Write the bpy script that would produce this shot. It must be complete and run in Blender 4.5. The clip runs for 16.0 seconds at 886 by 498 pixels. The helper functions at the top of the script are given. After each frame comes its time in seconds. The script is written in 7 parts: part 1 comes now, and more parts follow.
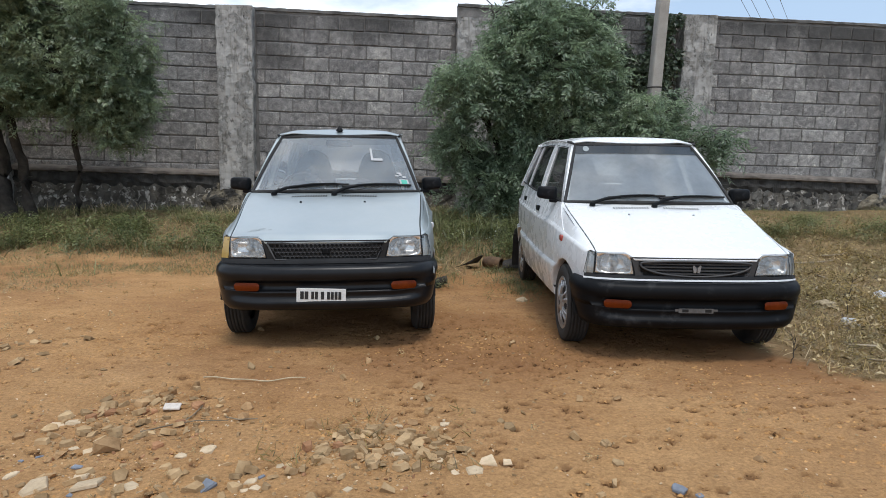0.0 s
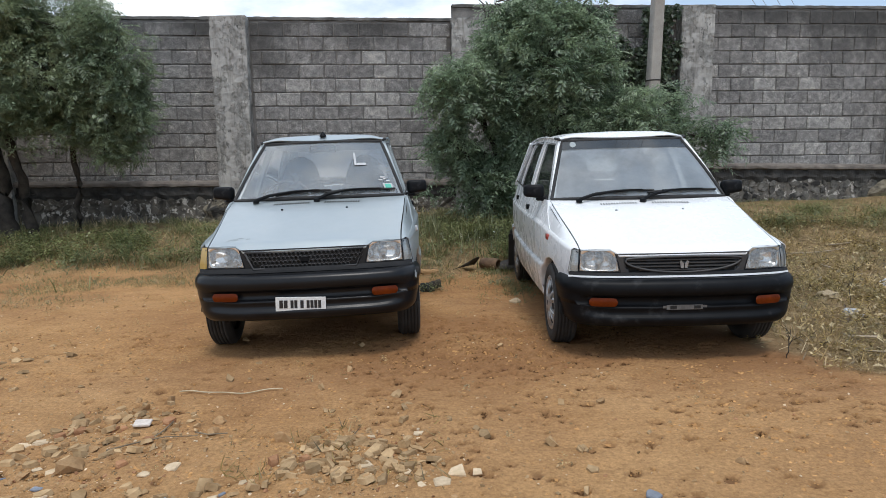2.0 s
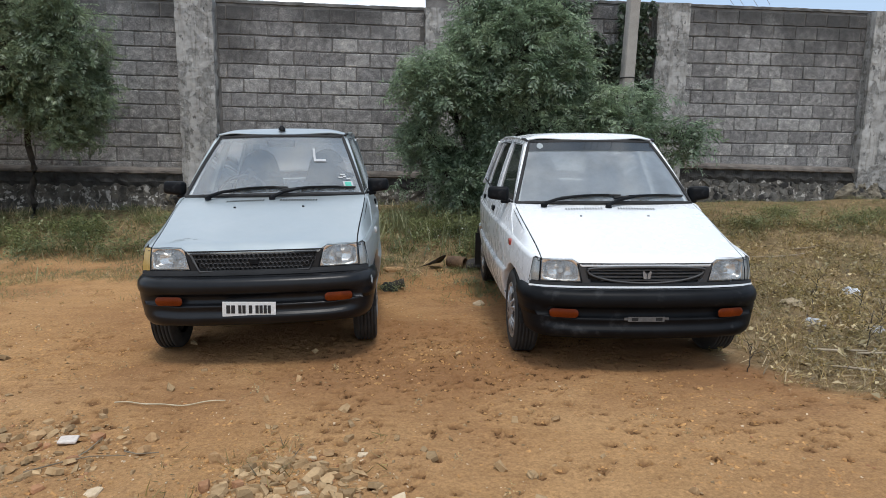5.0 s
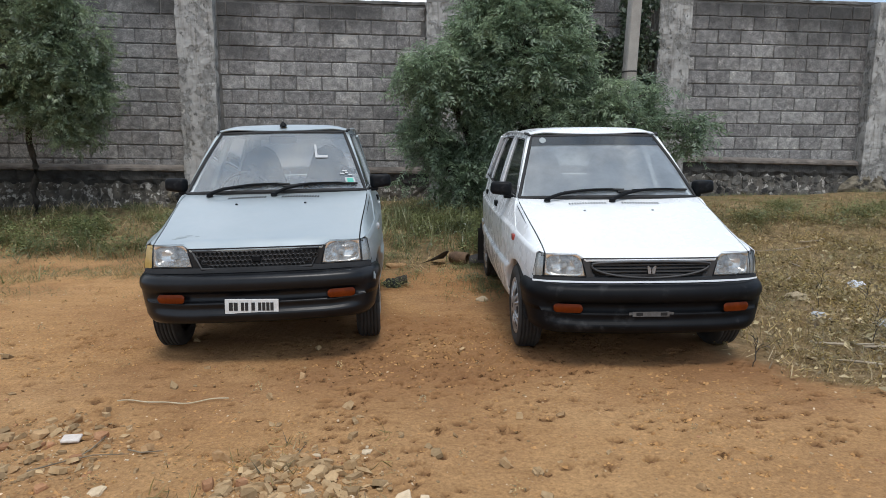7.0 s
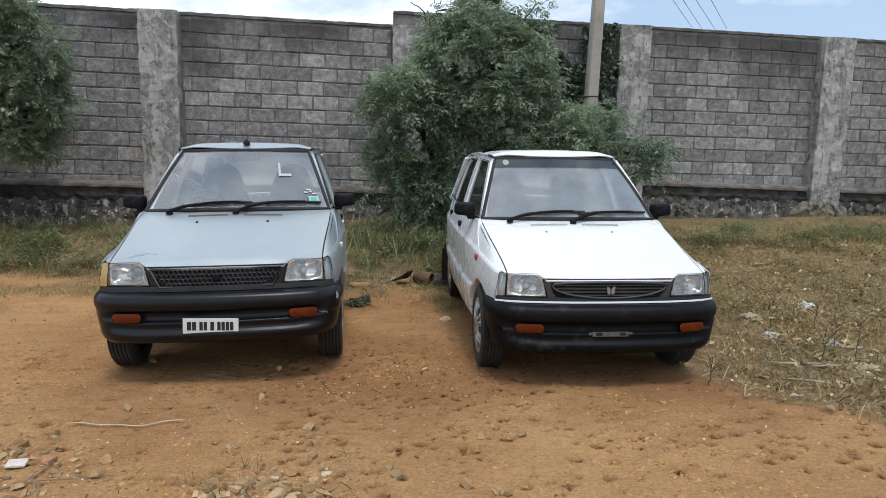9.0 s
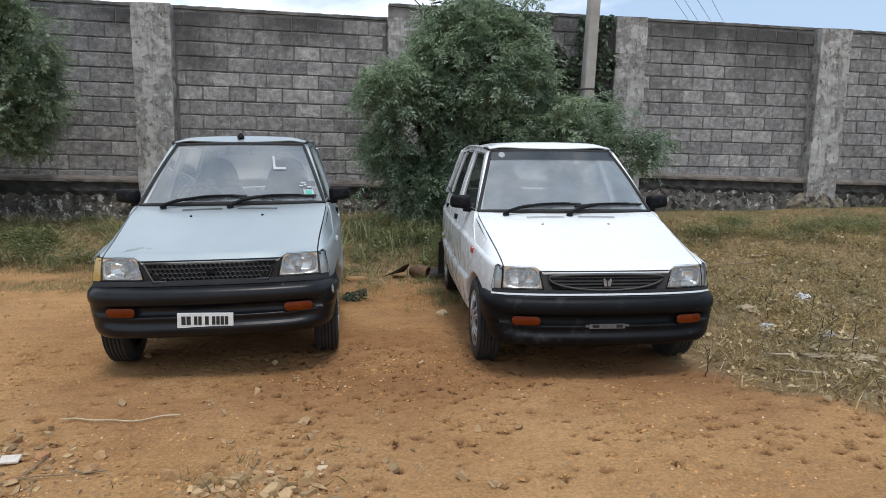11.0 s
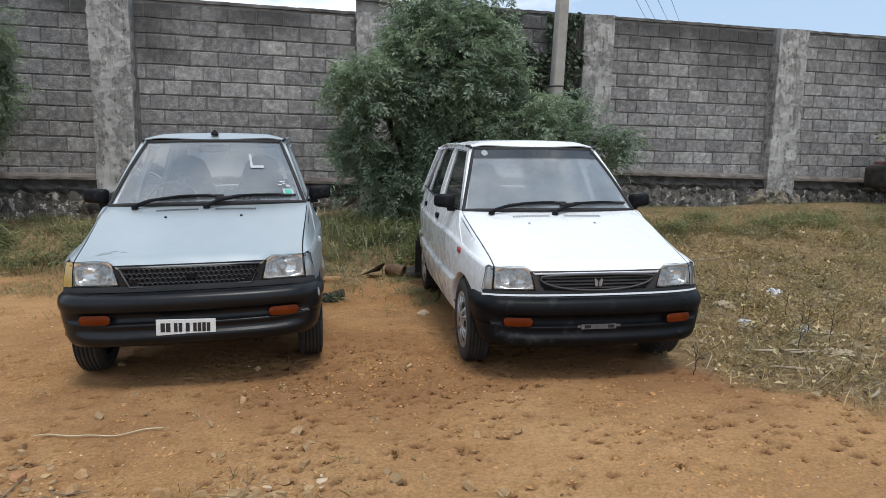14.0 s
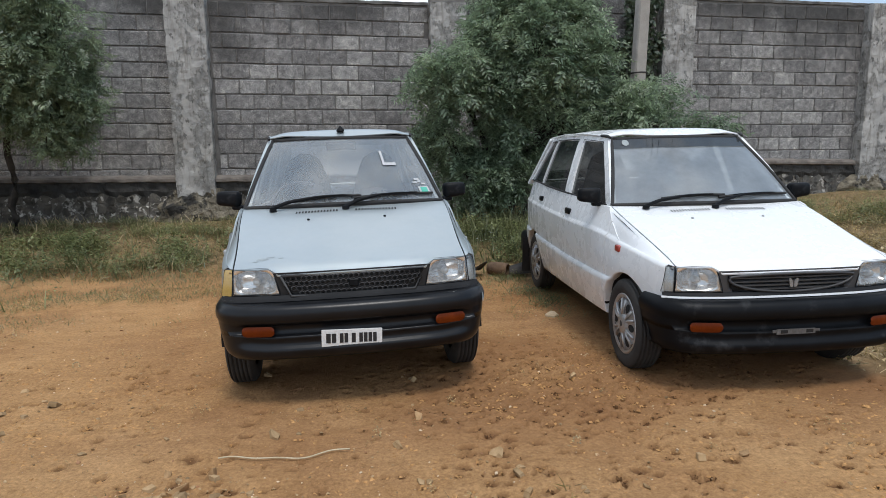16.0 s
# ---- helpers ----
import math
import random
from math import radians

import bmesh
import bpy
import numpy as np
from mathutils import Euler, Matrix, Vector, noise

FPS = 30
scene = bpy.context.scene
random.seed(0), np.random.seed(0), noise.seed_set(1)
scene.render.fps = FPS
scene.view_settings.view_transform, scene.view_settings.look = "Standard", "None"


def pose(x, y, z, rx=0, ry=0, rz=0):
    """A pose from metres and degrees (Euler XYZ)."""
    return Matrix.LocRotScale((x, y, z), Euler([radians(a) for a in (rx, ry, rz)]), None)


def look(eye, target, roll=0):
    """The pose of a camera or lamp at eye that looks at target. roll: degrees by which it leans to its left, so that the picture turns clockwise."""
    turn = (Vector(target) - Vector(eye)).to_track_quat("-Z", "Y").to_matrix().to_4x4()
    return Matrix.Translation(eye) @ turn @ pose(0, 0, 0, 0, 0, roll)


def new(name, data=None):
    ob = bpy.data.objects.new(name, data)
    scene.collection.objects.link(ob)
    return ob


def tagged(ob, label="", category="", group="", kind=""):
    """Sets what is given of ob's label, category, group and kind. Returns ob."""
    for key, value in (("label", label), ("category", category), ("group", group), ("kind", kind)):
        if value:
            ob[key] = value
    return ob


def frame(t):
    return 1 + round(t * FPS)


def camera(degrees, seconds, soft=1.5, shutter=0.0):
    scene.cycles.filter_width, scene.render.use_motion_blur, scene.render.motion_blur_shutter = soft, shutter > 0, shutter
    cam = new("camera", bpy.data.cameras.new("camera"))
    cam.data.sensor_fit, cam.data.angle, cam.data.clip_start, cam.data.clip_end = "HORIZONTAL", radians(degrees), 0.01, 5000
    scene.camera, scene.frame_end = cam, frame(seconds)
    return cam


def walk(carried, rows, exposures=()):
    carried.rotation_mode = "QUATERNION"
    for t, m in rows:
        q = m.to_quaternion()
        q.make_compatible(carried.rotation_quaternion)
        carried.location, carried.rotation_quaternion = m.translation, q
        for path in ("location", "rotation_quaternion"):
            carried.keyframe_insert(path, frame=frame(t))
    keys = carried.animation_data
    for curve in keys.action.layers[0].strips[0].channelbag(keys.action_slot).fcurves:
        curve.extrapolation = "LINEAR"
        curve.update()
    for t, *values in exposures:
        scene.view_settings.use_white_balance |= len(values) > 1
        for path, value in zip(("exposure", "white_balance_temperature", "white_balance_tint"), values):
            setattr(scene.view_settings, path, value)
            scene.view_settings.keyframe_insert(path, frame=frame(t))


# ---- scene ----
cam = camera(70.6, 16.0, 0.7)
# seconds, x, y, z, yaw, pitch, roll
ROWS = [
    (0, 0.000, 0.000, 1.108, -4.93, -7.50, -0.30),
    (0.5, 0.001, -0.002, 1.107, -5.22, -7.21, -0.04),
    (1, 0.029, 0.002, 1.106, -7.01, -7.13, 0.00),
    (1.5, 0.120, 0.010, 1.089, -4.75, -6.83, 1.41),
    (2, 0.202, 0.061, 1.099, -3.68, -7.26, 1.90),
    (2.5, 0.202, 0.174, 1.115, -9.56, -6.47, 0.63),
    (3, 0.227, 0.216, 1.123, -7.86, -8.65, -2.23),
    (3.5, 0.316, 0.200, 1.149, -4.55, -9.28, -0.18),
    (3.7, 0.321, 0.200, 1.166, -6.13, -8.14, 0.61),
    (5.8, 0.316, 0.216, 1.174, -5.71, -8.44, 0.46),
    (6, 0.317, 0.223, 1.172, -5.84, -8.26, 0.73),
    (6.5, 0.314, 0.226, 1.165, -5.77, -8.64, 0.89),
    (7, 0.315, 0.224, 1.170, -5.70, -8.72, 0.85),
    (7.5, 0.316, 0.216, 1.172, -6.45, -7.29, 0.37),
    (8, 0.323, 0.205, 1.177, -7.75, -6.55, 0.86),
    (8.5, 0.329, 0.201, 1.173, -9.16, -6.82, -0.14),
    (9, 0.324, 0.207, 1.172, -8.93, -6.92, -0.02),
    (9.5, 0.324, 0.209, 1.168, -8.38, -7.05, 0.02),
    (9.7, 0.327, 0.205, 1.166, -8.90, -7.46, 0.09),
    (11.8, 0.334, 0.232, 1.161, -9.28, -7.35, 0.21),
    (12, 0.323, 0.209, 1.170, -9.51, -7.29, -0.00),
    (12.5, 0.318, 0.222, 1.164, -10.13, -9.21, -0.55),
    (13, 0.262, 0.236, 1.175, -10.21, -7.91, -1.46),
    (13.5, 0.169, 0.259, 1.171, -14.82, -8.49, -1.02),
    (14, 0.194, 0.329, 1.180, -12.75, -7.84, 0.23),
    (14.5, 0.244, 0.435, 1.178, -7.62, -9.60, -0.02),
    (15, 0.095, 0.528, 1.174, -9.42, -8.28, -0.83),
    (15.5, -0.199, 0.595, 1.175, -10.50, -9.30, 1.15),
    (16, -0.440, 0.730, 1.191, -9.49, -8.34, 1.72),
]
walk(cam, [(t, pose(x, y, z, 90 + pitch, 0, yaw) @ pose(0, 0, 0, 0, 0, -roll)) for t, x, y, z, yaw, pitch, roll in ROWS])

# ---- light: hazy high sun through thin cloud, blue sky with cumulus ----
SUN_ELEVATION, SUN_AZIMUTH = 69.0, 192.0     # degrees; azimuth from +y towards -x
world = bpy.data.worlds.new("sky")
scene.world = world
world.use_nodes = True
wn, wl = world.node_tree.nodes, world.node_tree.links
wn.clear()
sky = wn.new("ShaderNodeTexSky")
sky.sky_type, sky.sun_disc = "NISHITA", False
sky.sun_elevation, sky.sun_rotation = radians(SUN_ELEVATION), radians(-SUN_AZIMUTH)
sky.air_density, sky.dust_density = 1.0, 1.5
wcoord = wn.new("ShaderNodeTexCoord")
wmap = wn.new("ShaderNodeMapping")
wmap.inputs["Scale"].default_value = (1.0, 1.0, 2.6)
wmap.inputs["Location"].default_value = (1.7, 0.6, 0.3)
cloud = wn.new("ShaderNodeTexNoise")
cloud.inputs["Scale"].default_value, cloud.inputs["Detail"].default_value, cloud.inputs["Roughness"].default_value = 2.3, 7.0, 0.55
cover = wn.new("ShaderNodeValToRGB")
cover.color_ramp.elements[0].position, cover.color_ramp.elements[1].position = 0.42, 0.60
sky_mix = wn.new("ShaderNodeMixRGB")
sky_mix.inputs[2].default_value = (9.2, 9.6, 10.1, 1)
background = wn.new("ShaderNodeBackground")
background.inputs["Strength"].default_value = 0.135
world_out = wn.new("ShaderNodeOutputWorld")
wl.new(wcoord.outputs["Generated"], wmap.inputs["Vector"])
wl.new(wmap.outputs["Vector"], cloud.inputs["Vector"])
wsep = wn.new("ShaderNodeSeparateXYZ")
wl.new(wcoord.outputs["Generated"], wsep.inputs[0])
clearing = wn.new("ShaderNodeMapRange")
clearing.inputs[1].default_value, clearing.inputs[2].default_value, clearing.inputs[3].default_value, clearing.inputs[4].default_value = 0.40, 0.62, 0.0, 0.13
wl.new(wsep.outputs["X"], clearing.inputs[0])
broken = wn.new("ShaderNodeMath")
broken.operation = "SUBTRACT"
wl.new(cloud.outputs["Fac"], broken.inputs[0]), wl.new(clearing.outputs[0], broken.inputs[1])
wl.new(broken.outputs[0], cover.inputs["Fac"])
wl.new(cover.outputs["Color"], sky_mix.inputs[0])
haze = wn.new("ShaderNodeMixRGB")
haze.inputs[0].default_value, haze.inputs[2].default_value = 0.65, (4.3, 5.7, 7.6, 1)
wl.new(sky.outputs["Color"], haze.inputs[1])
wl.new(haze.outputs["Color"], sky_mix.inputs[1])
wl.new(sky_mix.outputs["Color"], background.inputs["Color"])
wl.new(background.outputs["Background"], world_out.inputs["Surface"])

sun = new("sun", bpy.data.lights.new("sun", "SUN"))
sun.data.energy, sun.data.angle, sun.data.color = 1.75, radians(16), (1.0, 0.97, 0.93)
_e, _a = radians(SUN_ELEVATION), radians(SUN_AZIMUTH)
sun_from = Vector((-math.sin(_a) * math.cos(_e), math.cos(_a) * math.cos(_e), math.sin(_e)))
sun.matrix_world = look(sun_from * 40, (0, 0, 0))
scene.view_settings.exposure = 0.05


# ---- materials ----
def principled(name):
    m = bpy.data.materials.new(name)
    m.use_nodes = True
    return m, m.node_tree.nodes, m.node_tree.links, m.node_tree.nodes["Principled BSDF"]


def ramp_of(nodes, stops):
    r = nodes.new("ShaderNodeValToRGB")
    while len(r.color_ramp.elements) < len(stops):
        r.color_ramp.elements.new(0.5)
    for el, (p, c) in zip(r.color_ramp.elements, stops):
        el.position, el.color = p, (*c, 1)
    return r


def noise_of(nodes, links, coord, scale, detail=4.0, rough=0.6, stretch=None):
    n = nodes.new("ShaderNodeTexNoise")
    n.inputs["Scale"].default_value, n.inputs["Detail"].default_value, n.inputs["Roughness"].default_value = scale, detail, rough
    if stretch:
        mp = nodes.new("ShaderNodeMapping")
        mp.inputs["Scale"].default_value = stretch
        links.new(coord, mp.inputs["Vector"])
        coord = mp.outputs["Vector"]
    links.new(coord, n.inputs["Vector"])
    return n.outputs["Fac"]


def mix_of(nodes, links, kind, fac, a, b):
    m = nodes.new("ShaderNodeMixRGB")
    m.blend_type = kind
    for i, v in ((0, fac), (1, a), (2, b)):
        if isinstance(v, (int, float)):
            m.inputs[i].default_value = v
        elif isinstance(v, tuple):
            m.inputs[i].default_value = (*v, 1)
        else:
            links.new(v, m.inputs[i])
    return m.outputs["Color"]


def surface(name, dark, light, scale=8.0, grain=60.0, rough=0.8, metal=0.0, bump=0.3, relief=0.01, per_piece=0.0, coat=0.0,
            grime=None, grime_scale=1.5, grime_at=(0.5, 0.7), spec=0.5, where="Object", streak=None):
    """A surface with two scales of variation, fine relief and, if given, stains of another colour."""
    m, n, l, p = principled(name)
    if where == "World":
        coord = n.new("ShaderNodeNewGeometry").outputs["Position"]
    else:
        coord = n.new("ShaderNodeTexCoord").outputs["Object"]
    big = noise_of(n, l, coord, scale)
    fine = noise_of(n, l, coord, grain, 3.0, 0.7)
    r = ramp_of(n, [(0.3, dark), (0.7, light)])
    l.new(big, r.inputs["Fac"])
    g = ramp_of(n, [(0.25, (0.72, 0.72, 0.72)), (0.75, (1.0, 1.0, 1.0))])
    l.new(fine, g.inputs["Fac"])
    col = mix_of(n, l, "MULTIPLY", 0.8, r.outputs["Color"], g.outputs["Color"])
    if grime:
        s = noise_of(n, l, coord, grime_scale, 6.0, 0.65, streak)
        f = ramp_of(n, [(grime_at[0], (0, 0, 0)), (grime_at[1], (1, 1, 1))])
        l.new(s, f.inputs["Fac"])
        col = mix_of(n, l, "MIX", f.outputs["Color"], col, grime)
    if per_piece:
        info = n.new("ShaderNodeObjectInfo").outputs["Random"]
        v = ramp_of(n, [(0.0, (1 - per_piece,) * 3), (1.0, (1 + per_piece,) * 3)])
        l.new(info, v.inputs["Fac"])
        isl = n.new("ShaderNodeNewGeometry").outputs["Random Per Island"]
        w = ramp_of(n, [(0.0, (1 - per_piece,) * 3), (1.0, (1 + per_piece,) * 3)])
        l.new(isl, w.inputs["Fac"])
        col = mix_of(n, l, "MULTIPLY", 1.0, col, v.outputs["Color"])
        col = mix_of(n, l, "MULTIPLY", 1.0, col, w.outputs["Color"])
    l.new(col, p.inputs["Base Color"])
    p.inputs["Roughness"].default_value, p.inputs["Metallic"].default_value = rough, metal
    p.inputs["Coat Weight"].default_value, p.inputs["Coat Roughness"].default_value = coat, 0.06
    p.inputs["Specular IOR Level"].default_value = spec
    if bump:
        b = n.new("ShaderNodeBump")
        b.inputs["Strength"].default_value, b.inputs["Distance"].default_value = bump, relief
        add = n.new("ShaderNodeMath")
        add.operation = "ADD"
        l.new(fine, add.inputs[0]), l.new(big, add.inputs[1])
        l.new(add.outputs[0], b.inputs["Height"])
        l.new(b.outputs["Normal"], p.inputs["Normal"])
    return m


def paint(name, dark, light, rough, metal, dust):
    """Car paint under clear coat with faint cloudy fading and a film of dust."""
    m, n, l, p = principled(name)
    coord = n.new("ShaderNodeTexCoord").outputs["Object"]
    r = ramp_of(n, [(0.3, dark), (0.7, light)])
    l.new(noise_of(n, l, coord, 2.2, 5.0), r.inputs["Fac"])
    d = ramp_of(n, [(0.45, (0, 0, 0)), (0.8, (0.4, 0.4, 0.4))])
    l.new(noise_of(n, l, coord, 5.0, 7.0, 0.7), d.inputs["Fac"])
    l.new(mix_of(n, l, "MIX", d.outputs["Color"], r.outputs["Color"], dust), p.inputs["Base Color"])
    rr = ramp_of(n, [(0.3, (rough,) * 3), (0.8, (rough + 0.18,) * 3)])
    l.new(noise_of(n, l, coord, 9.0, 6.0), rr.inputs["Fac"])
    l.new(rr.outputs["Color"], p.inputs["Roughness"])
    p.inputs["Metallic"].default_value = metal
    p.inputs["Coat Weight"].default_value, p.inputs["Coat Roughness"].default_value = 0.35, 0.12
    b = n.new("ShaderNodeBump")
    b.inputs["Strength"].default_value, b.inputs["Distance"].default_value = 0.006, 0.01
    l.new(noise_of(n, l, coord, 6.0, 2.0), b.inputs["Height"])
    l.new(b.outputs["Normal"], p.inputs["Normal"])
    return m


def pane(name, tint, dusty, gloss=0.03, ior=1.55):
    """Thin window glass: clear with a tint, mirror gloss by Fresnel, and a film of dust."""
    m = bpy.data.materials.new(name)
    m.use_nodes = True
    n, l = m.node_tree.nodes, m.node_tree.links
    n.clear()
    clear, shine, dirt = n.new("ShaderNodeBsdfTransparent"), n.new("ShaderNodeBsdfGlossy"), n.new("ShaderNodeBsdfDiffuse")
    clear.inputs["Color"].default_value = (*tint, 1)
    shine.inputs["Roughness"].default_value = gloss
    dirt.inputs["Color"].default_value = (0.66, 0.73, 0.78, 1)
    fr = n.new("ShaderNodeFresnel")
    fr.inputs["IOR"].default_value = ior
    coord = n.new("ShaderNodeTexCoord").outputs["Object"]
    dr = ramp_of(n, [(0.3, (dusty * 0.8,) * 3), (0.75, (dusty * 1.25,) * 3)])
    l.new(noise_of(n, l, coord, 4.0, 6.0, 0.65), dr.inputs["Fac"])
    a, b, out = n.new("ShaderNodeMixShader"), n.new("ShaderNodeMixShader"), n.new("ShaderNodeOutputMaterial")
    through_dirt, film = n.new("ShaderNodeBsdfTranslucent"), n.new("ShaderNodeMixShader")
    through_dirt.inputs["Color"].default_value = (0.78, 0.81, 0.83, 1)
    film.inputs[0].default_value = 0.4
    l.new(dirt.outputs[0], film.inputs[1]), l.new(through_dirt.outputs[0], film.inputs[2])
    l.new(dr.outputs["Color"], a.inputs[0]), l.new(clear.outputs[0], a.inputs[1]), l.new(film.outputs[0], a.inputs[2])
    l.new(fr.outputs[0], b.inputs[0]), l.new(a.outputs[0], b.inputs[1]), l.new(shine.outputs[0], b.inputs[2])
    l.new(b.outputs[0], out.inputs["Surface"])
    return m


def leaf(name, dark, light, glow=0.35):
    """Leaves that vary from one to the next and let some light through."""
    m = bpy.data.materials.new(name)
    m.use_nodes = True
    n, l = m.node_tree.nodes, m.node_tree.links
    n.clear()
    isl = n.new("ShaderNodeNewGeometry")
    r = ramp_of(n, [(0.0, dark), (0.75, light), (1.0, tuple(min(1, c * 1.35) for c in light))])
    l.new(isl.outputs["Random Per Island"], r.inputs["Fac"])
    big = ramp_of(n, [(0.35, (0.7, 0.75, 0.7)), (0.65, (1.1, 1.05, 0.95))])
    l.new(noise_of(n, l, isl.outputs["Position"], 1.3, 3.0), big.inputs["Fac"])
    col = mix_of(n, l, "MULTIPLY", 1.0, r.outputs["Color"], big.outputs["Color"])
    d, t, s, out = n.new("ShaderNodeBsdfDiffuse"), n.new("ShaderNodeBsdfTranslucent"), n.new("ShaderNodeBsdfGlossy"), n.new("ShaderNodeOutputMaterial")
    s.inputs["Roughness"].default_value = 0.45
    s.inputs["Color"].default_value = (0.8, 0.8, 0.8, 1)
    l.new(col, d.inputs["Color"]), l.new(col, t.inputs["Color"])
    a, b = n.new("ShaderNodeMixShader"), n.new("ShaderNodeMixShader")
    a.inputs[0].default_value, b.inputs[0].default_value = glow, 0.06
    l.new(d.outputs[0], a.inputs[1]), l.new(t.outputs[0], a.inputs[2])
    l.new(a.outputs[0], b.inputs[1]), l.new(s.outputs[0], b.inputs[2])
    l.new(b.outputs[0], out.inputs["Surface"])
    return m


def rough_block():
    """Weathered hollow blocks: each of its own tone, pitted, pale worn patches, soot running down from the top."""
    m, n, l, p = principled("concrete_block")
    pos = n.new("ShaderNodeNewGeometry")
    info = n.new("ShaderNodeObjectInfo").outputs["Random"]
    mixr = n.new("ShaderNodeMath")
    mixr.operation = "ADD"
    l.new(info, mixr.inputs[0]), l.new(pos.outputs["Random Per Island"], mixr.inputs[1])
    wrap = n.new("ShaderNodeMath")
    wrap.operation = "FRACT"
    l.new(mixr.outputs[0], wrap.inputs[0])
    tone = ramp_of(n, [(0.0, (0.212, 0.204, 0.200)), (0.3, (0.258, 0.249, 0.244)), (0.75, (0.302, 0.292, 0.284)), (1.0, (0.39, 0.378, 0.365))])
    l.new(wrap.outputs[0], tone.inputs["Fac"])
    mid = noise_of(n, l, pos.outputs["Position"], 11.0, 8.0, 0.72)
    worn = ramp_of(n, [(0.35, (0.62, 0.62, 0.62)), (0.52, (1.0, 1.0, 1.0)), (0.66, (1.55, 1.53, 1.48))])
    l.new(mid, worn.inputs["Fac"])
    col = mix_of(n, l, "MULTIPLY", 1.0, tone.outputs["Color"], worn.outputs["Color"])
    fine = noise_of(n, l, pos.outputs["Position"], 75.0, 4.0, 0.8)
    pits = ramp_of(n, [(0.34, (0.34, 0.34, 0.34)), (0.5, (0.92, 0.92, 0.92)), (0.64, (1.75, 1.75, 1.72))])
    l.new(fine, pits.inputs["Fac"])
    col = mix_of(n, l, "MULTIPLY", 0.9, col, pits.outputs["Color"])
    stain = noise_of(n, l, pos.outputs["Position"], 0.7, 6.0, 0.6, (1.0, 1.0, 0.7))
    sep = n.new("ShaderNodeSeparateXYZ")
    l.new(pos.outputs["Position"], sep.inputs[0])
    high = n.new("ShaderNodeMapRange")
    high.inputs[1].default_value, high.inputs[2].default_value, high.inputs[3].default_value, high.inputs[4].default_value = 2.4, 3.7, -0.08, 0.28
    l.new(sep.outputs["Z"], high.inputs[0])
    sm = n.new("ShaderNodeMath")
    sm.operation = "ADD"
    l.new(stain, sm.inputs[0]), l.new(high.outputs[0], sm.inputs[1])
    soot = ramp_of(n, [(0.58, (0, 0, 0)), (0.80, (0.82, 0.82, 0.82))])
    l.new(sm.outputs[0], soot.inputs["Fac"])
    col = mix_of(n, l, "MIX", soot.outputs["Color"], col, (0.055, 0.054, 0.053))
    l.new(col, p.inputs["Base Color"])
    p.inputs["Roughness"].default_value, p.inputs["Specular IOR Level"].default_value = 0.95, 0.2
    b = n.new("ShaderNodeBump")
    b.inputs["Strength"].default_value, b.inputs["Distance"].default_value = 0.9, 0.014
    add = n.new("ShaderNodeMath")
    add.operation = "ADD"
    l.new(fine, add.inputs[0]), l.new(mid, add.inputs[1])
    l.new(add.outputs[0], b.inputs["Height"])
    l.new(b.outputs["Normal"], p.inputs["Normal"])
    return m


def old_render():
    """Thin pale render over grey concrete: clouded, streaked, and broken by pitted dark patches with crisp rims."""
    m, n, l, p = principled("pillar_render")
    pos = n.new("ShaderNodeNewGeometry").outputs["Position"]
    skin = ramp_of(n, [(0.30, (0.28, 0.270, 0.256)), (0.5, (0.41, 0.397, 0.376)), (0.7, (0.53, 0.515, 0.488))])
    l.new(noise_of(n, l, pos, 3.1, 6.0, 0.65), skin.inputs["Fac"])
    bare = ramp_of(n, [(0.50, (0, 0, 0)), (0.545, (1, 1, 1))])
    l.new(noise_of(n, l, pos, 3.6, 9.0, 0.74, (1.0, 1.0, 0.7)), bare.inputs["Fac"])
    grey = ramp_of(n, [(0.35, (0.12, 0.117, 0.11)), (0.65, (0.33, 0.325, 0.31))])
    l.new(noise_of(n, l, pos, 16.0, 6.0, 0.7), grey.inputs["Fac"])
    col = mix_of(n, l, "MIX", mix_of(n, l, "MULTIPLY", 1.0, bare.outputs["Color"], (0.7, 0.7, 0.7)), skin.outputs["Color"], grey.outputs["Color"])
    pits = ramp_of(n, [(0.60, (0, 0, 0)), (0.66, (0.8, 0.8, 0.8))])
    l.new(noise_of(n, l, pos, 13.0, 6.0, 0.7, (1.0, 1.0, 0.55)), pits.inputs["Fac"])
    col = mix_of(n, l, "MIX", pits.outputs["Color"], col, (0.085, 0.082, 0.078))
    run = ramp_of(n, [(0.52, (1.0, 1.0, 1.0)), (0.70, (0.62, 0.61, 0.59))])
    l.new(noise_of(n, l, pos, 5.0, 4.0, 0.6, (3.0, 3.0, 0.25)), run.inputs["Fac"])
    col = mix_of(n, l, "MULTIPLY", 1.0, col, run.outputs["Color"])
    l.new(col, p.inputs["Base Color"])
    p.inputs["Roughness"].default_value, p.inputs["Specular IOR Level"].default_value = 0.94, 0.2
    b = n.new("ShaderNodeBump")
    b.inputs["Strength"].default_value, b.inputs["Distance"].default_value = 0.8, 0.012
    low = n.new("ShaderNodeMath")
    low.operation = "SUBTRACT"
    l.new(noise_of(n, l, pos, 40.0, 4.0, 0.7), low.inputs[0]), l.new(bare.outputs["Color"], low.inputs[1])
    l.new(low.outputs[0], b.inputs["Height"])
    l.new(b.outputs["Normal"], p.inputs["Normal"])
    return m


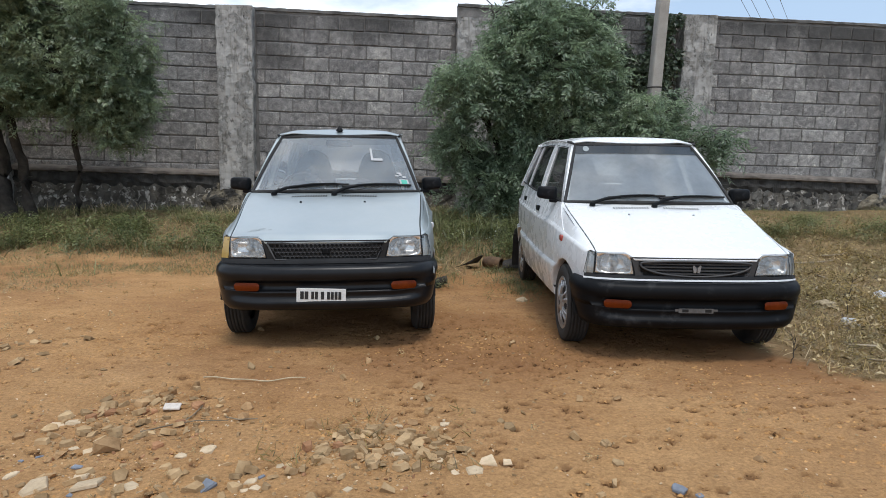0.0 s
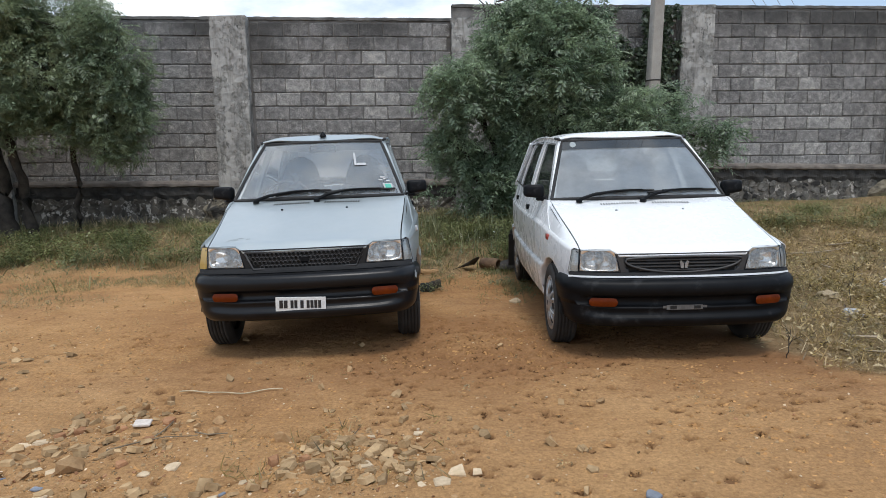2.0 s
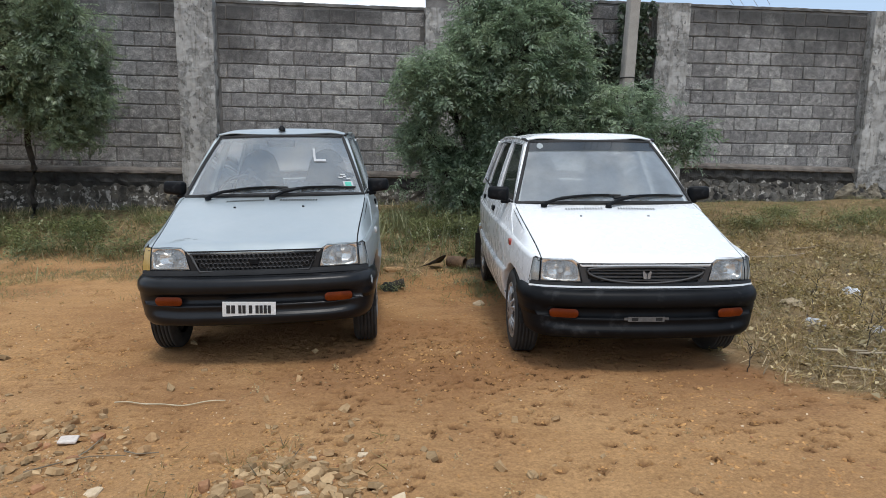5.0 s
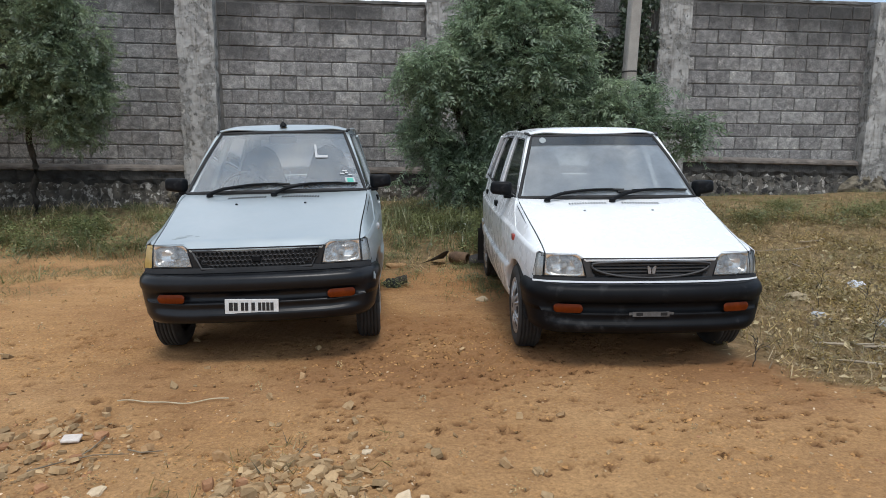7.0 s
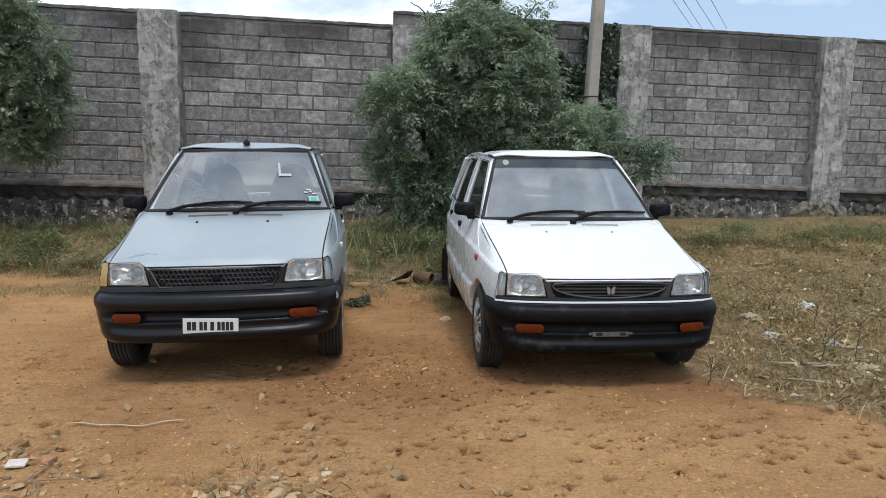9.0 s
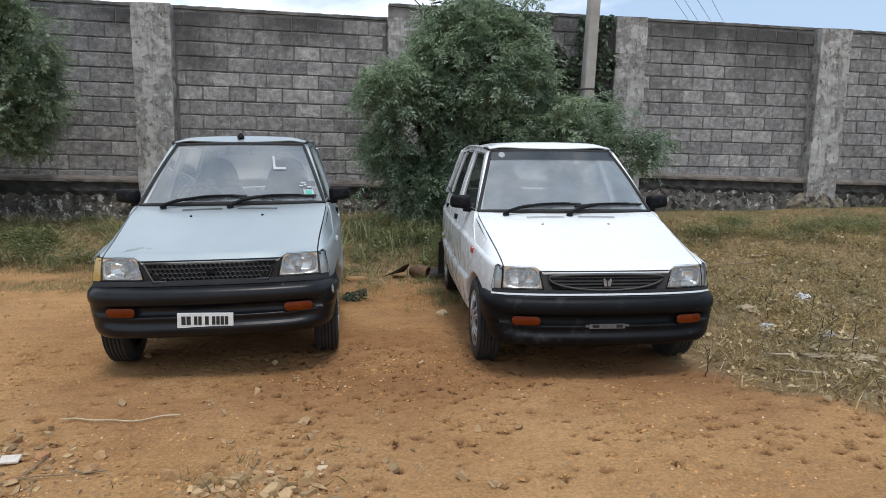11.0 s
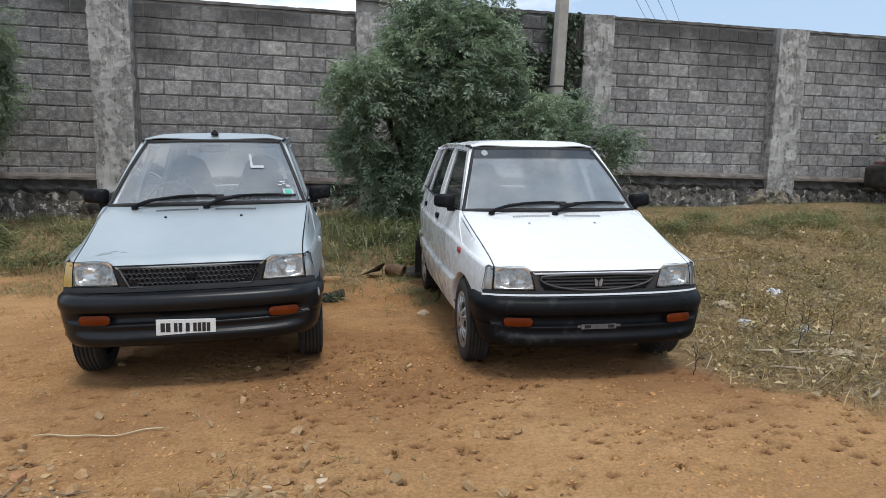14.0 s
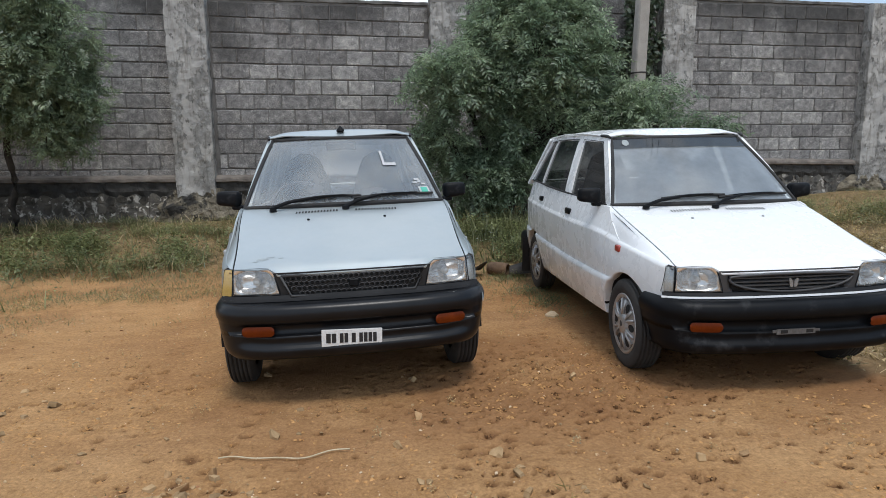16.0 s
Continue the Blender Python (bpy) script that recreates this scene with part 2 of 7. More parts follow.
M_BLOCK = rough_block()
M_MORTAR = surface("mortar", (0.125, 0.119, 0.112), (0.24, 0.23, 0.218), 5.0, 60.0, 0.97, bump=0.7, relief=0.012, where="World")
M_COPING = surface("weathered_coping", (0.06, 0.058, 0.055), (0.21, 0.203, 0.193), 4.0, 40.0, 0.97, bump=0.6, where="World")
M_PILLAR = old_render()
M_FOOTING = surface("footing_rubble", (0.09, 0.075, 0.055), (0.40, 0.35, 0.26), 6.5, 38.0, 0.96, bump=1.0, relief=0.03, where="World",
                    grime=(0.035, 0.033, 0.030), grime_scale=4.2, grime_at=(0.50, 0.60))
M_POLE = surface("pole_concrete", (0.35, 0.322, 0.29), (0.48, 0.445, 0.40), 3.0, 60.0, 0.9, bump=0.4, where="World")
M_LEDGE = surface("ledge_concrete", (0.09, 0.077, 0.067), (0.27, 0.235, 0.205), 3.5, 40.0, 0.95, bump=0.6, where="World")
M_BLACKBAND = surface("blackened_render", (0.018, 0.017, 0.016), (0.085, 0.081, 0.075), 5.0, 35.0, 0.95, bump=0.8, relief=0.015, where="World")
M_RUBBLE = surface("rubble_stone", (0.06, 0.057, 0.052), (0.24, 0.229, 0.205), 6.0, 40.0, 0.95, bump=0.9, relief=0.02, per_piece=0.4, where="World",
                   grime=(0.028, 0.027, 0.026), grime_scale=4.5, grime_at=(0.50, 0.58))
M_RUBBLE_SOOT = surface("sooty_rubble_stone", (0.026, 0.024, 0.021), (0.17, 0.150, 0.122), 5.0, 45.0, 0.95, bump=0.9, relief=0.02, per_piece=0.45, where="World",
                        grime=(0.46, 0.435, 0.395), grime_scale=8.5, grime_at=(0.54, 0.60))
M_RUBBLEBED = surface("rubble_mortar", (0.055, 0.051, 0.045), (0.22, 0.200, 0.172), 7.0, 40.0, 0.97, bump=0.9, relief=0.02, where="World",
                      grime=(0.48, 0.455, 0.415), grime_scale=8.0, grime_at=(0.54, 0.60))
M_WHITE = paint("white_paint", (0.77, 0.785, 0.795), (0.80, 0.815, 0.82), 0.2, 0.0, (0.75, 0.76, 0.755))
M_SILVER = paint("silver_paint", (0.37, 0.42, 0.44), (0.43, 0.48, 0.50), 0.30, 0.4, (0.46, 0.48, 0.47))
M_BLACK = surface("black_plastic", (0.004, 0.0045, 0.0055), (0.008, 0.009, 0.011), 6.0, 220.0, 0.46, bump=0.12, relief=0.002, spec=0.13,
                  grime=(0.050, 0.051, 0.053), grime_scale=9.0, grime_at=(0.58, 0.82))
M_SHEEN = surface("smooth_black_plastic", (0.005, 0.0055, 0.0068), (0.010, 0.011, 0.0135), 6.0, 220.0, 0.30, bump=0.10, relief=0.002, spec=0.28,
                  grime=(0.026, 0.025, 0.024), grime_scale=6.0, grime_at=(0.60, 0.9))
M_BRACKET = surface("bracket_metal", (0.10, 0.10, 0.10), (0.17, 0.17, 0.168), 30.0, 120.0, 0.5, 0.3, bump=0.1, relief=0.002)
M_RUBBER = surface("rubber", (0.013, 0.013, 0.014), (0.03, 0.029, 0.028), 8.0, 160.0, 0.75, bump=0.2, relief=0.003)
M_TYRE = surface("tyre_rubber", (0.022, 0.021, 0.02), (0.045, 0.042, 0.039), 7.0, 120.0, 0.85, bump=0.3, relief=0.004,
                 grime=(0.085, 0.068, 0.05), grime_scale=6.0, grime_at=(0.58, 0.9))
M_GRILLE = surface("grille_plastic", (0.035, 0.035, 0.037), (0.06, 0.06, 0.062), 6.0, 120.0, 0.5, bump=0.1, relief=0.002)
M_PANEL = surface("nose_plastic", (0.014, 0.014, 0.015), (0.028, 0.028, 0.029), 6.0, 120.0, 0.5, bump=0.1, relief=0.002, spec=0.3)
M_CHROME = surface("dull_chrome", (0.55, 0.55, 0.55), (0.7, 0.7, 0.7), 7.0, 90.0, 0.3, 0.5, bump=0.05, relief=0.002)
M_BADGE = surface("badge_metal", (0.26, 0.26, 0.265), (0.36, 0.36, 0.365), 30.0, 120.0, 0.4, 0.5, bump=0.05, relief=0.002)
M_HUBCAP = surface("hubcap_silver", (0.42, 0.42, 0.425), (0.56, 0.56, 0.565), 9.0, 90.0, 0.38, 0.6, bump=0.08, relief=0.002,
                   grime=(0.22, 0.18, 0.14), grime_scale=9.0, grime_at=(0.5, 0.8))
M_DARK = surface("underbody", (0.008, 0.008, 0.008), (0.016, 0.015, 0.014), 6.0, 60.0, 0.9, bump=0.2)
M_TRIM = surface("interior_trim", (0.045, 0.045, 0.047), (0.075, 0.075, 0.077), 6.0, 120.0, 0.75, bump=0.1, relief=0.002)
M_TRIM_GREY = surface("interior_grey", (0.16, 0.165, 0.17), (0.23, 0.235, 0.24), 6.0, 120.0, 0.75, bump=0.1, relief=0.002)
M_LINING = surface("pale_lining", (0.42, 0.425, 0.43), (0.52, 0.525, 0.53), 6.0, 140.0, 0.9, bump=0.15, relief=0.002)
M_SEAT = surface("seat_cloth", (0.012, 0.0125, 0.014), (0.026, 0.026, 0.028), 9.0, 180.0, 0.95, bump=0.3, relief=0.003)
M_SEAT_GREY = surface("seat_cloth_grey", (0.18, 0.185, 0.19), (0.26, 0.265, 0.27), 9.0, 180.0, 0.95, bump=0.3, relief=0.003)
M_PLATE = surface("plate_white", (0.70, 0.71, 0.70), (0.78, 0.78, 0.77), 12.0, 90.0, 0.5, bump=0.03, relief=0.001)
M_INK = surface("black_ink", (0.012, 0.012, 0.013), (0.02, 0.02, 0.021), 20.0, 90.0, 0.6, bump=0.0)
M_TAPE = surface("white_tape", (0.44, 0.45, 0.46), (0.56, 0.57, 0.58), 15.0, 80.0, 0.6, bump=0.02)
M_STICK_GREEN = surface("green_sticker", (0.05, 0.42, 0.30), (0.10, 0.52, 0.40), 20.0, 90.0, 0.5, bump=0.0)
M_AMBER = surface("amber_lens", (0.10, 0.016, 0.002), (0.155, 0.027, 0.003), 14.0, 90.0, 0.3, bump=0.25, relief=0.002, spec=0.15)
M_RED = surface("red_lens", (0.30, 0.03, 0.02), (0.42, 0.05, 0.03), 14.0, 60.0, 0.2, bump=0.1, relief=0.002, coat=0.5)
M_CORNER = surface("clouded_lens", (0.46, 0.47, 0.47), (0.58, 0.59, 0.59), 14.0, 120.0, 0.12, 0.25, bump=0.35, relief=0.003, coat=0.6)
M_YELLOW = surface("yellowed_lens", (0.40, 0.27, 0.075), (0.52, 0.37, 0.13), 10.0, 90.0, 0.2, bump=0.2, relief=0.002, coat=0.5)
M_REFLECTOR = surface("lamp_reflector", (0.76, 0.77, 0.78), (0.90, 0.90, 0.91), 22.0, 60.0, 0.24, 0.8, bump=0.10, relief=0.005)
# Dust on the windscreens, thickened to paint in the haze of reflected sky.
M_GLASS = pane("windscreen_glass", (0.95, 0.97, 0.98), 0.31, ior=2.15)
# Clear rear glass; its film paints in brightness behind the seats.
M_GLASS_REAR = pane("rear_glass", (0.95, 0.97, 0.97), 0.55)
M_GLASS_HAZY = pane("hazed_windscreen_glass", (0.84, 0.94, 0.98), 0.42, ior=2.05)
M_GLASS_SIDE = pane("tinted_side_glass", (0.20, 0.22, 0.22), 0.03)
M_GLASS_CLEAR = pane("clear_side_glass", (0.86, 0.90, 0.90), 0.12)
M_BAND = pane("sun_band_film", (0.16, 0.18, 0.21), 0.05)
M_LENS = pane("lamp_glass", (0.93, 0.95, 0.95), 0.09, 0.06)
M_RUST = surface("rusty_steel", (0.09, 0.055, 0.035), (0.26, 0.165, 0.10), 8.0, 60.0, 0.9, 0.2, bump=0.5, relief=0.006)
M_SCRAP = surface("dark_scrap_metal", (0.03, 0.028, 0.027), (0.09, 0.078, 0.068), 7.0, 50.0, 0.7, 0.4, bump=0.4, relief=0.006)
M_BRICKRED = surface("faded_red_panel", (0.20, 0.09, 0.075), (0.30, 0.15, 0.13), 5.0, 40.0, 0.85, bump=0.3)
M_BARK = surface("bark", (0.03, 0.026, 0.022), (0.09, 0.076, 0.062), 9.0, 50.0, 0.95, bump=0.9, relief=0.02)
M_TWIG = surface("dry_twig", (0.16, 0.12, 0.08), (0.30, 0.24, 0.16), 12.0, 60.0, 0.95, bump=0.4)
M_STICK = surface("bleached_stick", (0.30, 0.24, 0.165), (0.48, 0.40, 0.29), 12.0, 60.0, 0.95, bump=0.4)
M_HUSK = surface("dry_husk", (0.33, 0.25, 0.15), (0.55, 0.45, 0.30), 14.0, 60.0, 0.95, bump=0.8, relief=0.02)
M_CORD = surface("pale_cord", (0.48, 0.38, 0.24), (0.62, 0.52, 0.36), 20.0, 90.0, 0.9, bump=0.3)
M_STONE = surface("laterite_stone", (0.33, 0.19, 0.09), (0.52, 0.34, 0.18), 14.0, 70.0, 0.95, bump=0.7, relief=0.010, per_piece=0.16, where="World", spec=0.12)
M_CHIP = surface("stone_chip", (0.36, 0.225, 0.110), (0.62, 0.435, 0.245), 10.0, 70.0, 0.95, bump=0.6, relief=0.006, per_piece=0.30, where="World", spec=0.12)
M_STONE_PALE = surface("pale_stone", (0.52, 0.39, 0.25), (0.70, 0.555, 0.385), 14.0, 70.0, 0.95, bump=0.5, relief=0.008, per_piece=0.18, where="World", spec=0.12)
M_STONE_SLATE = surface("blue_slate", (0.17, 0.19, 0.225), (0.25, 0.27, 0.31), 9.0, 70.0, 0.8, bump=0.4, relief=0.006, per_piece=0.18)
M_BRICK = surface("broken_brick", (0.32, 0.155, 0.078), (0.45, 0.25, 0.135), 9.0, 70.0, 0.95, bump=0.6, relief=0.008, per_piece=0.2, spec=0.12)
M_TILE = surface("white_tile", (0.62, 0.545, 0.48), (0.72, 0.65, 0.58), 9.0, 70.0, 0.8, bump=0.1, spec=0.15)
M_PLASTIC_BAG = surface("litter_plastic", (0.62, 0.65, 0.70), (0.78, 0.80, 0.84), 9.0, 70.0, 0.35, bump=0.3)
M_WEED_CORE = surface("dark_weed_core", (0.012, 0.016, 0.014), (0.035, 0.042, 0.036), 9.0, 70.0, 0.9, bump=0.4)
M_NEEM = leaf("neem_leaf", (0.122, 0.170, 0.112), (0.288, 0.380, 0.258), 0.5)
M_NEEM_DARK = leaf("neem_leaf_dark", (0.145, 0.19, 0.125), (0.26, 0.33, 0.21), 0.5)
M_CREEPER = leaf("creeper_leaf", (0.075, 0.105, 0.078), (0.145, 0.19, 0.13))
M_WEED = leaf("weed_leaf", (0.088, 0.112, 0.045), (0.245, 0.265, 0.118))
M_DRY = leaf("dry_grass", (0.11, 0.075, 0.03), (0.50, 0.37, 0.18), 0.25)
M_TALL = leaf("seeding_grass", (0.11, 0.13, 0.06), (0.33, 0.33, 0.18), 0.3)
M_BUD = leaf("white_bud", (0.45, 0.46, 0.42), (0.66, 0.66, 0.62), 0.2)
M_STRAW = leaf("straw", (0.22, 0.165, 0.085), (0.52, 0.42, 0.26), 0.25)
M_DEAD = leaf("dead_leaf", (0.075, 0.048, 0.024), (0.56, 0.46, 0.28), 0.2)
M_CRUMB = surface("soil_crumb", (0.31, 0.158, 0.062), (0.52, 0.30, 0.125), 9.0, 60.0, 0.97, bump=0.4, per_piece=0.25, where="World", spec=0.12)
M_CLOD = surface("dark_clod", (0.115, 0.056, 0.025), (0.25, 0.13, 0.056), 9.0, 60.0, 0.97, bump=0.4, per_piece=0.25, where="World", spec=0.12)
M_OLIVE = leaf("olive_weed", (0.095, 0.071, 0.025), (0.37, 0.280, 0.105))
M_SCUFF = surface("bare_primer", (0.29, 0.33, 0.34), (0.37, 0.41, 0.42), 20.0, 90.0, 0.6, bump=0.1)
M_BRIGHT = leaf("bright_leaf", (0.12, 0.20, 0.03), (0.25, 0.36, 0.06))
M_FLOWER = leaf("yellow_flower", (0.50, 0.40, 0.04), (0.72, 0.58, 0.10))


def soil_material():
    """Orange-brown trodden earth that turns to grey-brown leaf litter where the weeds grow."""
    m, n, l, p = principled("soil")
    pos = n.new("ShaderNodeNewGeometry").outputs["Position"]
    base = ramp_of(n, [(0.28, (0.310, 0.161, 0.071)), (0.5, (0.424, 0.242, 0.108)), (0.72, (0.525, 0.325, 0.160))])
    l.new(noise_of(n, l, pos, 1.1, 6.0, 0.62), base.inputs["Fac"])
    red = ramp_of(n, [(0.45, (0, 0, 0)), (0.7, (0.6, 0.6, 0.6))])
    l.new(noise_of(n, l, pos, 0.7, 4.0, 0.55, (1.0, 1.6, 1.0)), red.inputs["Fac"])
    col = mix_of(n, l, "MIX", red.outputs["Color"], base.outputs["Color"], (0.28, 0.145, 0.072))
    pale = n.new("ShaderNodeAttribute")
    pale.attribute_name = "dusty"
    col = mix_of(n, l, "MIX", mix_of(n, l, "MULTIPLY", 1.0, pale.outputs["Fac"], (0.62, 0.62, 0.62)), col, (0.500, 0.300, 0.138))
    patch = ramp_of(n, [(0.3, (0.84, 0.81, 0.78)), (0.5, (1.0, 1.0, 1.0)), (0.7, (1.12, 1.12, 1.12))])
    l.new(noise_of(n, l, pos, 5.5, 6.0, 0.68, (1.0, 1.5, 1.0)), patch.inputs["Fac"])
    col = mix_of(n, l, "MULTIPLY", 0.9, col, patch.outputs["Color"])
    fine = noise_of(n, l, pos, 55.0, 6.0, 0.82)
    g = ramp_of(n, [(0.32, (0.56, 0.51, 0.48)), (0.68, (1.42, 1.41, 1.38))])
    l.new(fine, g.inputs["Fac"])
    col = mix_of(n, l, "MULTIPLY", 0.85, col, g.outputs["Color"])
    grit = n.new("ShaderNodeTexVoronoi")
    grit.inputs["Scale"].default_value = 46.0
    l.new(pos, grit.inputs["Vector"])
    gs = ramp_of(n, [(0.06, (1, 1, 1)), (0.13, (0, 0, 0))])
    l.new(grit.outputs["Distance"], gs.inputs["Fac"])
    pick = ramp_of(n, [(0.62, (0, 0, 0)), (0.66, (0.6, 0.6, 0.6))])
    l.new(grit.outputs["Color"], pick.inputs["Fac"])
    dots = mix_of(n, l, "MULTIPLY", 1.0, gs.outputs["Color"], pick.outputs["Color"])
    col = mix_of(n, l, "MIX", dots, col, (0.58, 0.48, 0.36))
    # Footmarks tinted dark: loosened earth, with the hollows' shade painted into the colour.
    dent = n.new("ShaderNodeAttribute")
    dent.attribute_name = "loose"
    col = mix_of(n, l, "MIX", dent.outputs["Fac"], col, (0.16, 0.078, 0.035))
    # Redder trodden soil, which also paints the bumpers' shade onto the ground.
    tread = n.new("ShaderNodeAttribute")
    tread.attribute_name = "tread_shade"
    col = mix_of(n, l, "MIX", mix_of(n, l, "MULTIPLY", 1.0, tread.outputs["Fac"], (0.60, 0.60, 0.60)), col, (0.285, 0.140, 0.061))
    # litter where the mesh carries it
    attr = n.new("ShaderNodeAttribute")
    attr.attribute_name = "litter"
    lit = ramp_of(n, [(0.3, (0.095, 0.065, 0.033)), (0.52, (0.25, 0.172, 0.088)), (0.72, (0.43, 0.31, 0.175))])
    l.new(noise_of(n, l, pos, 9.0, 6.0, 0.7), lit.inputs["Fac"])
    col = mix_of(n, l, "MIX", attr.outputs["Fac"], col, lit.outputs["Color"])
    l.new(col, p.inputs["Base Color"])
    p.inputs["Roughness"].default_value = 0.96
    p.inputs["Specular IOR Level"].default_value = 0.2
    b = n.new("ShaderNodeBump")
    b.inputs["Strength"].default_value, b.inputs["Distance"].default_value = 0.85, 0.016
    add = n.new("ShaderNodeMath")
    add.operation = "ADD"
    l.new(fine, add.inputs[0]), l.new(noise_of(n, l, pos, 12.0, 5.0, 0.7), add.inputs[1])
    l.new(add.outputs[0], b.inputs["Height"])
    l.new(b.outputs["Normal"], p.inputs["Normal"])
    return m


M_SOIL = soil_material()


# ---- building helpers ----
def smooth01(a, b, x):
    t = min(1.0, max(0.0, (x - a) / (b - a)))
    return t * t * (3 - 2 * t)


def lerp(xs, ys, x):
    return float(np.interp(x, xs, ys))


def mesh_of(name, shape, material, smooth=False):
    """A mesh from a bmesh or from (points, faces)."""
    me = bpy.data.meshes.new(name)
    if isinstance(shape, tuple):
        me.from_pydata([tuple(v) for v in shape[0]], [], [tuple(f) for f in shape[1]])
    else:
        shape.to_mesh(me)
        shape.free()
    for mat in (material if isinstance(material, (list, tuple)) else [material]):
        me.materials.append(mat)
    if smooth:
        me.polygons.foreach_set("use_smooth", [True] * len(me.polygons))
    me.update()
    return me


def part(name, shape, material, parent, label="", smooth=False, at=None):
    me = shape if isinstance(shape, bpy.types.Mesh) else mesh_of(name, shape, material, smooth)
    ob = new(name, me)
    ob.parent = parent
    if at is not None:
        ob.matrix_basis = at
    if label:
        ob["label"] = label
    return ob


def thick(ob, t, offset=-1.0, bevel=0.0):
    s = ob.modifiers.new("solid", "SOLIDIFY")
    s.thickness, s.offset = t, offset
    if bevel:
        b = ob.modifiers.new("edge", "BEVEL")
        b.width, b.segments, b.limit_method = bevel, 2, "ANGLE"
    e = ob.modifiers.new("crisp", "EDGE_SPLIT")
    e.split_angle = radians(66)
    return ob


def grid(nu, nv, fn, flip=False):
    pts = [fn(i / nu, j / nv) for j in range(nv + 1) for i in range(nu + 1)]
    w = nu + 1
    faces = [(j * w + i, j * w + i + 1, (j + 1) * w + i + 1, (j + 1) * w + i) for j in range(nv) for i in range(nu)]
    return pts, ([f[::-1] for f in faces] if flip else faces)


def join(*shapes):
    pts, faces = [], []
    for p, f in shapes:
        k = len(pts)
        pts += list(p)
        faces += [tuple(i + k for i in q) for q in f]
    return pts, faces


def box(x0, y0, z0, x1, y1, z1):
    p = [(x, y, z) for z in (z0, z1) for y in (y0, y1) for x in (x0, x1)]
    return p, [(0, 2, 3, 1), (4, 5, 7, 6), (0, 1, 5, 4), (2, 6, 7, 3), (0, 4, 6, 2), (1, 3, 7, 5)]


def soft_box(x0, y0, z0, x1, y1, z1, r, seg=3):
    bm = bmesh.new()
    bmesh.ops.create_cube(bm, size=1.0)
    for v in bm.verts:
        v.co = Vector((x0 + (v.co.x + 0.5) * (x1 - x0), y0 + (v.co.y + 0.5) * (y1 - y0), z0 + (v.co.z + 0.5) * (z1 - z0)))
    bmesh.ops.bevel(bm, geom=bm.edges[:], offset=r, segments=seg, profile=0.5, affect="EDGES")
    return bm


def lathe(profile, n=36, axis="x", closed=False):
    """Turns a profile of (along, radius) about the axis."""
    pts, faces = [], []
    for k in range(n):
        a = 2 * math.pi * k / n
        for s, r in profile:
            c = (s, r * math.cos(a), r * math.sin(a))
            pts.append(c if axis == "x" else (c[1], s, c[2]) if axis == "y" else (c[1], c[2], s))
    m = len(profile)
    for k in range(n):
        for i in range(m if closed else m - 1):
            a, b = k * m + i, k * m + (i + 1) % m
            c, d = ((k + 1) % n) * m + (i + 1) % m, ((k + 1) % n) * m + i
            faces.append((a, b, c, d))
    return pts, faces


def tube(path, radius, n=8, cap=True):
    """A round rod along a path; radius is a number or one for each point."""
    pts, faces = [], []
    P = [Vector(p) for p in path]
    rad = radius if isinstance(radius, (list, tuple)) else [radius] * len(P)
    up = Vector((0, 0, 1))
    for i, p in enumerate(P):
        d = (P[min(i + 1, len(P) - 1)] - P[max(i - 1, 0)]).normalized()
        side = d.cross(up)
        if side.length < 0.05:
            side = d.cross(Vector((1, 0, 0)))
        side.normalize()
        top = side.cross(d)
        for k in range(n):
            a = 2 * math.pi * k / n
            pts.append(tuple(p + (side * math.cos(a) + top * math.sin(a)) * rad[i]))
    for i in range(len(P) - 1):
        for k in range(n):
            faces.append((i * n + k, i * n + (k + 1) % n, (i + 1) * n + (k + 1) % n, (i + 1) * n + k))
    if cap:
        faces += [tuple(range(n))[::-1], tuple((len(P) - 1) * n + k for k in range(n))]
    return pts, faces


def mirrored(shape):
    return [(-x, y, z) for x, y, z in shape[0]], [tuple(f)[::-1] for f in shape[1]]


def thing(name, m, label, category, group="", kind=""):
    root = new(name)
    root.empty_display_size = 0.2
    root.matrix_basis = m
    return tagged(root, label, category, group, kind)


def slope(x, y):
    """The lie of the land: a slight fall to the right, and a bank up to the wall."""
    z = lerp([-2.2, -1.0, 0.25, 1.2, 2.4, 3.4], [0.022, 0.004, -0.006, -0.030, -0.046, -0.06], x) * smooth01(2.4, 3.6, y) * (1 - smooth01(7.0, 8.5, y))
    return z + 0.34 * smooth01(6.6, 10.6, y) + (0.02 * math.sin(x * 1.3 + y * 0.7) + 0.015 * math.sin(x * 2.9 - y * 1.7)) * smooth01(5.5, 8.0, y)


def ground_z(x, y):
    z = slope(x, y)
    z += 0.012 * noise.noise((x * 1.7, y * 1.7, 0.0)) + 0.006 * noise.noise((x * 5.0, y * 5.0, 3.0))
    return z


def litter_at(x, y):
    """How far weeds and litter cover the soil, 0 to 1."""
    j = 0.35 * noise.noise((x * 1.2, y * 1.2, 7.0)) + 0.18 * noise.noise((x * 4.0, y * 4.0, 2.0))
    edge_right = 2.45 + max(0.0, 3.2 - y) * 0.62 - 0.10 * max(0.0, y - 4.0)
    a = smooth01(-0.25, 0.35, x - edge_right + j)
    back = 7.5 - 1.0 * smooth01(-0.8, 0.6, x)
    b = smooth01(-0.4, 0.7, y - back + j * 1.6)
    return max(a, b)


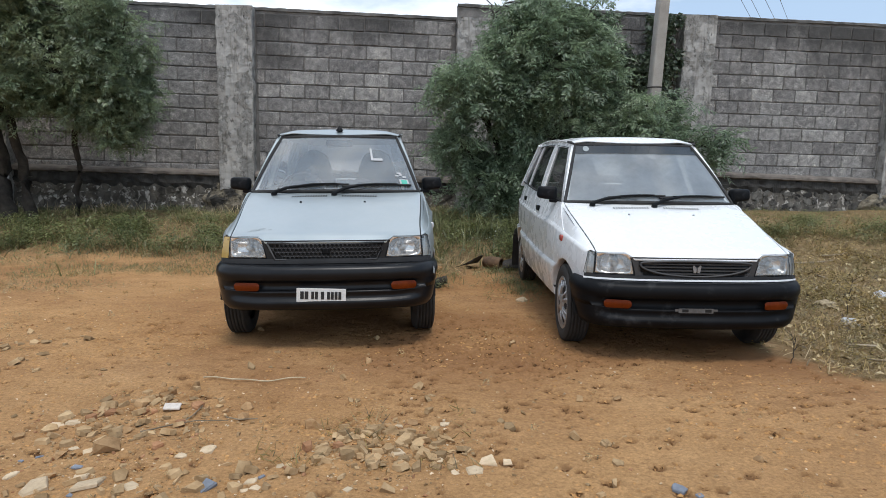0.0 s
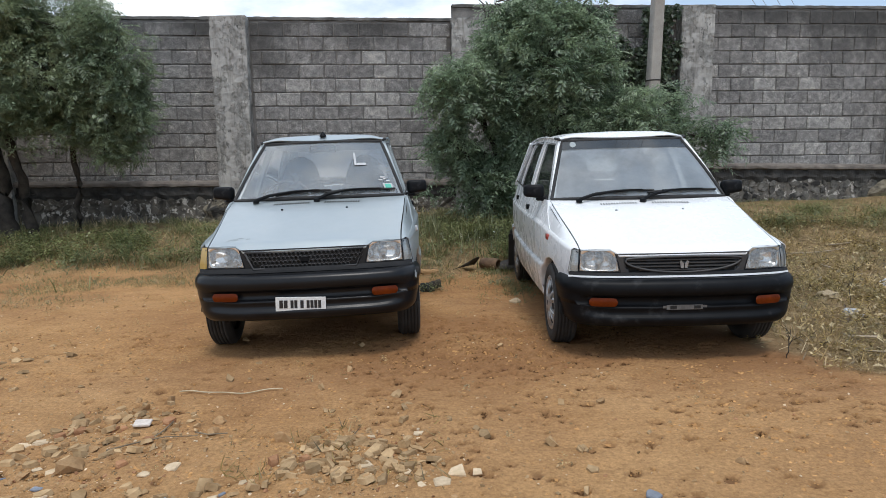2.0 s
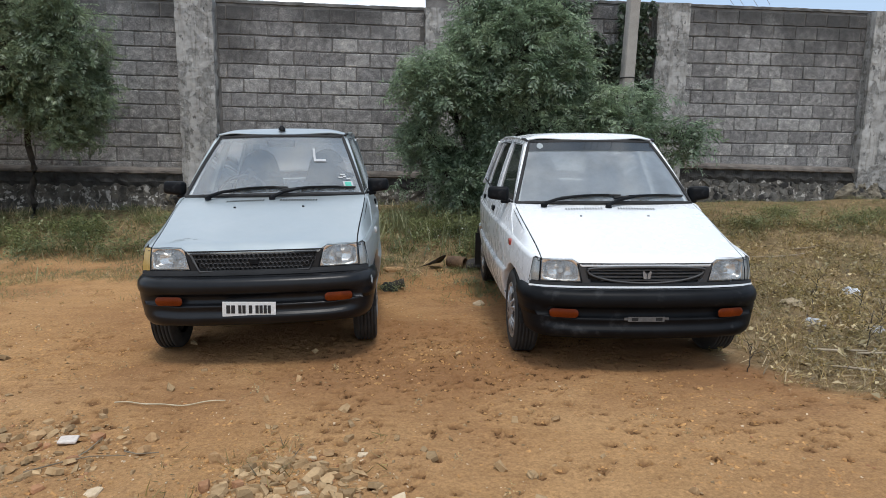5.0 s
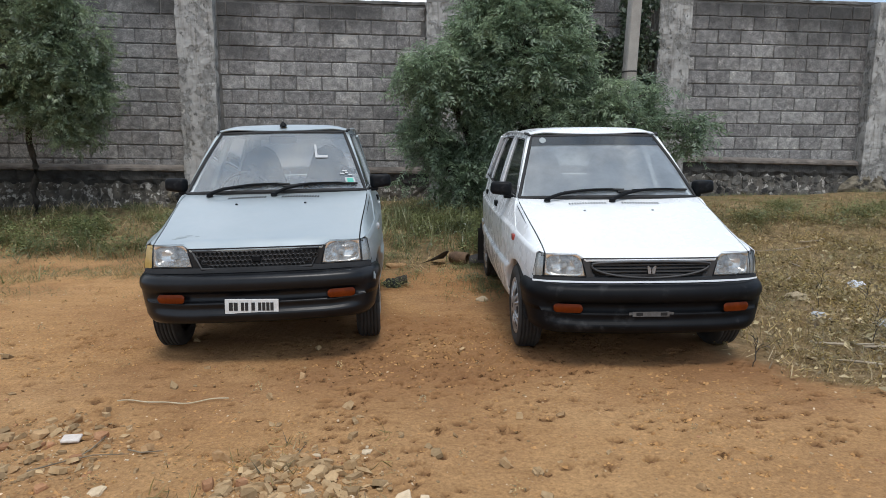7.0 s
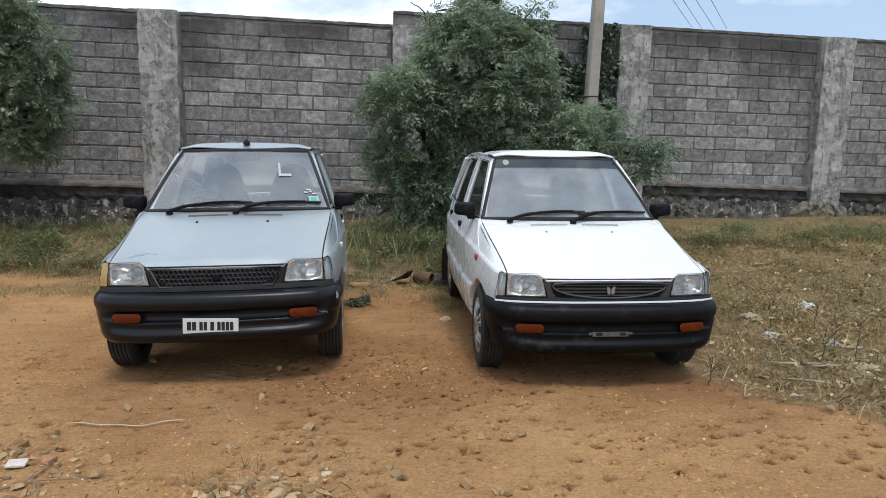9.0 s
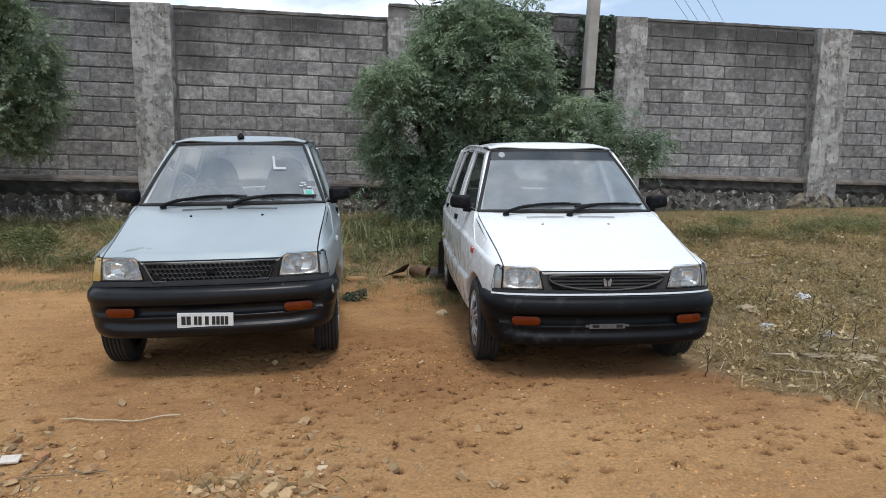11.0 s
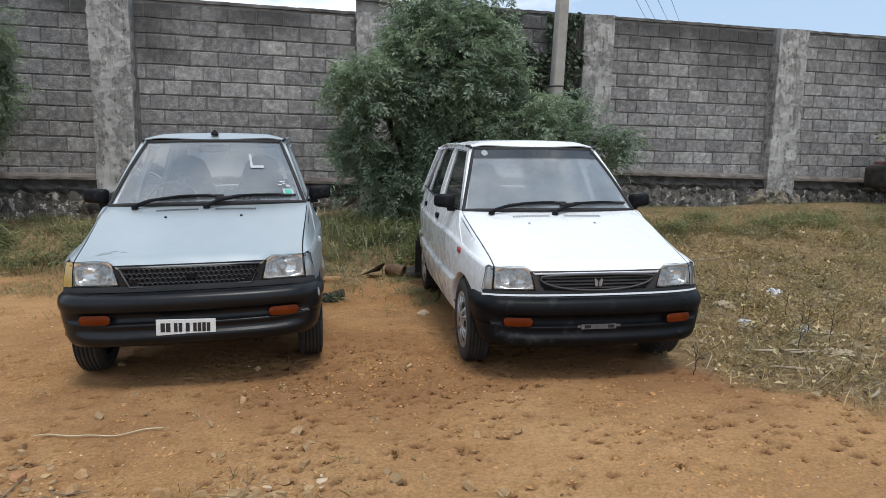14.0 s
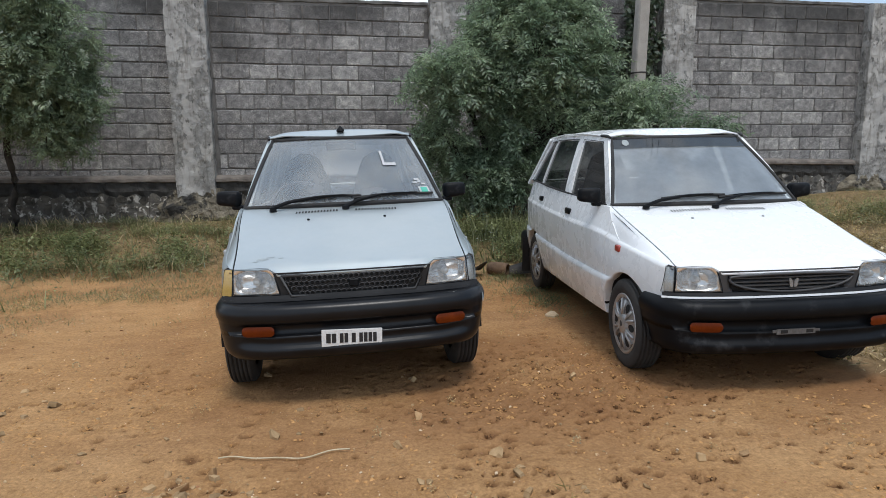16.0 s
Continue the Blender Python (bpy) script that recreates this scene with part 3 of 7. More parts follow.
# ---- ground: one sheet to the horizon, finest where the camera passes ----
def spaced(a, b, step, far):
    mid = list(np.arange(a, b, step))
    s, lo, hi = step, [], []
    x = a
    while x > -far:
        s *= 1.16
        x -= s
        lo.append(x)
    x, s = mid[-1], step
    while x < far:
        s *= 1.16
        x += s
        hi.append(x)
    return lo[::-1] + mid + hi


def trodden(x, y):
    """How much the earth is marked by feet, with painted car shade: most in front of the cars, in patches."""
    w = smooth01(2.6, 3.6, y) * (1 - smooth01(4.4, 5.4, y)) * smooth01(-1.4, -0.1, x) * (1 - smooth01(2.5, 3.3, x))
    return max(w, 0.10) * (0.2 + 0.8 * smooth01(-0.35, 0.2, noise.noise((x * 1.3, y * 1.3, 12.0))))


def make_dents():
    """Small footmarks of cattle and goats: place, half axes, heading and depth, crowded where the earth is most trodden."""
    rnd = random.Random(77)
    out = []
    while len(out) < 2100:
        x, y = rnd.uniform(-2.6, 3.3), rnd.uniform(1.7, 4.7)
        crowd = smooth01(-0.5, 0.2, x) * (1 - smooth01(1.5, 2.5, x)) * smooth01(3.0, 3.6, y) * (1 - smooth01(4.1, 4.5, y))
        open_soil = 0.22 * smooth01(-1.0, 0.1, x) * (1 - smooth01(2.6, 3.3, x)) * smooth01(1.9, 2.7, y)
        keep = max(open_soil, 0.10) * (0.3 + 0.7 * smooth01(-0.3, 0.2, noise.noise((x * 1.6, y * 1.6, 12.0))))
        keep = max(keep, crowd * (1 - 0.6 * smooth01(1.15, 1.5, x)))
        if rnd.uniform(0, 1) < keep and litter_at(x, y) < 0.5:
            a = 0.013 + 0.027 * rnd.uniform(0, 1) ** (1.5 + crowd)
            out.append((x, y, a, a * rnd.uniform(0.55, 0.9), rnd.gauss(0.0, 0.5), rnd.uniform(0.011, 0.023)))
    return out


DENTS = make_dents()
DENT_CELLS = {}
for d in DENTS:
    for i in (-1, 0, 1):
        for k in (-1, 0, 1):
            DENT_CELLS.setdefault((math.floor(d[0] / 0.08) + i, math.floor(d[1] / 0.08) + k), []).append(d)


def hoof(x, y):
    """Depth of the footmarks at a place: sharp on one side, with a low rim of pushed-up earth."""
    h = 0.0
    for px, py, a, b, turn, deep in DENT_CELLS.get((math.floor(x / 0.08), math.floor(y / 0.08)), ()):
        c, n = math.cos(turn), math.sin(turn)
        u, v = ((x - px) * c + (y - py) * n) / a, ((y - py) * c - (x - px) * n) / b
        q = math.hypot(u, v)
        if q < 1.8:
            h += deep * (-(1 - smooth01(0.55, 1.05, q)) * (0.75 - 0.25 * v) + 0.30 * smooth01(0.95, 1.2, q) * (1 - smooth01(1.2, 1.8, q)))
    return h


def build_ground():
    xs, ys = spaced(-2.7, 3.4, 0.0125, 600), spaced(1.7, 4.8, 0.0125, 600)
    pts, lit, loose, tread_shade, dusty = [], [], [], [], []
    for y in ys:
        for x in xs:
            near = -8 < x < 14 and -1 < y < 13
            z = ground_z(x, y) if near else slope(x, min(y, 14))
            h = 0.0
            if -3.8 < x < 4.4 and 1.0 < y < 6.6:
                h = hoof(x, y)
                z += h + 0.005 * noise.noise((x * 14.0, y * 14.0, 5.0)) + 0.003 * noise.noise((x * 34.0, y * 34.0, 9.0))
            pts.append((x, y, z))
            lit.append(litter_at(x, y))
            # Tint grows with depth, painting shade into each footmark.
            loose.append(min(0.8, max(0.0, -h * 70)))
            dusty.append(min(1.0, max(0.0, 0.9 * (1 - smooth01(2.1, 3.5, y + 0.5 * noise.noise((x * 0.9, y * 0.9, 21.0)))) + 0.5 * smooth01(-0.9, -2.2, x) * (1 - smooth01(5.0, 7.0, y)) + 0.5 * noise.noise((x * 1.7, y * 2.6, 31.0)))))
            tread_shade.append(trodden(x, y) if near else 0.0)
    w = len(xs)
    faces = [(j * w + i, j * w + i + 1, (j + 1) * w + i + 1, (j + 1) * w + i) for j in range(len(ys) - 1) for i in range(w - 1)]
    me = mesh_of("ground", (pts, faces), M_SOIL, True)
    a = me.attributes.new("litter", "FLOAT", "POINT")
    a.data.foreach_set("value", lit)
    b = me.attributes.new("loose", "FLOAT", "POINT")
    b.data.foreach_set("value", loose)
    e = me.attributes.new("dusty", "FLOAT", "POINT")
    e.data.foreach_set("value", dusty)
    c = me.attributes.new("tread_shade", "FLOAT", "POINT")
    c.data.foreach_set("value", tread_shade)
    return tagged(new("ground", me), "trodden orange-brown earth with weeds towards the wall", "ground", kind="structure")


build_ground()

# ---- boundary wall: concrete blocks between pillars on a rubble plinth ----
WALL_Y, PILLAR_Y = 11.087, 10.87
COURSE, BLOCK = 0.2295, 0.4175


def top_left(x):
    return 3.665 - 0.0235 * (x - 0.13)


def top_right(x):
    return 3.816 - 0.0195 * (x - 3.87)


def ledge_left(x):
    return 1.035 - 0.028 * (x + 3.7)


def ledge_right(x):
    return 1.003 - 0.038 * (x - 6.46)


def strip(x0, x1, y0, y1, lo, hi, n=12):
    """A slab whose lower and upper edges follow lo(x) and hi(x)."""
    pts, faces = [], []
    for i in range(n + 1):
        x = x0 + (x1 - x0) * i / n
        pts += [(x, y0, lo(x)), (x, y1, lo(x)), (x, y1, hi(x)), (x, y0, hi(x))]
    for i in range(n):
        a = i * 4
        for k in range(4):
            faces.append((a + k, a + 4 + k, a + 4 + (k + 1) % 4, a + (k + 1) % 4))
    faces += [(0, 1, 2, 3), (4 * n + 3, 4 * n + 2, 4 * n + 1, 4 * n)]
    return pts, faces


def rough_strip(x0, x1, prof, lo, seed, step=0.06, amp=0.012):
    """A moulding of profile (y, z over lo) with an uneven face."""
    n = max(2, int((x1 - x0) / step))
    pts, faces, m = [], [], len(prof)
    for i in range(n + 1):
        x = x0 + (x1 - x0) * i / n
        for k, (y, z) in enumerate(prof):
            e = Vector((x * 7, k * 3.1, seed))
            pts.append((x, y + amp * noise.noise(e), lo(x) + z + amp * noise.noise(e + Vector((0, 5, 9)))))
    for i in range(n):
        for k in range(m - 1):
            faces.append((i * m + k, (i + 1) * m + k, (i + 1) * m + k + 1, i * m + k + 1))
    return pts, faces


def block_shape(w, h, seed):
    """A hollow concrete block's face: chipped edges, slightly uneven front. Back at y = 0, front towards -y."""
    rnd = random.Random(seed)
    j = lambda s: rnd.uniform(-s, s)
    d, e = 0.020, 0.010
    ring = [(-w / 2, 0), (w / 2, 0), (w / 2, h), (-w / 2, h)]
    pts = [(x, 0.03, z) for x, z in ring]
    pts += [(x + j(0.006), -d + e + j(0.003), z + j(0.006)) for x, z in ring]
    inner = [(-w / 2 + e, e), (w / 2 - e, e), (w / 2 - e, h - e), (-w / 2 + e, h - e)]
    pts += [(x + j(0.005), -d + j(0.003), z + j(0.007)) for x, z in inner]
    faces = []
    for a in (0, 4):
        for k in range(4):
            faces.append((a + k, a + (k + 1) % 4, a + 4 + (k + 1) % 4, a + 4 + k))
    faces.append((8, 9, 10, 11))
    return pts, faces


BLOCK_MESHES = {}


def block_mesh(w, k):
    key = (round(w, 2), k)
    if key not in BLOCK_MESHES:
        BLOCK_MESHES[key] = mesh_of("block", block_shape(key[0], COURSE - 0.015, int(key[0] * 1000) + k), M_BLOCK)
    return BLOCK_MESHES[key]


def rubble_shape(w, h, rnd):
    """One field stone of the plinth: an irregular polygon with a nearly flat broken face."""
    n = rnd.randint(5, 7)
    ang = sorted((k + rnd.uniform(-0.3, 0.3)) * 2 * math.pi / n for k in range(n))
    rad = [rnd.uniform(0.92, 1.28) for _ in ang]
    pts, faces = [], []
    for f, y in ((1.0, 0.02), (0.97, -0.018), (0.86, -0.030)):
        for a, r in zip(ang, rad):
            pts.append((f * r * w / 2 * math.cos(a), y + rnd.uniform(-0.007, 0.007), f * r * h / 2 * math.sin(a)))
    pts.append((rnd.uniform(-0.02, 0.02), -0.031 + rnd.uniform(-0.008, 0.006), rnd.uniform(-0.02, 0.02)))
    for r in (0, 1):
        for k in range(n):
            faces.append((r * n + k, r * n + (k + 1) % n, (r + 1) * n + (k + 1) % n, (r + 1) * n + k))
    faces += [(2 * n + k, 2 * n + (k + 1) % n, 3 * n) for k in range(n)]
    return pts, faces


PANELS = []          # (wall object, x0, x1, top, ledge)


def wall_run(name, x0, x1, top, ledge, label):
    wall = tagged(new(name, mesh_of(name, strip(x0, x1, WALL_Y, WALL_Y + 0.2, lambda x: ledge(x) - 0.9, lambda x: top(x) - 0.03), M_MORTAR)),
                  label, "wall", kind="structure")
    part("coping", rough_strip(x0, x1, [(WALL_Y + 0.21, -0.06), (WALL_Y + 0.2, 0.01), (WALL_Y + 0.02, 0.012), (WALL_Y - 0.018, -0.005), (WALL_Y - 0.022, -0.045), (WALL_Y + 0.01, -0.06)],
                               top, 3.0), M_COPING, wall, "black weathered mortar coping")
    part("ledge", rough_strip(x0, x1, [(WALL_Y + 0.02, 0.035), (WALL_Y - 0.13, 0.0), (WALL_Y - 0.15, -0.03), (WALL_Y - 0.15, -0.07), (WALL_Y - 0.10, -0.085)],
                              ledge, 5.0), M_LEDGE, wall, "sloping concrete ledge with dark stains")
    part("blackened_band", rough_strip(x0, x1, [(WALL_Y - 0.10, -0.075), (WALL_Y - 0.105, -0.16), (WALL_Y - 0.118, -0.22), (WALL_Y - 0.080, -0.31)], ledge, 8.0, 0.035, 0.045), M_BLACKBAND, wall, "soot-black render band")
    part("plinth_bed", rough_strip(x0, x1, [(WALL_Y - 0.09, -0.18), (WALL_Y - 0.085, -0.45), (WALL_Y - 0.10, -0.95)], ledge, 11.0, 0.08, 0.02), M_RUBBLEBED, wall)
    PANELS.append((wall, x0, x1, top, ledge))
    return wall


wall_run("wall_west", -14.0, 1.2, top_left, ledge_left, "grey concrete block wall on a blackened rubble plinth")
wall_run("wall_east", 1.2, 24.0, top_right, ledge_right, "grey concrete block wall stained dark along its top")


def pillar(name, x0, x1, top, taper, seed, label, foot=None):
    """A rendered concrete pillar with chipped arrises."""
    z0 = 0.1 if foot is None else foot

    def face(u, v):
        z = z0 + (top - z0) * v
        c = (x0 + x1) / 2 - taper * (1 - v)
        w = (x1 - x0) * (0.97 + 0.03 * v)
        s = u * 2 - 1
        if u <= 0.12 or u >= 0.88:
            t = (0.12 - u) / 0.12 if u < 0.5 else (u - 0.88) / 0.12
            x, y = c + math.copysign(w / 2, s), PILLAR_Y + t * 0.24
        else:
            x, y = c + (u - 0.5) / 0.38 * w / 2 * 1.0, PILLAR_Y
        k = Vector((x * 4, z * 4, seed))
        chip = 0.016 * noise.noise(k) + 0.012 * noise.noise(k * 3)
        edge = smooth01(0.7, 1.0, abs(s)) * max(0.0, noise.noise(Vector((math.copysign(9.0, s), z * 6.5, seed))) - 0.05)
        if foot is not None and v == 0:
            z += 0.09 * noise.noise(Vector((x * 9, seed, 3.0)))
        return (x + chip * 0.8 - math.copysign(0.07, s) * edge, y + chip + 0.05 * edge, z)

    body = grid(40, 70, face)
    cap = ([(x0 - taper * 0, PILLAR_Y, top), (x1, PILLAR_Y, top), (x1, PILLAR_Y + 0.24, top), (x0, PILLAR_Y + 0.24, top)], [(0, 1, 2, 3)])
    ob = new(name, mesh_of(name, join(body, cap), M_PILLAR))
    if foot is not None:
        def mound(u, v):
            z = 0.12 + (foot + 0.10 - 0.12) * v
            a = (u - 0.5) * 2
            k = Vector((a * 2.4, z * 4.5, seed + 3))
            lump = 0.055 * noise.noise(k) + 0.035 * noise.noise(k * 2.7) + 0.018 * noise.noise(k * 6.0)
            wide = 0.62 - 0.22 * smooth01(0.55, 1.0, v) + 0.10 * noise.noise(Vector((v * 5, seed, a)))
            out = (0.17 - 0.10 * v ** 2) * (1 - abs(a) ** 3)
            return ((x0 + x1) / 2 - taper + a * wide + lump * 0.5, PILLAR_Y + 0.14 - out * 1.35 - 0.02 + lump * (1 - abs(a) ** 4), z)
        part("footing", grid(44, 34, mound), M_FOOTING, ob, "crumbling rubble and mortar footing")
    return tagged(ob, label, "pillar", "wall pillars", "structure")


pillar("pillar_1", -2.80, -2.215, 3.70, 0.05, 2.0, "pale rendered concrete pillar with grey chipped patches", 0.72)
pillar("pillar_2", 1.16, 1.75, 3.60, 0.0, 4.0, "pale concrete pillar half hidden by leaves")
pillar("pillar_3", 5.13, 5.72, 3.745, 0.08, 6.0, "pale rendered concrete pillar with worn edges")
pillar("pillar_4", 9.15, 9.79, 3.665, 0.12, 8.0, "pale concrete pillar split by a long crack", 0.55)
pillar("pillar_5", -6.75, -6.15, 3.80, 0.05, 10.0, "pale concrete pillar behind the tree")
pillar("pillar_6", 13.2, 13.8, 3.60, 0.1, 12.0, "pale concrete pillar")


# ---- cars: small five-door hatchbacks; x across, y from the front axle to the rear, z up ----
AXLE_R, WHEEL_R = 2.175, 0.256


def hood_z(x, y):
    """Bonnet and wing tops: rising to the windscreen, slightly crowned, rolled over at the nose."""
    z = 0.768 + 0.300 * y - 0.055 * max(0.0, y - 0.1) ** 2 + 0.020 * (1 - (x / 0.62) ** 2)
    roll = 0.004 + 0.024 * (1 - smooth01(0.355, 0.395, abs(x)))
    return z - roll * (1 - smooth01(0.0, 0.10, y - lip_y(x))) ** 2


def nose_y(x):
    """Front contour of lamps and grille in plan."""
    return lerp([0, 0.2, 0.36, 0.48, 0.56, 0.60, 0.64], [-0.482, -0.478, -0.466, -0.446, -0.424, -0.408, -0.380], abs(x))


def lip_y(x):
    """Front edge of the bonnet: over the grille at the nose, set back over the lamps."""
    return nose_y(x) + 0.003 + 0.020 * smooth01(0.355, 0.40, abs(x))


def half_width(y):
    return lerp([-0.46, -0.38, -0.30, -0.15, 0.1, 0.5, 1.6, 2.2, 2.5, 2.64, 2.70], [0.595, 0.625, 0.645, 0.668, 0.692, 0.704, 0.704, 0.692, 0.664, 0.627, 0.56], y)


def crease_z(y):
    """The upper crease, rising along the wing and level along the doors."""
    return lerp([-0.40, -0.33, -0.18, -0.016, 0.16, 0.29, 0.38, 0.5], [0.645, 0.652, 0.670, 0.686, 0.704, 0.722, 0.734, 0.742], y) + 0.035 * max(0, y - 1.0)


def side_x(y, z):
    """Half width of the body side: a ledge along the doors' foot, a crease above, then leaning in to the windows or the bonnet."""
    zc, up = crease_z(y), 0.035 * max(0, y - 1.0)
    w = half_width(y) - lerp([-0.38, 0.1, 0.45], [0.12, 0.16, 0.0], y) * max(0.0, min(z, zc) - 0.55)
    if z > zc:
        x = w - 0.010 * smooth01(0, 0.008, z - zc) - (z - zc) * lerp([-0.35, 0.30, 0.45, 0.8, 1.4], [0.6, 0.33, 0.42, 0.34, 0.29], y)
        return max(x, shut_x(y) + 0.014) if y < 0.45 else x
    low = 0.019 * smooth01(-0.1, 0.3, y)
    return w * lerp([0.18, 0.26, 0.40, 0.474, 0.52, 0.62, 0.80], [0.945, 0.962, 0.984, 0.990, 0.994, 1.003, 1.0], z - up) + low * (1 - smooth01(0.472, 0.479, z - up)) * smooth01(0.20, 0.44, z)


def belt_z(y):
    """Top of the doors; along the wing it comes down to the crease."""
    if y > 0.4:
        return 0.884 + 0.042 * (y - 0.4)
    door = lerp([0.29, 0.40], [0.840, 0.884], y)
    return crease_z(y) + 0.009 + (door - crease_z(y) - 0.009) * smooth01(0.12, 0.40, y)


def glasshouse_x(y, z):
    t = (z - 0.88) / 0.47
    return (0.660 - 0.128 * t - 0.034 * t * t - 0.012 * t * (1 - smooth01(0.7, 1.5, y))) * (1 - 0.035 * smooth01(1.6, 2.7, y)) * (1 - 0.072 * (1 - smooth01(0.35, 1.6, y)))


def screen_pt(s, t):
    """Windscreen: s across -1..1, t from the cowl to the roof."""
    x = s * (0.603 + (0.451 - 0.603) * t)
    y = (0.330 + 0.095 * s * s) + (0.487 - 0.032 * s * s) * t
    z = 0.893 + 0.008 * (1 - s * s) + (0.416 - 0.002 * (1 - s * s)) * t
    return (x, y - 0.012 * math.sin(math.pi * t), z + 0.010 * math.sin(math.pi * t))


def roof_z(x, y):
    """Nearly flat roof, rolled over at its sides and at the windscreen."""
    z = 1.375 - 0.018 * (x / 0.5) ** 2 - 0.024 * smooth01(0.32, 0.50, abs(x)) ** 1.5 + 0.024 * math.sin(math.pi * min(1, max(0, (y - 0.80) / 1.75)))
    return z - (0.053 - 0.024 * min(1.0, (x / 0.5) ** 2)) * (1 - smooth01(0.79, 1.02, y)) ** 2


def rear_pt(s, t):
    """Tailgate: t from the sill of the glass (0) to the roof (1)."""
    return (s * (0.575 - 0.10 * t), 2.66 - 0.40 * t + 0.03 * (1 - s * s), 0.945 + 0.405 * t + 0.008 * (1 - s * s))


def arch_z(y):
    """Lower edge of the body side: sill, and the two wheel arches."""
    z = 0.232
    for c in (0.0, AXLE_R):
        r = 0.300
        if abs(y - c) < r:
            z = max(z, 0.248 + math.sqrt(r * r - (y - c) ** 2))
    return z


def side_columns(y0, y1):
    ys = set(np.round(np.arange(y0, y1 + 1e-6, 0.04), 3))
    for c in (0.0, AXLE_R):
        for a in np.linspace(0, math.pi, 25):
            ys.add(round(c + 0.2999 * math.cos(a), 4))
        ys |= {c - 0.3001, c + 0.3001}
    ys |= {y0, y1}
    if y0 < -0.3785:
        ys |= {-0.3783, -0.3777}
    ys = sorted(v for v in ys if y0 <= v <= y1)
    out = [ys[0]]
    for v in ys[1:]:
        if v - out[-1] > 0.0015 or abs(abs(v) - 0.3) < 0.001 or abs(v + 0.378) < 0.0005:
            out.append(v)
    return out


def side_rows(y):
    zc, up = crease_z(y), 0.035 * max(0.0, y - 1.0)
    return [z + up for z in (0.245, 0.27, 0.31, 0.36, 0.41, 0.45, 0.471, 0.480, 0.50, 0.54, 0.58, 0.62)] + [zc + d for d in (-0.03, -0.012, -0.001, 0.0085, 0.022, 0.045, 0.075, 0.11)]


def side_skin(y0, y1, top, low=arch_z):
    """Body side between two stations, from its lower edge up to top(y), with a turned-in flange below."""
    ys = side_columns(y0, y1)
    pts, faces = [], []
    m = len(side_rows(0)) + 4
    for y in ys:
        lo, hi = low(y), top(y)
        zs = [lo] + [min(hi - 0.0005, max(lo + 0.0005, z)) for z in side_rows(y)] + [hi]
        col = [(side_x(y, z), y, z) for z in zs]
        if y > -0.378:
            col = [(col[0][0] - 0.045, y, col[0][2] + 0.004), (col[0][0] - 0.008, y, col[0][2] - 0.003)] + col
        else:
            col = [col[0], col[0]] + col
        pts += col
    for i in range(len(ys) - 1):
        for k in range(m - 1):
            faces.append((i * m + k, i * m + k + 1, (i + 1) * m + k + 1, (i + 1) * m + k))
    bm = bmesh.new()
    vs = [bm.verts.new(p) for p in pts]
    for f in faces:
        bm.faces.new([vs[q] for q in f])
    bmesh.ops.remove_doubles(bm, verts=bm.verts[:], dist=0.0003)
    bm.verts.index_update()
    out = [tuple(v.co) for v in bm.verts], [tuple(v.index for v in f.verts) for f in bm.faces]
    bm.free()
    return out


def wing_top(y0, y1):
    """From the wing's upper edge over a rounded shoulder to the bonnet's shut line."""
    def fn(u, v):
        lip, v = v == 0, max(0.0, (v * 31 - 1) / 30)
        y = y0 + (y1 - y0) * v
        xs, xo = shut_x(y) + 0.004, side_x(y, belt_z(y))
        z = belt_z(y)
        x = xo + (xs - xo) * u
        k = 0.45 * u + 0.55 * math.sin(u * math.pi / 2)
        back = (1 - smooth01(0, 0.12, v)) * max(0.0, lip_y(x) - y0)
        return (x, y + back + 0.004 * lip, z + (hood_z(xs, y + back) - z) * k - 0.016 * lip)
    return grid(8, 31, fn, True)


def shut_x(y):
    return 0.571 + (0.612 - 0.571) * smooth01(-0.42, 0.40, y)


def band(corners, n=10, m=2, fn=glasshouse_x):
    """A strip of the window frames between two polylines of (y, z), wrapped on the glasshouse side."""
    a, b = corners

    def at(line, t):
        t *= len(line) - 1
        i = min(int(t), len(line) - 2)
        f = t - i
        return line[i][0] + (line[i + 1][0] - line[i][0]) * f, line[i][1] + (line[i + 1][1] - line[i][1]) * f

    def pt(u, v):
        p, q = at(a, v), at(b, v)
        y, z = p[0] + (q[0] - p[0]) * u, p[1] + (q[1] - p[1]) * u
        return (fn(y, z), y, z)
    return grid(m, n, pt)


def lamp_outline(u, v):
    """Main headlamp: u from its inner to its outer edge, v from below to above; right-hand one."""
    lo, hi = 0.522, 0.647
    x0 = 0.352 + 0.030 * v + 0.020 * max(0.0, (v - 0.78) / 0.22) ** 2
    x = x0 + (0.581 - 0.009 * v - x0) * u
    return x, lo + (hi - lo) * v


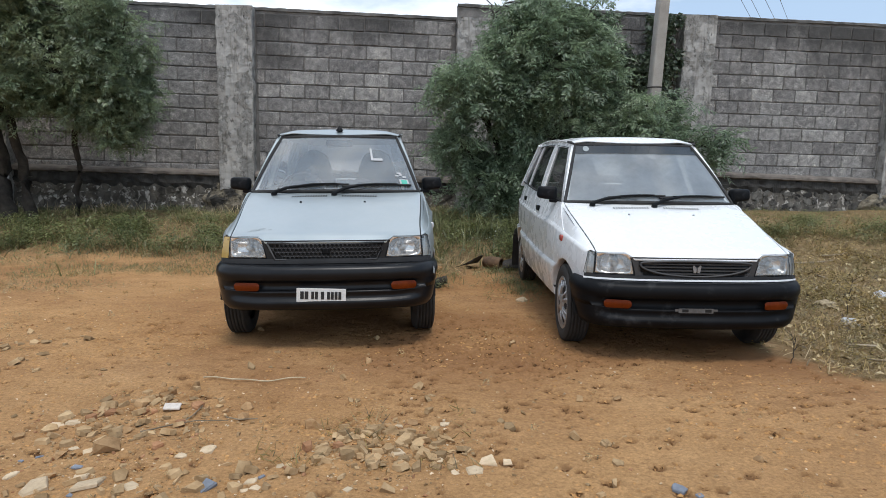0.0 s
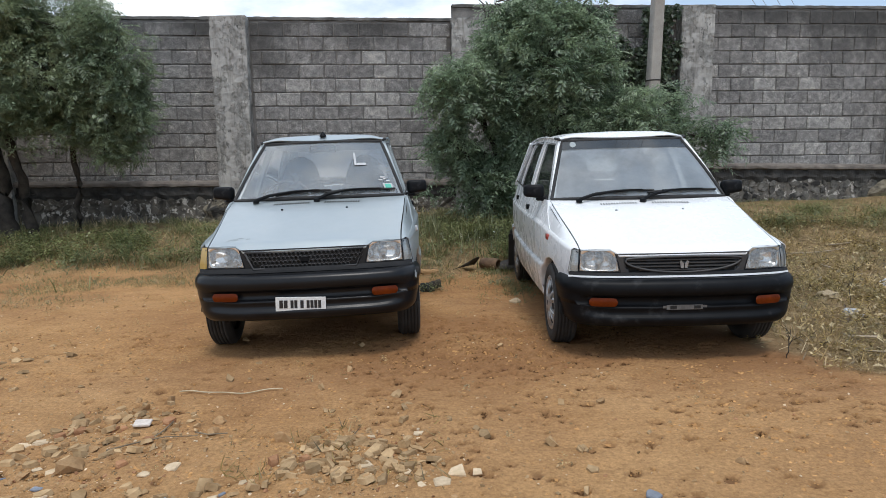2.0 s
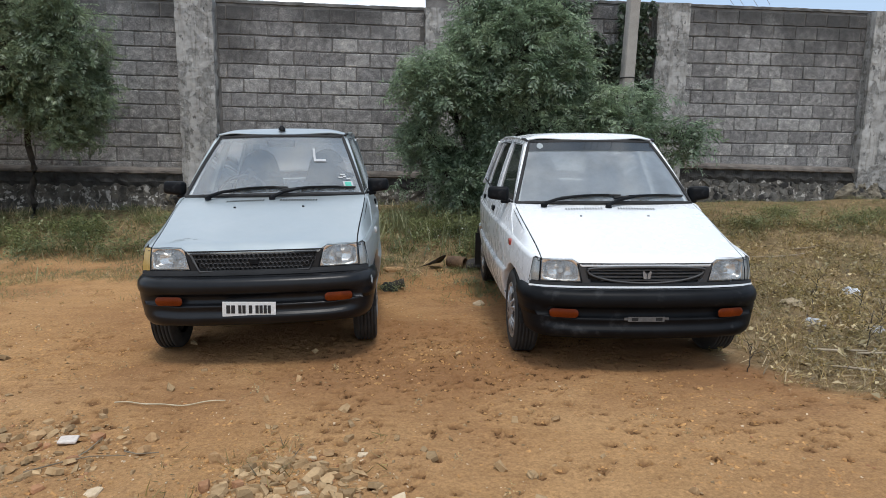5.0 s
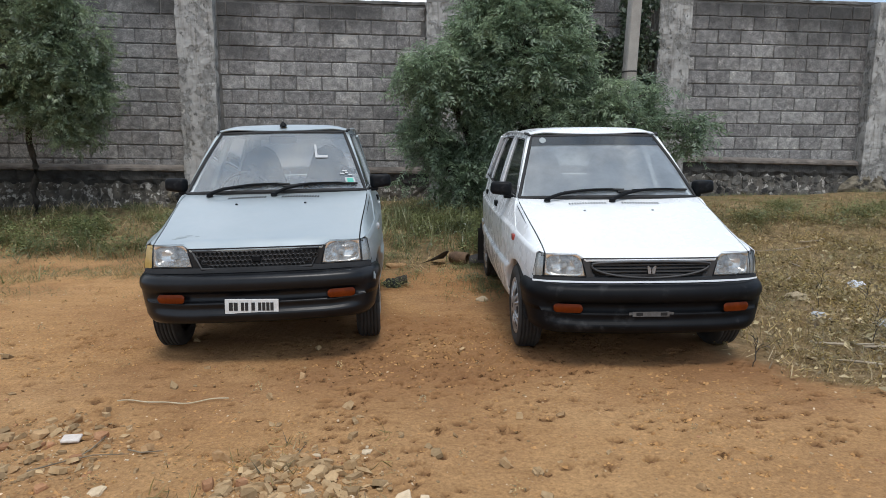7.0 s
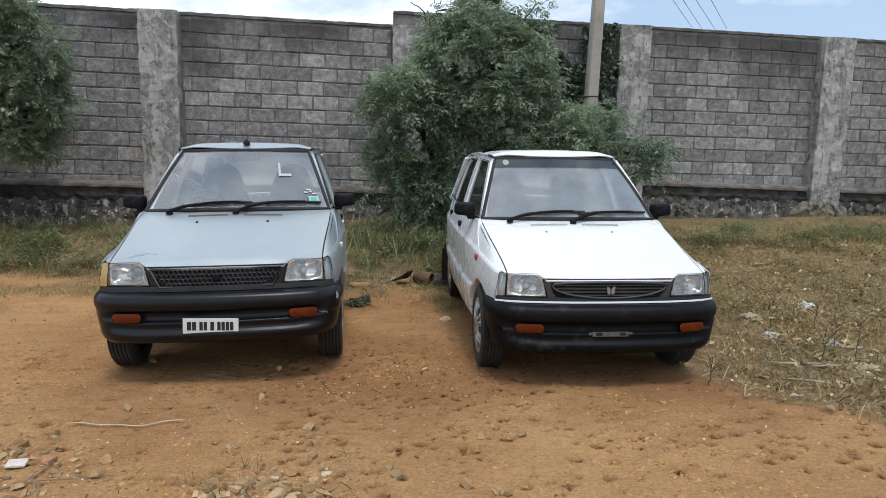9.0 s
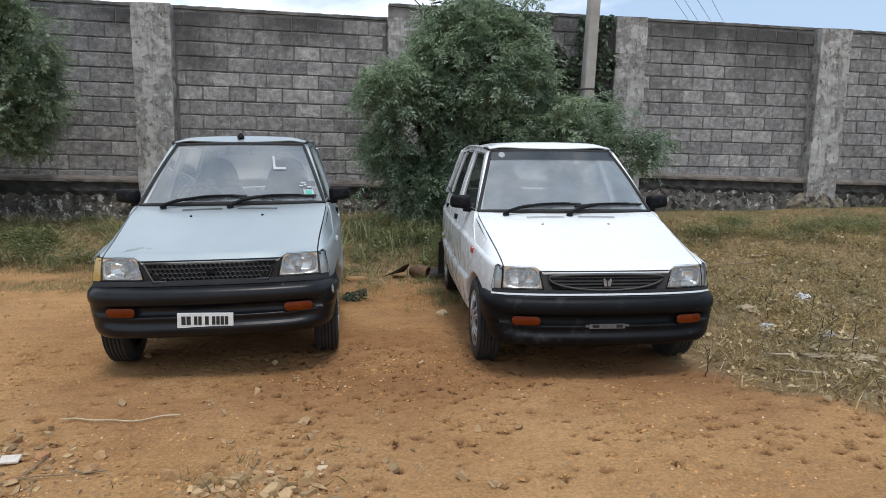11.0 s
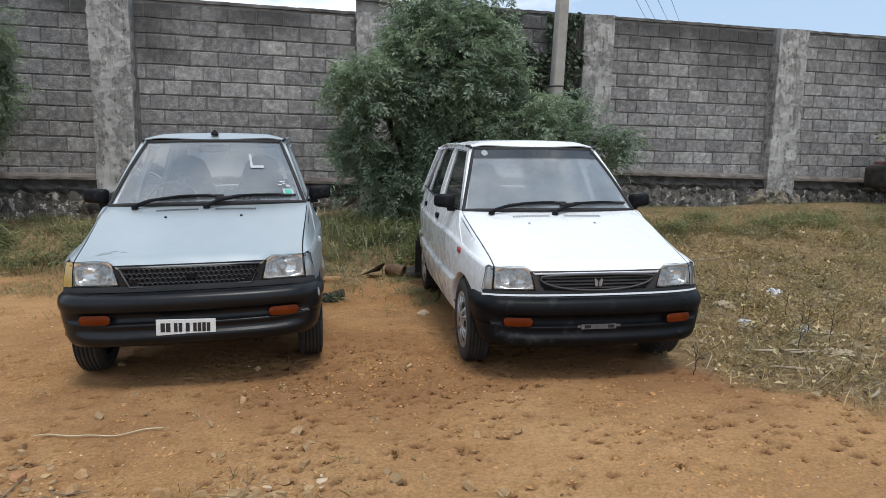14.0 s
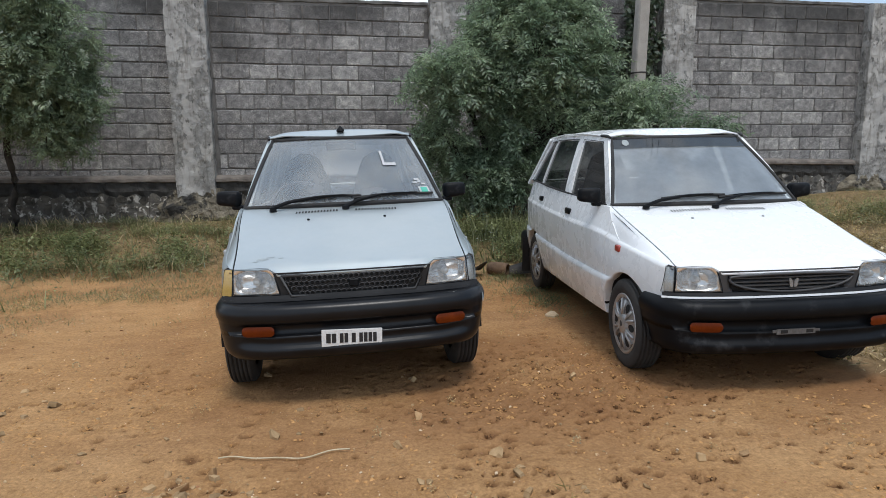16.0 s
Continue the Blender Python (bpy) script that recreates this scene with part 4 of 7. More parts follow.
def headlamp(car, side, corner_mat, corner_label):
    flip = (lambda s: s) if side > 0 else mirrored
    lamp = part("headlamp", flip(box(0.385, nose_y(0.36) + 0.10, 0.520, 0.555, nose_y(0.55) + 0.16, 0.636)), M_DARK, car)

    def lens(u, v):
        x, z = lamp_outline(u, v)
        return (x, nose_y(x) + 0.004 + 0.062 * (v - 0.35) ** 2 * (v > 0.35) + 0.004 * math.cos(u * 9.42), z)

    def bowl(u, v):
        x, z = lamp_outline(0.03 + 0.94 * u, 0.04 + 0.92 * v)
        r = (abs((u - 0.5) / 0.5) ** 4 + abs((v - 0.5) / 0.5) ** 4) ** 0.25
        dish = 0.030 * (1 - smooth01(0.62, 0.98, r)) + 0.022 * (1 - smooth01(0.0, 0.62, math.hypot((u - 0.5) / 0.7, v - 0.5)))
        return (x, nose_y(x) + 0.014 + dish, z)
    part("lens", flip(grid(14, 8, lens)), M_LENS, lamp, "clear moulded headlamp glass", True).visible_shadow = False
    part("reflector", flip(grid(30, 18, bowl)), M_REFLECTOR, lamp, "silvered reflector", True)
    part("bulb", flip(([(p[0] + 0.465, p[1] + nose_y(0.465) + 0.045, p[2] + 0.58) for p in lathe([(-0.022, 0.0), (-0.02, 0.012), (0.0, 0.018), (0.03, 0.02)], 14, "y")[0]],
                       lathe([(-0.022, 0.0), (-0.02, 0.012), (0.0, 0.018), (0.03, 0.02)], 14, "y")[1])), M_CHROME, lamp)
    rim = [lens(0, 0), lens(0, 0.5), lens(0, 0.7), lens(0, 0.85), lens(0, 1), lens(0.5, 1), lens(1, 1), lens(1, 0.5), lens(1, 0), lens(0.5, 0), lens(0, 0)]
    part("lamp_rim", flip(tube(rim, 0.0030, 6)), M_BLACK, lamp, "black rubber lamp surround")

    def corner(u, v):
        x0, x1 = 0.585 - 0.009 * v, 0.637 - 0.024 * v
        x = x0 + (x1 - x0) * u
        return (x, nose_y(x) + 0.003 + 0.020 * v * v, 0.520 + (0.648 - 0.520) * v)
    part("corner_lens", flip(grid(7, 6, corner)), corner_mat, lamp, corner_label, True).visible_shadow = False
    part("corner_reflector", flip(([(x - 0.004, y + 0.018, z) for x, y, z in grid(7, 6, corner)[0]], grid(7, 6, corner)[1])), M_CORNER, lamp, "", True)
    loop = [corner(0, 0), corner(0, 1), corner(0.5, 1), corner(1, 1), corner(1, 0.5), corner(1, 0), corner(0.5, 0), corner(0, 0)]
    part("corner_rim", flip(tube(loop, 0.0016, 6)), M_BLACK, lamp, "black rubber lamp surround")
    return lamp


def bumper_plan(n=56):
    """Plan of the bumper from one wheel arch round the nose to the other: place and outward normal."""
    key = [(-0.676, -0.215), (-0.675, -0.300), (-0.662, -0.385), (-0.622, -0.456), (-0.540, -0.510), (-0.36, -0.546), (-0.18, -0.560), (0, -0.564)]
    key += [(-x, y) for x, y in key[-2::-1]]
    xs, ys = [k[0] for k in key], [k[1] for k in key]
    s = [0]
    for i in range(1, len(key)):
        s.append(s[-1] + math.hypot(xs[i] - xs[i - 1], ys[i] - ys[i - 1]))
    out = []
    for i in range(n + 1):
        d = s[-1] * i / n
        e = 0.03
        a = [(lerp(s, xs, d + k), lerp(s, ys, d + k)) for k in (-e, 0, e)]
        x, y = sum(p[0] for p in a) / 3, sum(p[1] for p in a) / 3
        tx, ty = a[2][0] - a[0][0], a[2][1] - a[0][1]
        L = math.hypot(tx, ty)
        out.append((x, y, ty / L, -tx / L))
    return out


def bumper_shape():
    prof = [(0.487, -0.075), (0.487, -0.030), (0.479, -0.009), (0.464, 0.006), (0.443, 0.011), (0.420, 0.010), (0.402, 0.002), (0.393, -0.012),
            (0.388, -0.036), (0.365, -0.040), (0.340, -0.038), (0.334, -0.020), (0.328, -0.012), (0.318, -0.018), (0.300, -0.022), (0.285, -0.018), (0.276, -0.004), (0.262, 0.0),
            (0.236, -0.010), (0.218, -0.030), (0.212, -0.075)]
    pts, faces = [], []
    plan = bumper_plan()
    for x, y, nx, ny in plan:
        k = 1 - smooth01(0.50, 0.585, abs(x))
        for z, o in prof:
            if 0.27 < z < 0.40:
                o = o * k + (0.002 - 0.02 * (0.40 - z)) * (1 - k)
            if z < 0.34:
                z = z + 0.012 * smooth01(0.40, 0.60, abs(x)) * smooth01(0.21, 0.30, z)
            if z > 0.47:
                z += 0.006 * smooth01(0.5, 0.68, abs(x))
            tuck = 1 - 0.035 * smooth01(0.42, 0.20, z) * smooth01(0.35, 0.68, abs(x))
            pts.append(((x + nx * o) * tuck, y + ny * o, z))
    m = len(prof)
    for i in range(len(plan) - 1):
        for k in range(m - 1):
            faces.append((i * m + k, (i + 1) * m + k, (i + 1) * m + k + 1, i * m + k + 1))
    return pts, faces


def wheel(car, x, y, cap_mat, label, drop=0.0):
    """Tyre with ribbed tread, rim and a five-spoked wheel trim; outer face towards the sign of x."""
    s = 1 if x > 0 else -1
    hw = 0.070
    prof = [(-hw + 0.012, 0.165), (-hw, 0.195), (-hw - 0.003, 0.215), (-hw + 0.006, 0.240), (-hw + 0.020, 0.252)]
    for i in range(5):
        a = -0.048 + i * 0.021
        prof += [(a, 0.2555), (a + 0.0135, 0.2565), (a + 0.014, 0.248), (a + 0.020, 0.248)]
    prof += [(hw - 0.013, 0.2535), (hw - 0.004, 0.242), (hw + 0.004, 0.216), (hw + 0.001, 0.196), (hw - 0.006, 0.176), (hw - 0.012, 0.165)]
    root = part("wheel", lathe([(-0.06, 0.15), (0.02, 0.15), (0.035, 0.160), (0.035, 0.05)], 32), M_DARK, car, at=pose(x, y, WHEEL_R - 0.004 - drop))
    sh = lathe(prof, 64)
    part("tyre", ([(p[0] * s, p[1], p[2]) for p in sh[0]], sh[1] if s > 0 else [f[::-1] for f in sh[1]]), M_TYRE, root, "dusty black ribbed tyre", True)
    # trim: rim ring, shallow dish with six oval slots, paired ribs and a raised hub
    ring = lathe([(0.048, 0.172), (0.064, 0.175), (0.069, 0.168), (0.061, 0.155), (0.056, 0.148), (0.062, 0.128), (0.066, 0.10), (0.066, 0.062)], 48)
    hub = lathe([(0.066, 0.064), (0.076, 0.056), (0.081, 0.034), (0.082, 0.0)], 28)
    shapes = [ring, hub]
    for k in range(6):
        for off in (-0.13, 0.13):
            a = 2 * math.pi * (k + 0.5) / 6 + off
            shapes.append(tube([(0.068, 0.052 * math.cos(a), 0.052 * math.sin(a)), (0.074, 0.09 * math.cos(a + off * 0.15), 0.09 * math.sin(a + off * 0.15)), (0.062, 0.146 * math.cos(a + off * 0.4), 0.146 * math.sin(a + off * 0.4))], [0.009, 0.0075, 0.009], 8))
    sh = join(*shapes)
    trim = part("wheel_trim", ([(p[0] * s, p[1], p[2]) for p in sh[0]], sh[1]), cap_mat, root, label, True)
    for k in range(6):
        a = 2 * math.pi * k / 6
        oval = []
        for b in np.linspace(0, 2 * math.pi, 18, endpoint=False):
            r, q = 0.110 + 0.031 * math.cos(b), 0.021 * math.sin(b) * (1 + 0.25 * math.cos(b))
            oval.append(((lerp([0.06, 0.10, 0.128, 0.148], [0.066, 0.066, 0.062, 0.056], r) + 0.0025) * s, r * math.cos(a) - q * math.sin(a), r * math.sin(a) + q * math.cos(a)))
        part("trim_slot", (oval, [tuple(range(18))]), M_DARK, root)
    part("badge", ([(p[0] * s, p[1], p[2]) for p in lathe([(0.082, 0.018), (0.084, 0.010), (0.0845, 0.0)], 16)[0]], lathe([(0.082, 0.018), (0.084, 0.010), (0.0845, 0.0)], 16)[1]), M_TRIM, root)
    return root


def door_mirror(car, s):
    bm = soft_box(-0.074, -0.036, -0.047, 0.074, 0.038, 0.046, 0.026, 4)
    for v in bm.verts:
        v.co.y -= 0.02 * (1 - (v.co.x / 0.08) ** 2)
        v.co.z *= 1.0 + 0.10 * v.co.x / 0.078 * s * -1
    housing = part("door_mirror", bm, M_BLACK, car, "black plastic door mirror", True, at=pose(s * 0.710, 0.560, 0.952, 0, -4 * s, 6 * s))
    part("mirror_glass", grid(4, 3, lambda u, v: (-0.066 + 0.132 * u, 0.0415, -0.038 + 0.074 * v), True), M_CHROME, housing, "mirror glass")
    part("mirror_stalk", soft_box(-0.035 if s > 0 else -0.105 + 0.07, -0.025, -0.068, 0.035, 0.025, -0.038, 0.010, 2), M_BLACK, housing, at=pose(-s * 0.055, 0.0, 0.0))
    return housing


def wiper(car, pivot, s0, s1, lift):
    """Arm and blade lying along the foot of the windscreen."""
    def on(s, t, out=0.012):
        p = screen_pt(s, t)
        return (p[0], p[1] - out, p[2] + out * 0.6)
    a = Vector(pivot)
    mid = Vector(on((s0 * 2 + s1) / 3, lift * 0.8, 0.03))
    e = Vector(on(s0 + (s1 - s0) * 0.55, lift, 0.026))
    arm = part("wiper", tube([a, a + (mid - a) * 0.35 + Vector((0, 0, 0.012)), mid, e], [0.014, 0.011, 0.007, 0.005], 8), M_BLACK, car, "black wiper arm")
    blade = [on(s0 + (s1 - s0) * k / 10, 0.03 + (lift - 0.02) * math.sin(min(1, 0.25 + 0.85 * k / 10) * 1.9) * 1.0, 0.010) for k in range(11)]
    part("blade", tube(blade, 0.0085, 6), M_RUBBER, arm, "rubber wiper blade")
    part("bridge", tube([Vector(p) + Vector((0, -0.010, 0.006)) for p in blade[2:9]], 0.004, 6), M_BLACK, arm)
    part("pivot_cap", ([(p[0] + a.x, p[1] + a.y, p[2] + a.z - 0.005) for p in lathe([(-0.012, 0.022), (0.010, 0.019), (0.018, 0.0)], 14, "z")[0]], lathe([(-0.012, 0.022), (0.010, 0.019), (0.018, 0.0)], 14, "z")[1]), M_BLACK, arm)


def seat(car, x, y, cloth, tall=True):
    base = part("seat", soft_box(x - 0.23, y - 0.24, 0.34, x + 0.23, y + 0.24, 0.50, 0.05), cloth, car, smooth=True)
    def back(u, v):
        a = u * 2 * math.pi
        w = lerp([0, 0.15, 0.55, 0.72, 0.80, 0.94, 1.0], [0.215, 0.235, 0.225, 0.175, 0.160, 0.115, 0.03], v)
        d = lerp([0, 0.6, 0.75, 0.95, 1.0], [0.065, 0.055, 0.045, 0.04, 0.01], v)
        z = 0.46 + 0.775 * v
        c, s = math.cos(a), math.sin(a)
        return (x + w * math.copysign(abs(c) ** 0.6, c), y + 0.24 + 0.15 * v + d * math.copysign(abs(s) ** 0.7, s), z)
    part("backrest", grid(28, 18, back), cloth, base, "rounded seat back with built-in headrest", True)


def build_car(name, m, body_mat, label, style):
    car = thing(name, m, label, "car", "parked hatchbacks")
    B = body_mat
    steer = -0.014 if style == "white" else 0.0
    drop = 0.029 if style == "grey" else 0.0      # the silver car stands higher on its springs
    for s in (1, -1):
        f = (lambda q: q) if s > 0 else mirrored
        # wings, doors, rear quarters
        thick(part("front_wing", f(join(side_skin(-0.378, 0.292, belt_z, lambda y: max(arch_z(y), 0.44) if y < -0.2 else arch_z(y)), wing_top(-0.406, 0.43))), B, car, smooth=True), 0.004)
        d1 = part("front_door", f(side_skin(0.2955, 1.2335, belt_z, lambda y: max(arch_z(y), 0.245))), B, car, smooth=True)
        thick(d1, 0.005)
        d2 = part("rear_door", f(side_skin(1.2370, 2.0205, belt_z, lambda y: max(arch_z(y), 0.245))), B, car, smooth=True)
        thick(d2, 0.005)
        for yj, z0, z1 in ((0.2937, 0.33, 0.80), (1.2352, 0.25, 0.915), (2.0222, 0.50, 0.948)):
            part("shut_gap", f(grid(1, 16, lambda u, v: (side_x(yj, z0 + (z1 - z0) * v) - 0.010, yj - 0.012 + 0.024 * u, z0 + (z1 - z0) * v))), M_DARK, car)
        thick(part("rear_quarter", f(side_skin(2.0240, 2.69, belt_z, lambda y: arch_z(y) if y < 2.47 else 0.36)), B, car, smooth=True), 0.004)
        part("sill", f(join(grid(1, 30, lambda u, v: (0.655 - 0.06 * u, 0.30 + 1.575 * v, 0.240 - 0.03 * u)))), B, car)
        # window frames
        thick(part("windscreen_pillar", f(band([[(0.420, 0.884), (0.650, 1.112), (0.884, 1.322)], [(0.520, 0.884), (0.70, 1.085), (0.925, 1.290)]], 12)), B, car, smooth=True), 0.035)
        thick(part("pillar_front", f(grid(3, 14, lambda u, v: tuple(Vector(screen_pt(1.01, v)).lerp(Vector((glasshouse_x(lerp([0, 0.5, 1], [0.420, 0.650, 0.884], v), lerp([0, 0.5, 1], [0.884, 1.112, 1.322], v)), lerp([0, 0.5, 1], [0.420, 0.650, 0.884], v), lerp([0, 0.5, 1], [0.884, 1.112, 1.322], v))), u)), True)), B, car, smooth=True), 0.006)
        part("belt_shelf", f(grid(2, 30, lambda u, v: (side_x(0.37 + 2.2 * v, belt_z(0.37 + 2.2 * v)) * (1 - u) + (glasshouse_x(0.37 + 2.2 * v, 0.9) - 0.01) * u, 0.37 + 2.2 * v, belt_z(0.37 + 2.2 * v) - 0.001 + 0.003 * u), True)), B, car)
        thick(part("roof_rail", f(band([[(0.884, 1.322), (1.3, 1.356), (1.8, 1.362), (2.27, 1.345)], [(0.925, 1.290), (1.3, 1.312), (1.8, 1.326), (2.20, 1.318)]], 24)), B, car, smooth=True), 0.03)
        thick(part("door_pillar", f(band([[(1.215, 0.905), (1.30, 1.318)], [(1.345, 0.915), (1.425, 1.322)]], 8)), B, car, smooth=True), 0.03)
        thick(part("rear_pillar", f(band([[(2.50, 0.968), (2.40, 1.08), (2.20, 1.318)], [(2.67, 0.972), (2.55, 1.10), (2.27, 1.345)]], 8)), B, car, smooth=True), 0.03)
        thick(part("quarter_bar", f(band([[(2.085, 0.952), (2.02, 1.325)], [(2.120, 0.954), (2.052, 1.325)]], 6)), B, car), 0.02)
        seal = lambda y, z: glasshouse_x(y, z) - 0.004
        for nm, lines in (("front_window", [[(0.515, 0.880), (0.70, 1.080), (0.92, 1.292), (1.31, 1.318)], [(0.525, 0.876), (0.75, 0.890), (1.0, 0.898), (1.22, 0.905)]]),
                          ("rear_window", [[(1.42, 1.322), (1.7, 1.326), (2.03, 1.327)], [(1.34, 0.912), (1.7, 0.935), (2.09, 0.952)]]),
                          ("quarter_window", [[(2.045, 1.325), (2.205, 1.318)], [(2.115, 0.953), (2.51, 0.968)]])):
            w = part(nm, f(band(lines, 8, 6, lambda y, z: glasshouse_x(y, z) - 0.012)), M_GLASS_CLEAR if style == "grey" else M_GLASS_SIDE, car, "dusty clear side glass" if style == "grey" else "dark tinted side glass", True)
            w.visible_shadow = False
            a, b = lines
            loop = [(seal(y, z), y, z) for y, z in a + b[::-1] + a[:1]]
            part("window_seal", f(tube(loop, 0.006, 6)), M_RUBBER, w, "black rubber seal")
        part("belt_seal", f(tube([(glasshouse_x(y, belt_z(y)) + 0.006, y, belt_z(y) + 0.004) for y in np.linspace(0.50, 2.5, 24)], 0.007, 6)), M_RUBBER, car, "black rubber strip")
        # rain gutter with its black front end
        gut = [(glasshouse_x(y, 1.33) + 0.004, y, lerp([0.86, 1.3, 1.8, 2.27], [1.328, 1.362, 1.368, 1.352], y)) for y in np.linspace(0.875, 2.27, 26)]
        part("rain_gutter", f(tube(gut, 0.0075, 6)), B, car)
        part("gutter_end", f(tube([(gut[0][0] - 0.008, 0.845, 1.318), gut[0], gut[2]], [0.008, 0.0105, 0.009], 8)), M_RUBBER, car, "black gutter end cap")
        part("door_handle", f(([(p[0] + side_x(1.13, 0.80) + 0.006, p[1] + 1.108, p[2] + 0.802) for p in (lambda q: [tuple(v.co) for v in q.verts])(soft_box(-0.010, -0.055, -0.022, 0.014, 0.055, 0.022, 0.009, 2))],
                               (lambda q: [tuple(v.index for v in fc.verts) for fc in q.faces])(indexed(soft_box(-0.010, -0.055, -0.022, 0.014, 0.055, 0.022, 0.009, 2))))), M_BLACK, d1, "black plastic door handle", True)
        part("door_handle", f(([(p[0] + side_x(1.95, 0.84) + 0.006, p[1] + 1.925, p[2] + 0.838) for p in (lambda q: [tuple(v.co) for v in q.verts])(soft_box(-0.010, -0.050, -0.021, 0.014, 0.050, 0.021, 0.009, 2))],
                               (lambda q: [tuple(v.index for v in fc.verts) for fc in q.faces])(indexed(soft_box(-0.010, -0.050, -0.021, 0.014, 0.050, 0.021, 0.009, 2))))), M_BLACK, d2, "black plastic door handle", True)
        part("key_lock", f(([(p[0] + side_x(1.15, 0.75), p[1] + 1.16, p[2] + 0.752) for p in lathe([(-0.004, 0.013), (0.004, 0.012), (0.005, 0.0)], 14)[0]], lathe([(-0.004, 0.013), (0.004, 0.012), (0.005, 0.0)], 14)[1])), M_CHROME, d1)
        ind = soft_box(-0.008, -0.030, -0.020, 0.016, 0.030, 0.020, 0.008, 2)
        for v in ind.verts:
            v.co += Vector((side_x(0.112, 0.67), 0.112, 0.670))
            v.co.x *= s
        if s < 0:
            bmesh.ops.reverse_faces(ind, faces=ind.faces)
        part("side_indicator", ind, M_RED if style == "white" else M_CORNER, car, "small red-brown side repeater" if style == "white" else "small clouded side repeater", True)
        door_mirror(car, s)
        wheel(car, s * 0.600 + steer, 0.0, M_HUBCAP, "silver five-spoke wheel trim", drop)
        wheel(car, s * 0.602, AXLE_R, M_HUBCAP, "silver five-spoke wheel trim", drop * 0.7)
        # wheel wells and mud flap
        for c in (0.0, AXLE_R):
            well = grid(16, 1, lambda u, v: (0.40 + 0.27 * v, c + 0.305 * math.cos(math.pi * u), 0.245 + 0.305 * math.sin(math.pi * u)))
            part("wheel_well", f(well), M_DARK, car)
        part("mud_flap", f(grid(3, 5, lambda u, v: (0.54 + 0.18 * u, AXLE_R + 0.30 + 0.06 * (1 - v), 0.09 + 0.34 * v))), M_RUBBER, car, "black rubber mud flap").modifiers.new("s", "SOLIDIFY").thickness = 0.006
        # lamps
        yellow = style == "grey" and s < 0
        headlamp(car, s, M_YELLOW if yellow else M_LENS, "yellowed corner lamp lens" if yellow else "clouded clear corner lamp lens")
        amb = grid(24, 4, lambda u, v: (0.386 + 0.152 * u, lerp([0.385, 0.46, 0.54], [-0.5415, -0.528, -0.5065], 0.385 + 0.155 * u) - 0.004 * math.sin(math.pi * min(1, max(0, v))) ** 0.4, 0.361 + (v - 0.5) * 0.049 * (1 - 0.62 * abs(2 * u - 1) ** 12)))
        part("indicator", f(([(x, y + 0.006, z) for x, y, z in amb[0]], amb[1])), M_AMBER, car, "amber front indicator in the bumper", True)
    # bonnet with a rolled front edge
    def bonnet(u, v):
        s, v = 2 * u - 1, v ** 1.5
        x = s * (shut_x(-0.42 + 0.835 * v) - 0.003)
        front, back = lip_y(x), 0.328 + 0.085 * s * s
        y = front + (back - front) * v
        return (x, y, hood_z(x, y) + 0.001)
    hood = thick(part("bonnet", grid(48, 46, bonnet), B, car, "bonnet with faded, slightly scuffed paint" if style == "grey" else "", True), 0.008)
    part("bonnet_lip", grid(48, 3, lambda u, v: ((2 * u - 1) * 0.567, lip_y((2 * u - 1) * 0.567) + 0.001 + 0.012 * v, hood_z(0.567 * (2 * u - 1), lip_y((2 * u - 1) * 0.567)) - 0.001 - 0.009 * v), True), B, hood)
    for s in (1, -1):
        part("shut_channel", grid(1, 24, lambda u, v: (s * (shut_x(-0.40 + 0.80 * v) - 0.02 + 0.04 * u), -0.40 + 0.80 * v, hood_z(0.56, -0.40 + 0.80 * v) - 0.016)), M_DARK, car)
        part("lamp_backing", grid(6, 3, lambda u, v: (s * (0.36 + 0.26 * u), nose_y(0.36 + 0.27 * u) + 0.125, 0.500 + 0.14 * v), s < 0), M_DARK, car)
    part("cowl", grid(24, 3, lambda u, v: ((2 * u - 1) * 0.60, 0.322 + 0.09 * (2 * u - 1) ** 2 + 0.05 * v, hood_z((2 * u - 1) * 0.6, 0.322 + 0.09 * (2 * u - 1) ** 2) - 0.004 - 0.004 * v)), M_RUBBER, car)
    for x0 in (-0.298, 0.050):
        for k in range(14):
            x = x0 + 0.018 * k
            y = 0.262
            part("vent_slot", ([(x, y - 0.015, hood_z(x, y - 0.015) + 0.0035), (x + 0.0095, y - 0.015, hood_z(x, y - 0.015) + 0.0035), (x + 0.0115, y + 0.016, hood_z(x, y + 0.016) + 0.0035), (x + 0.002, y + 0.016, hood_z(x, y + 0.016) + 0.0035)], [(0, 1, 2, 3)]),
                 M_DARK if style == "grey" else M_TRIM_GREY, hood)
    if style == "grey":
        for k, (x, y, w, d) in enumerate(((-0.44, -0.335, 0.085, 0.012), (-0.40, -0.318, 0.05, 0.007), (-0.35, -0.338, 0.03, 0.006), (-0.47, -0.352, 0.035, 0.005))):
            rr = random.Random(60 + k)
            ring = [(x + w * 0.5 * math.cos(a) * rr.uniform(0.6, 1.1), y + d * math.sin(a) * rr.uniform(0.6, 1.2)) for a in np.linspace(0, 2 * math.pi, 12, endpoint=False)]
            part("scuff", ([(px, py, hood_z(px, py) + 0.0022) for px, py in ring], [tuple(range(12))]), M_SCUFF, hood, "rubbed patch of bare primer")
        # the bumper's corner is rubbed pale
        ends = [p for p in bumper_plan(220) if p[0] > 0 and -0.440 < p[1] < -0.412]
        rr = random.Random(71)
        lo, hi = [rr.uniform(0.408, 0.428) for _ in ends], [rr.uniform(0.438, 0.462) for _ in ends]
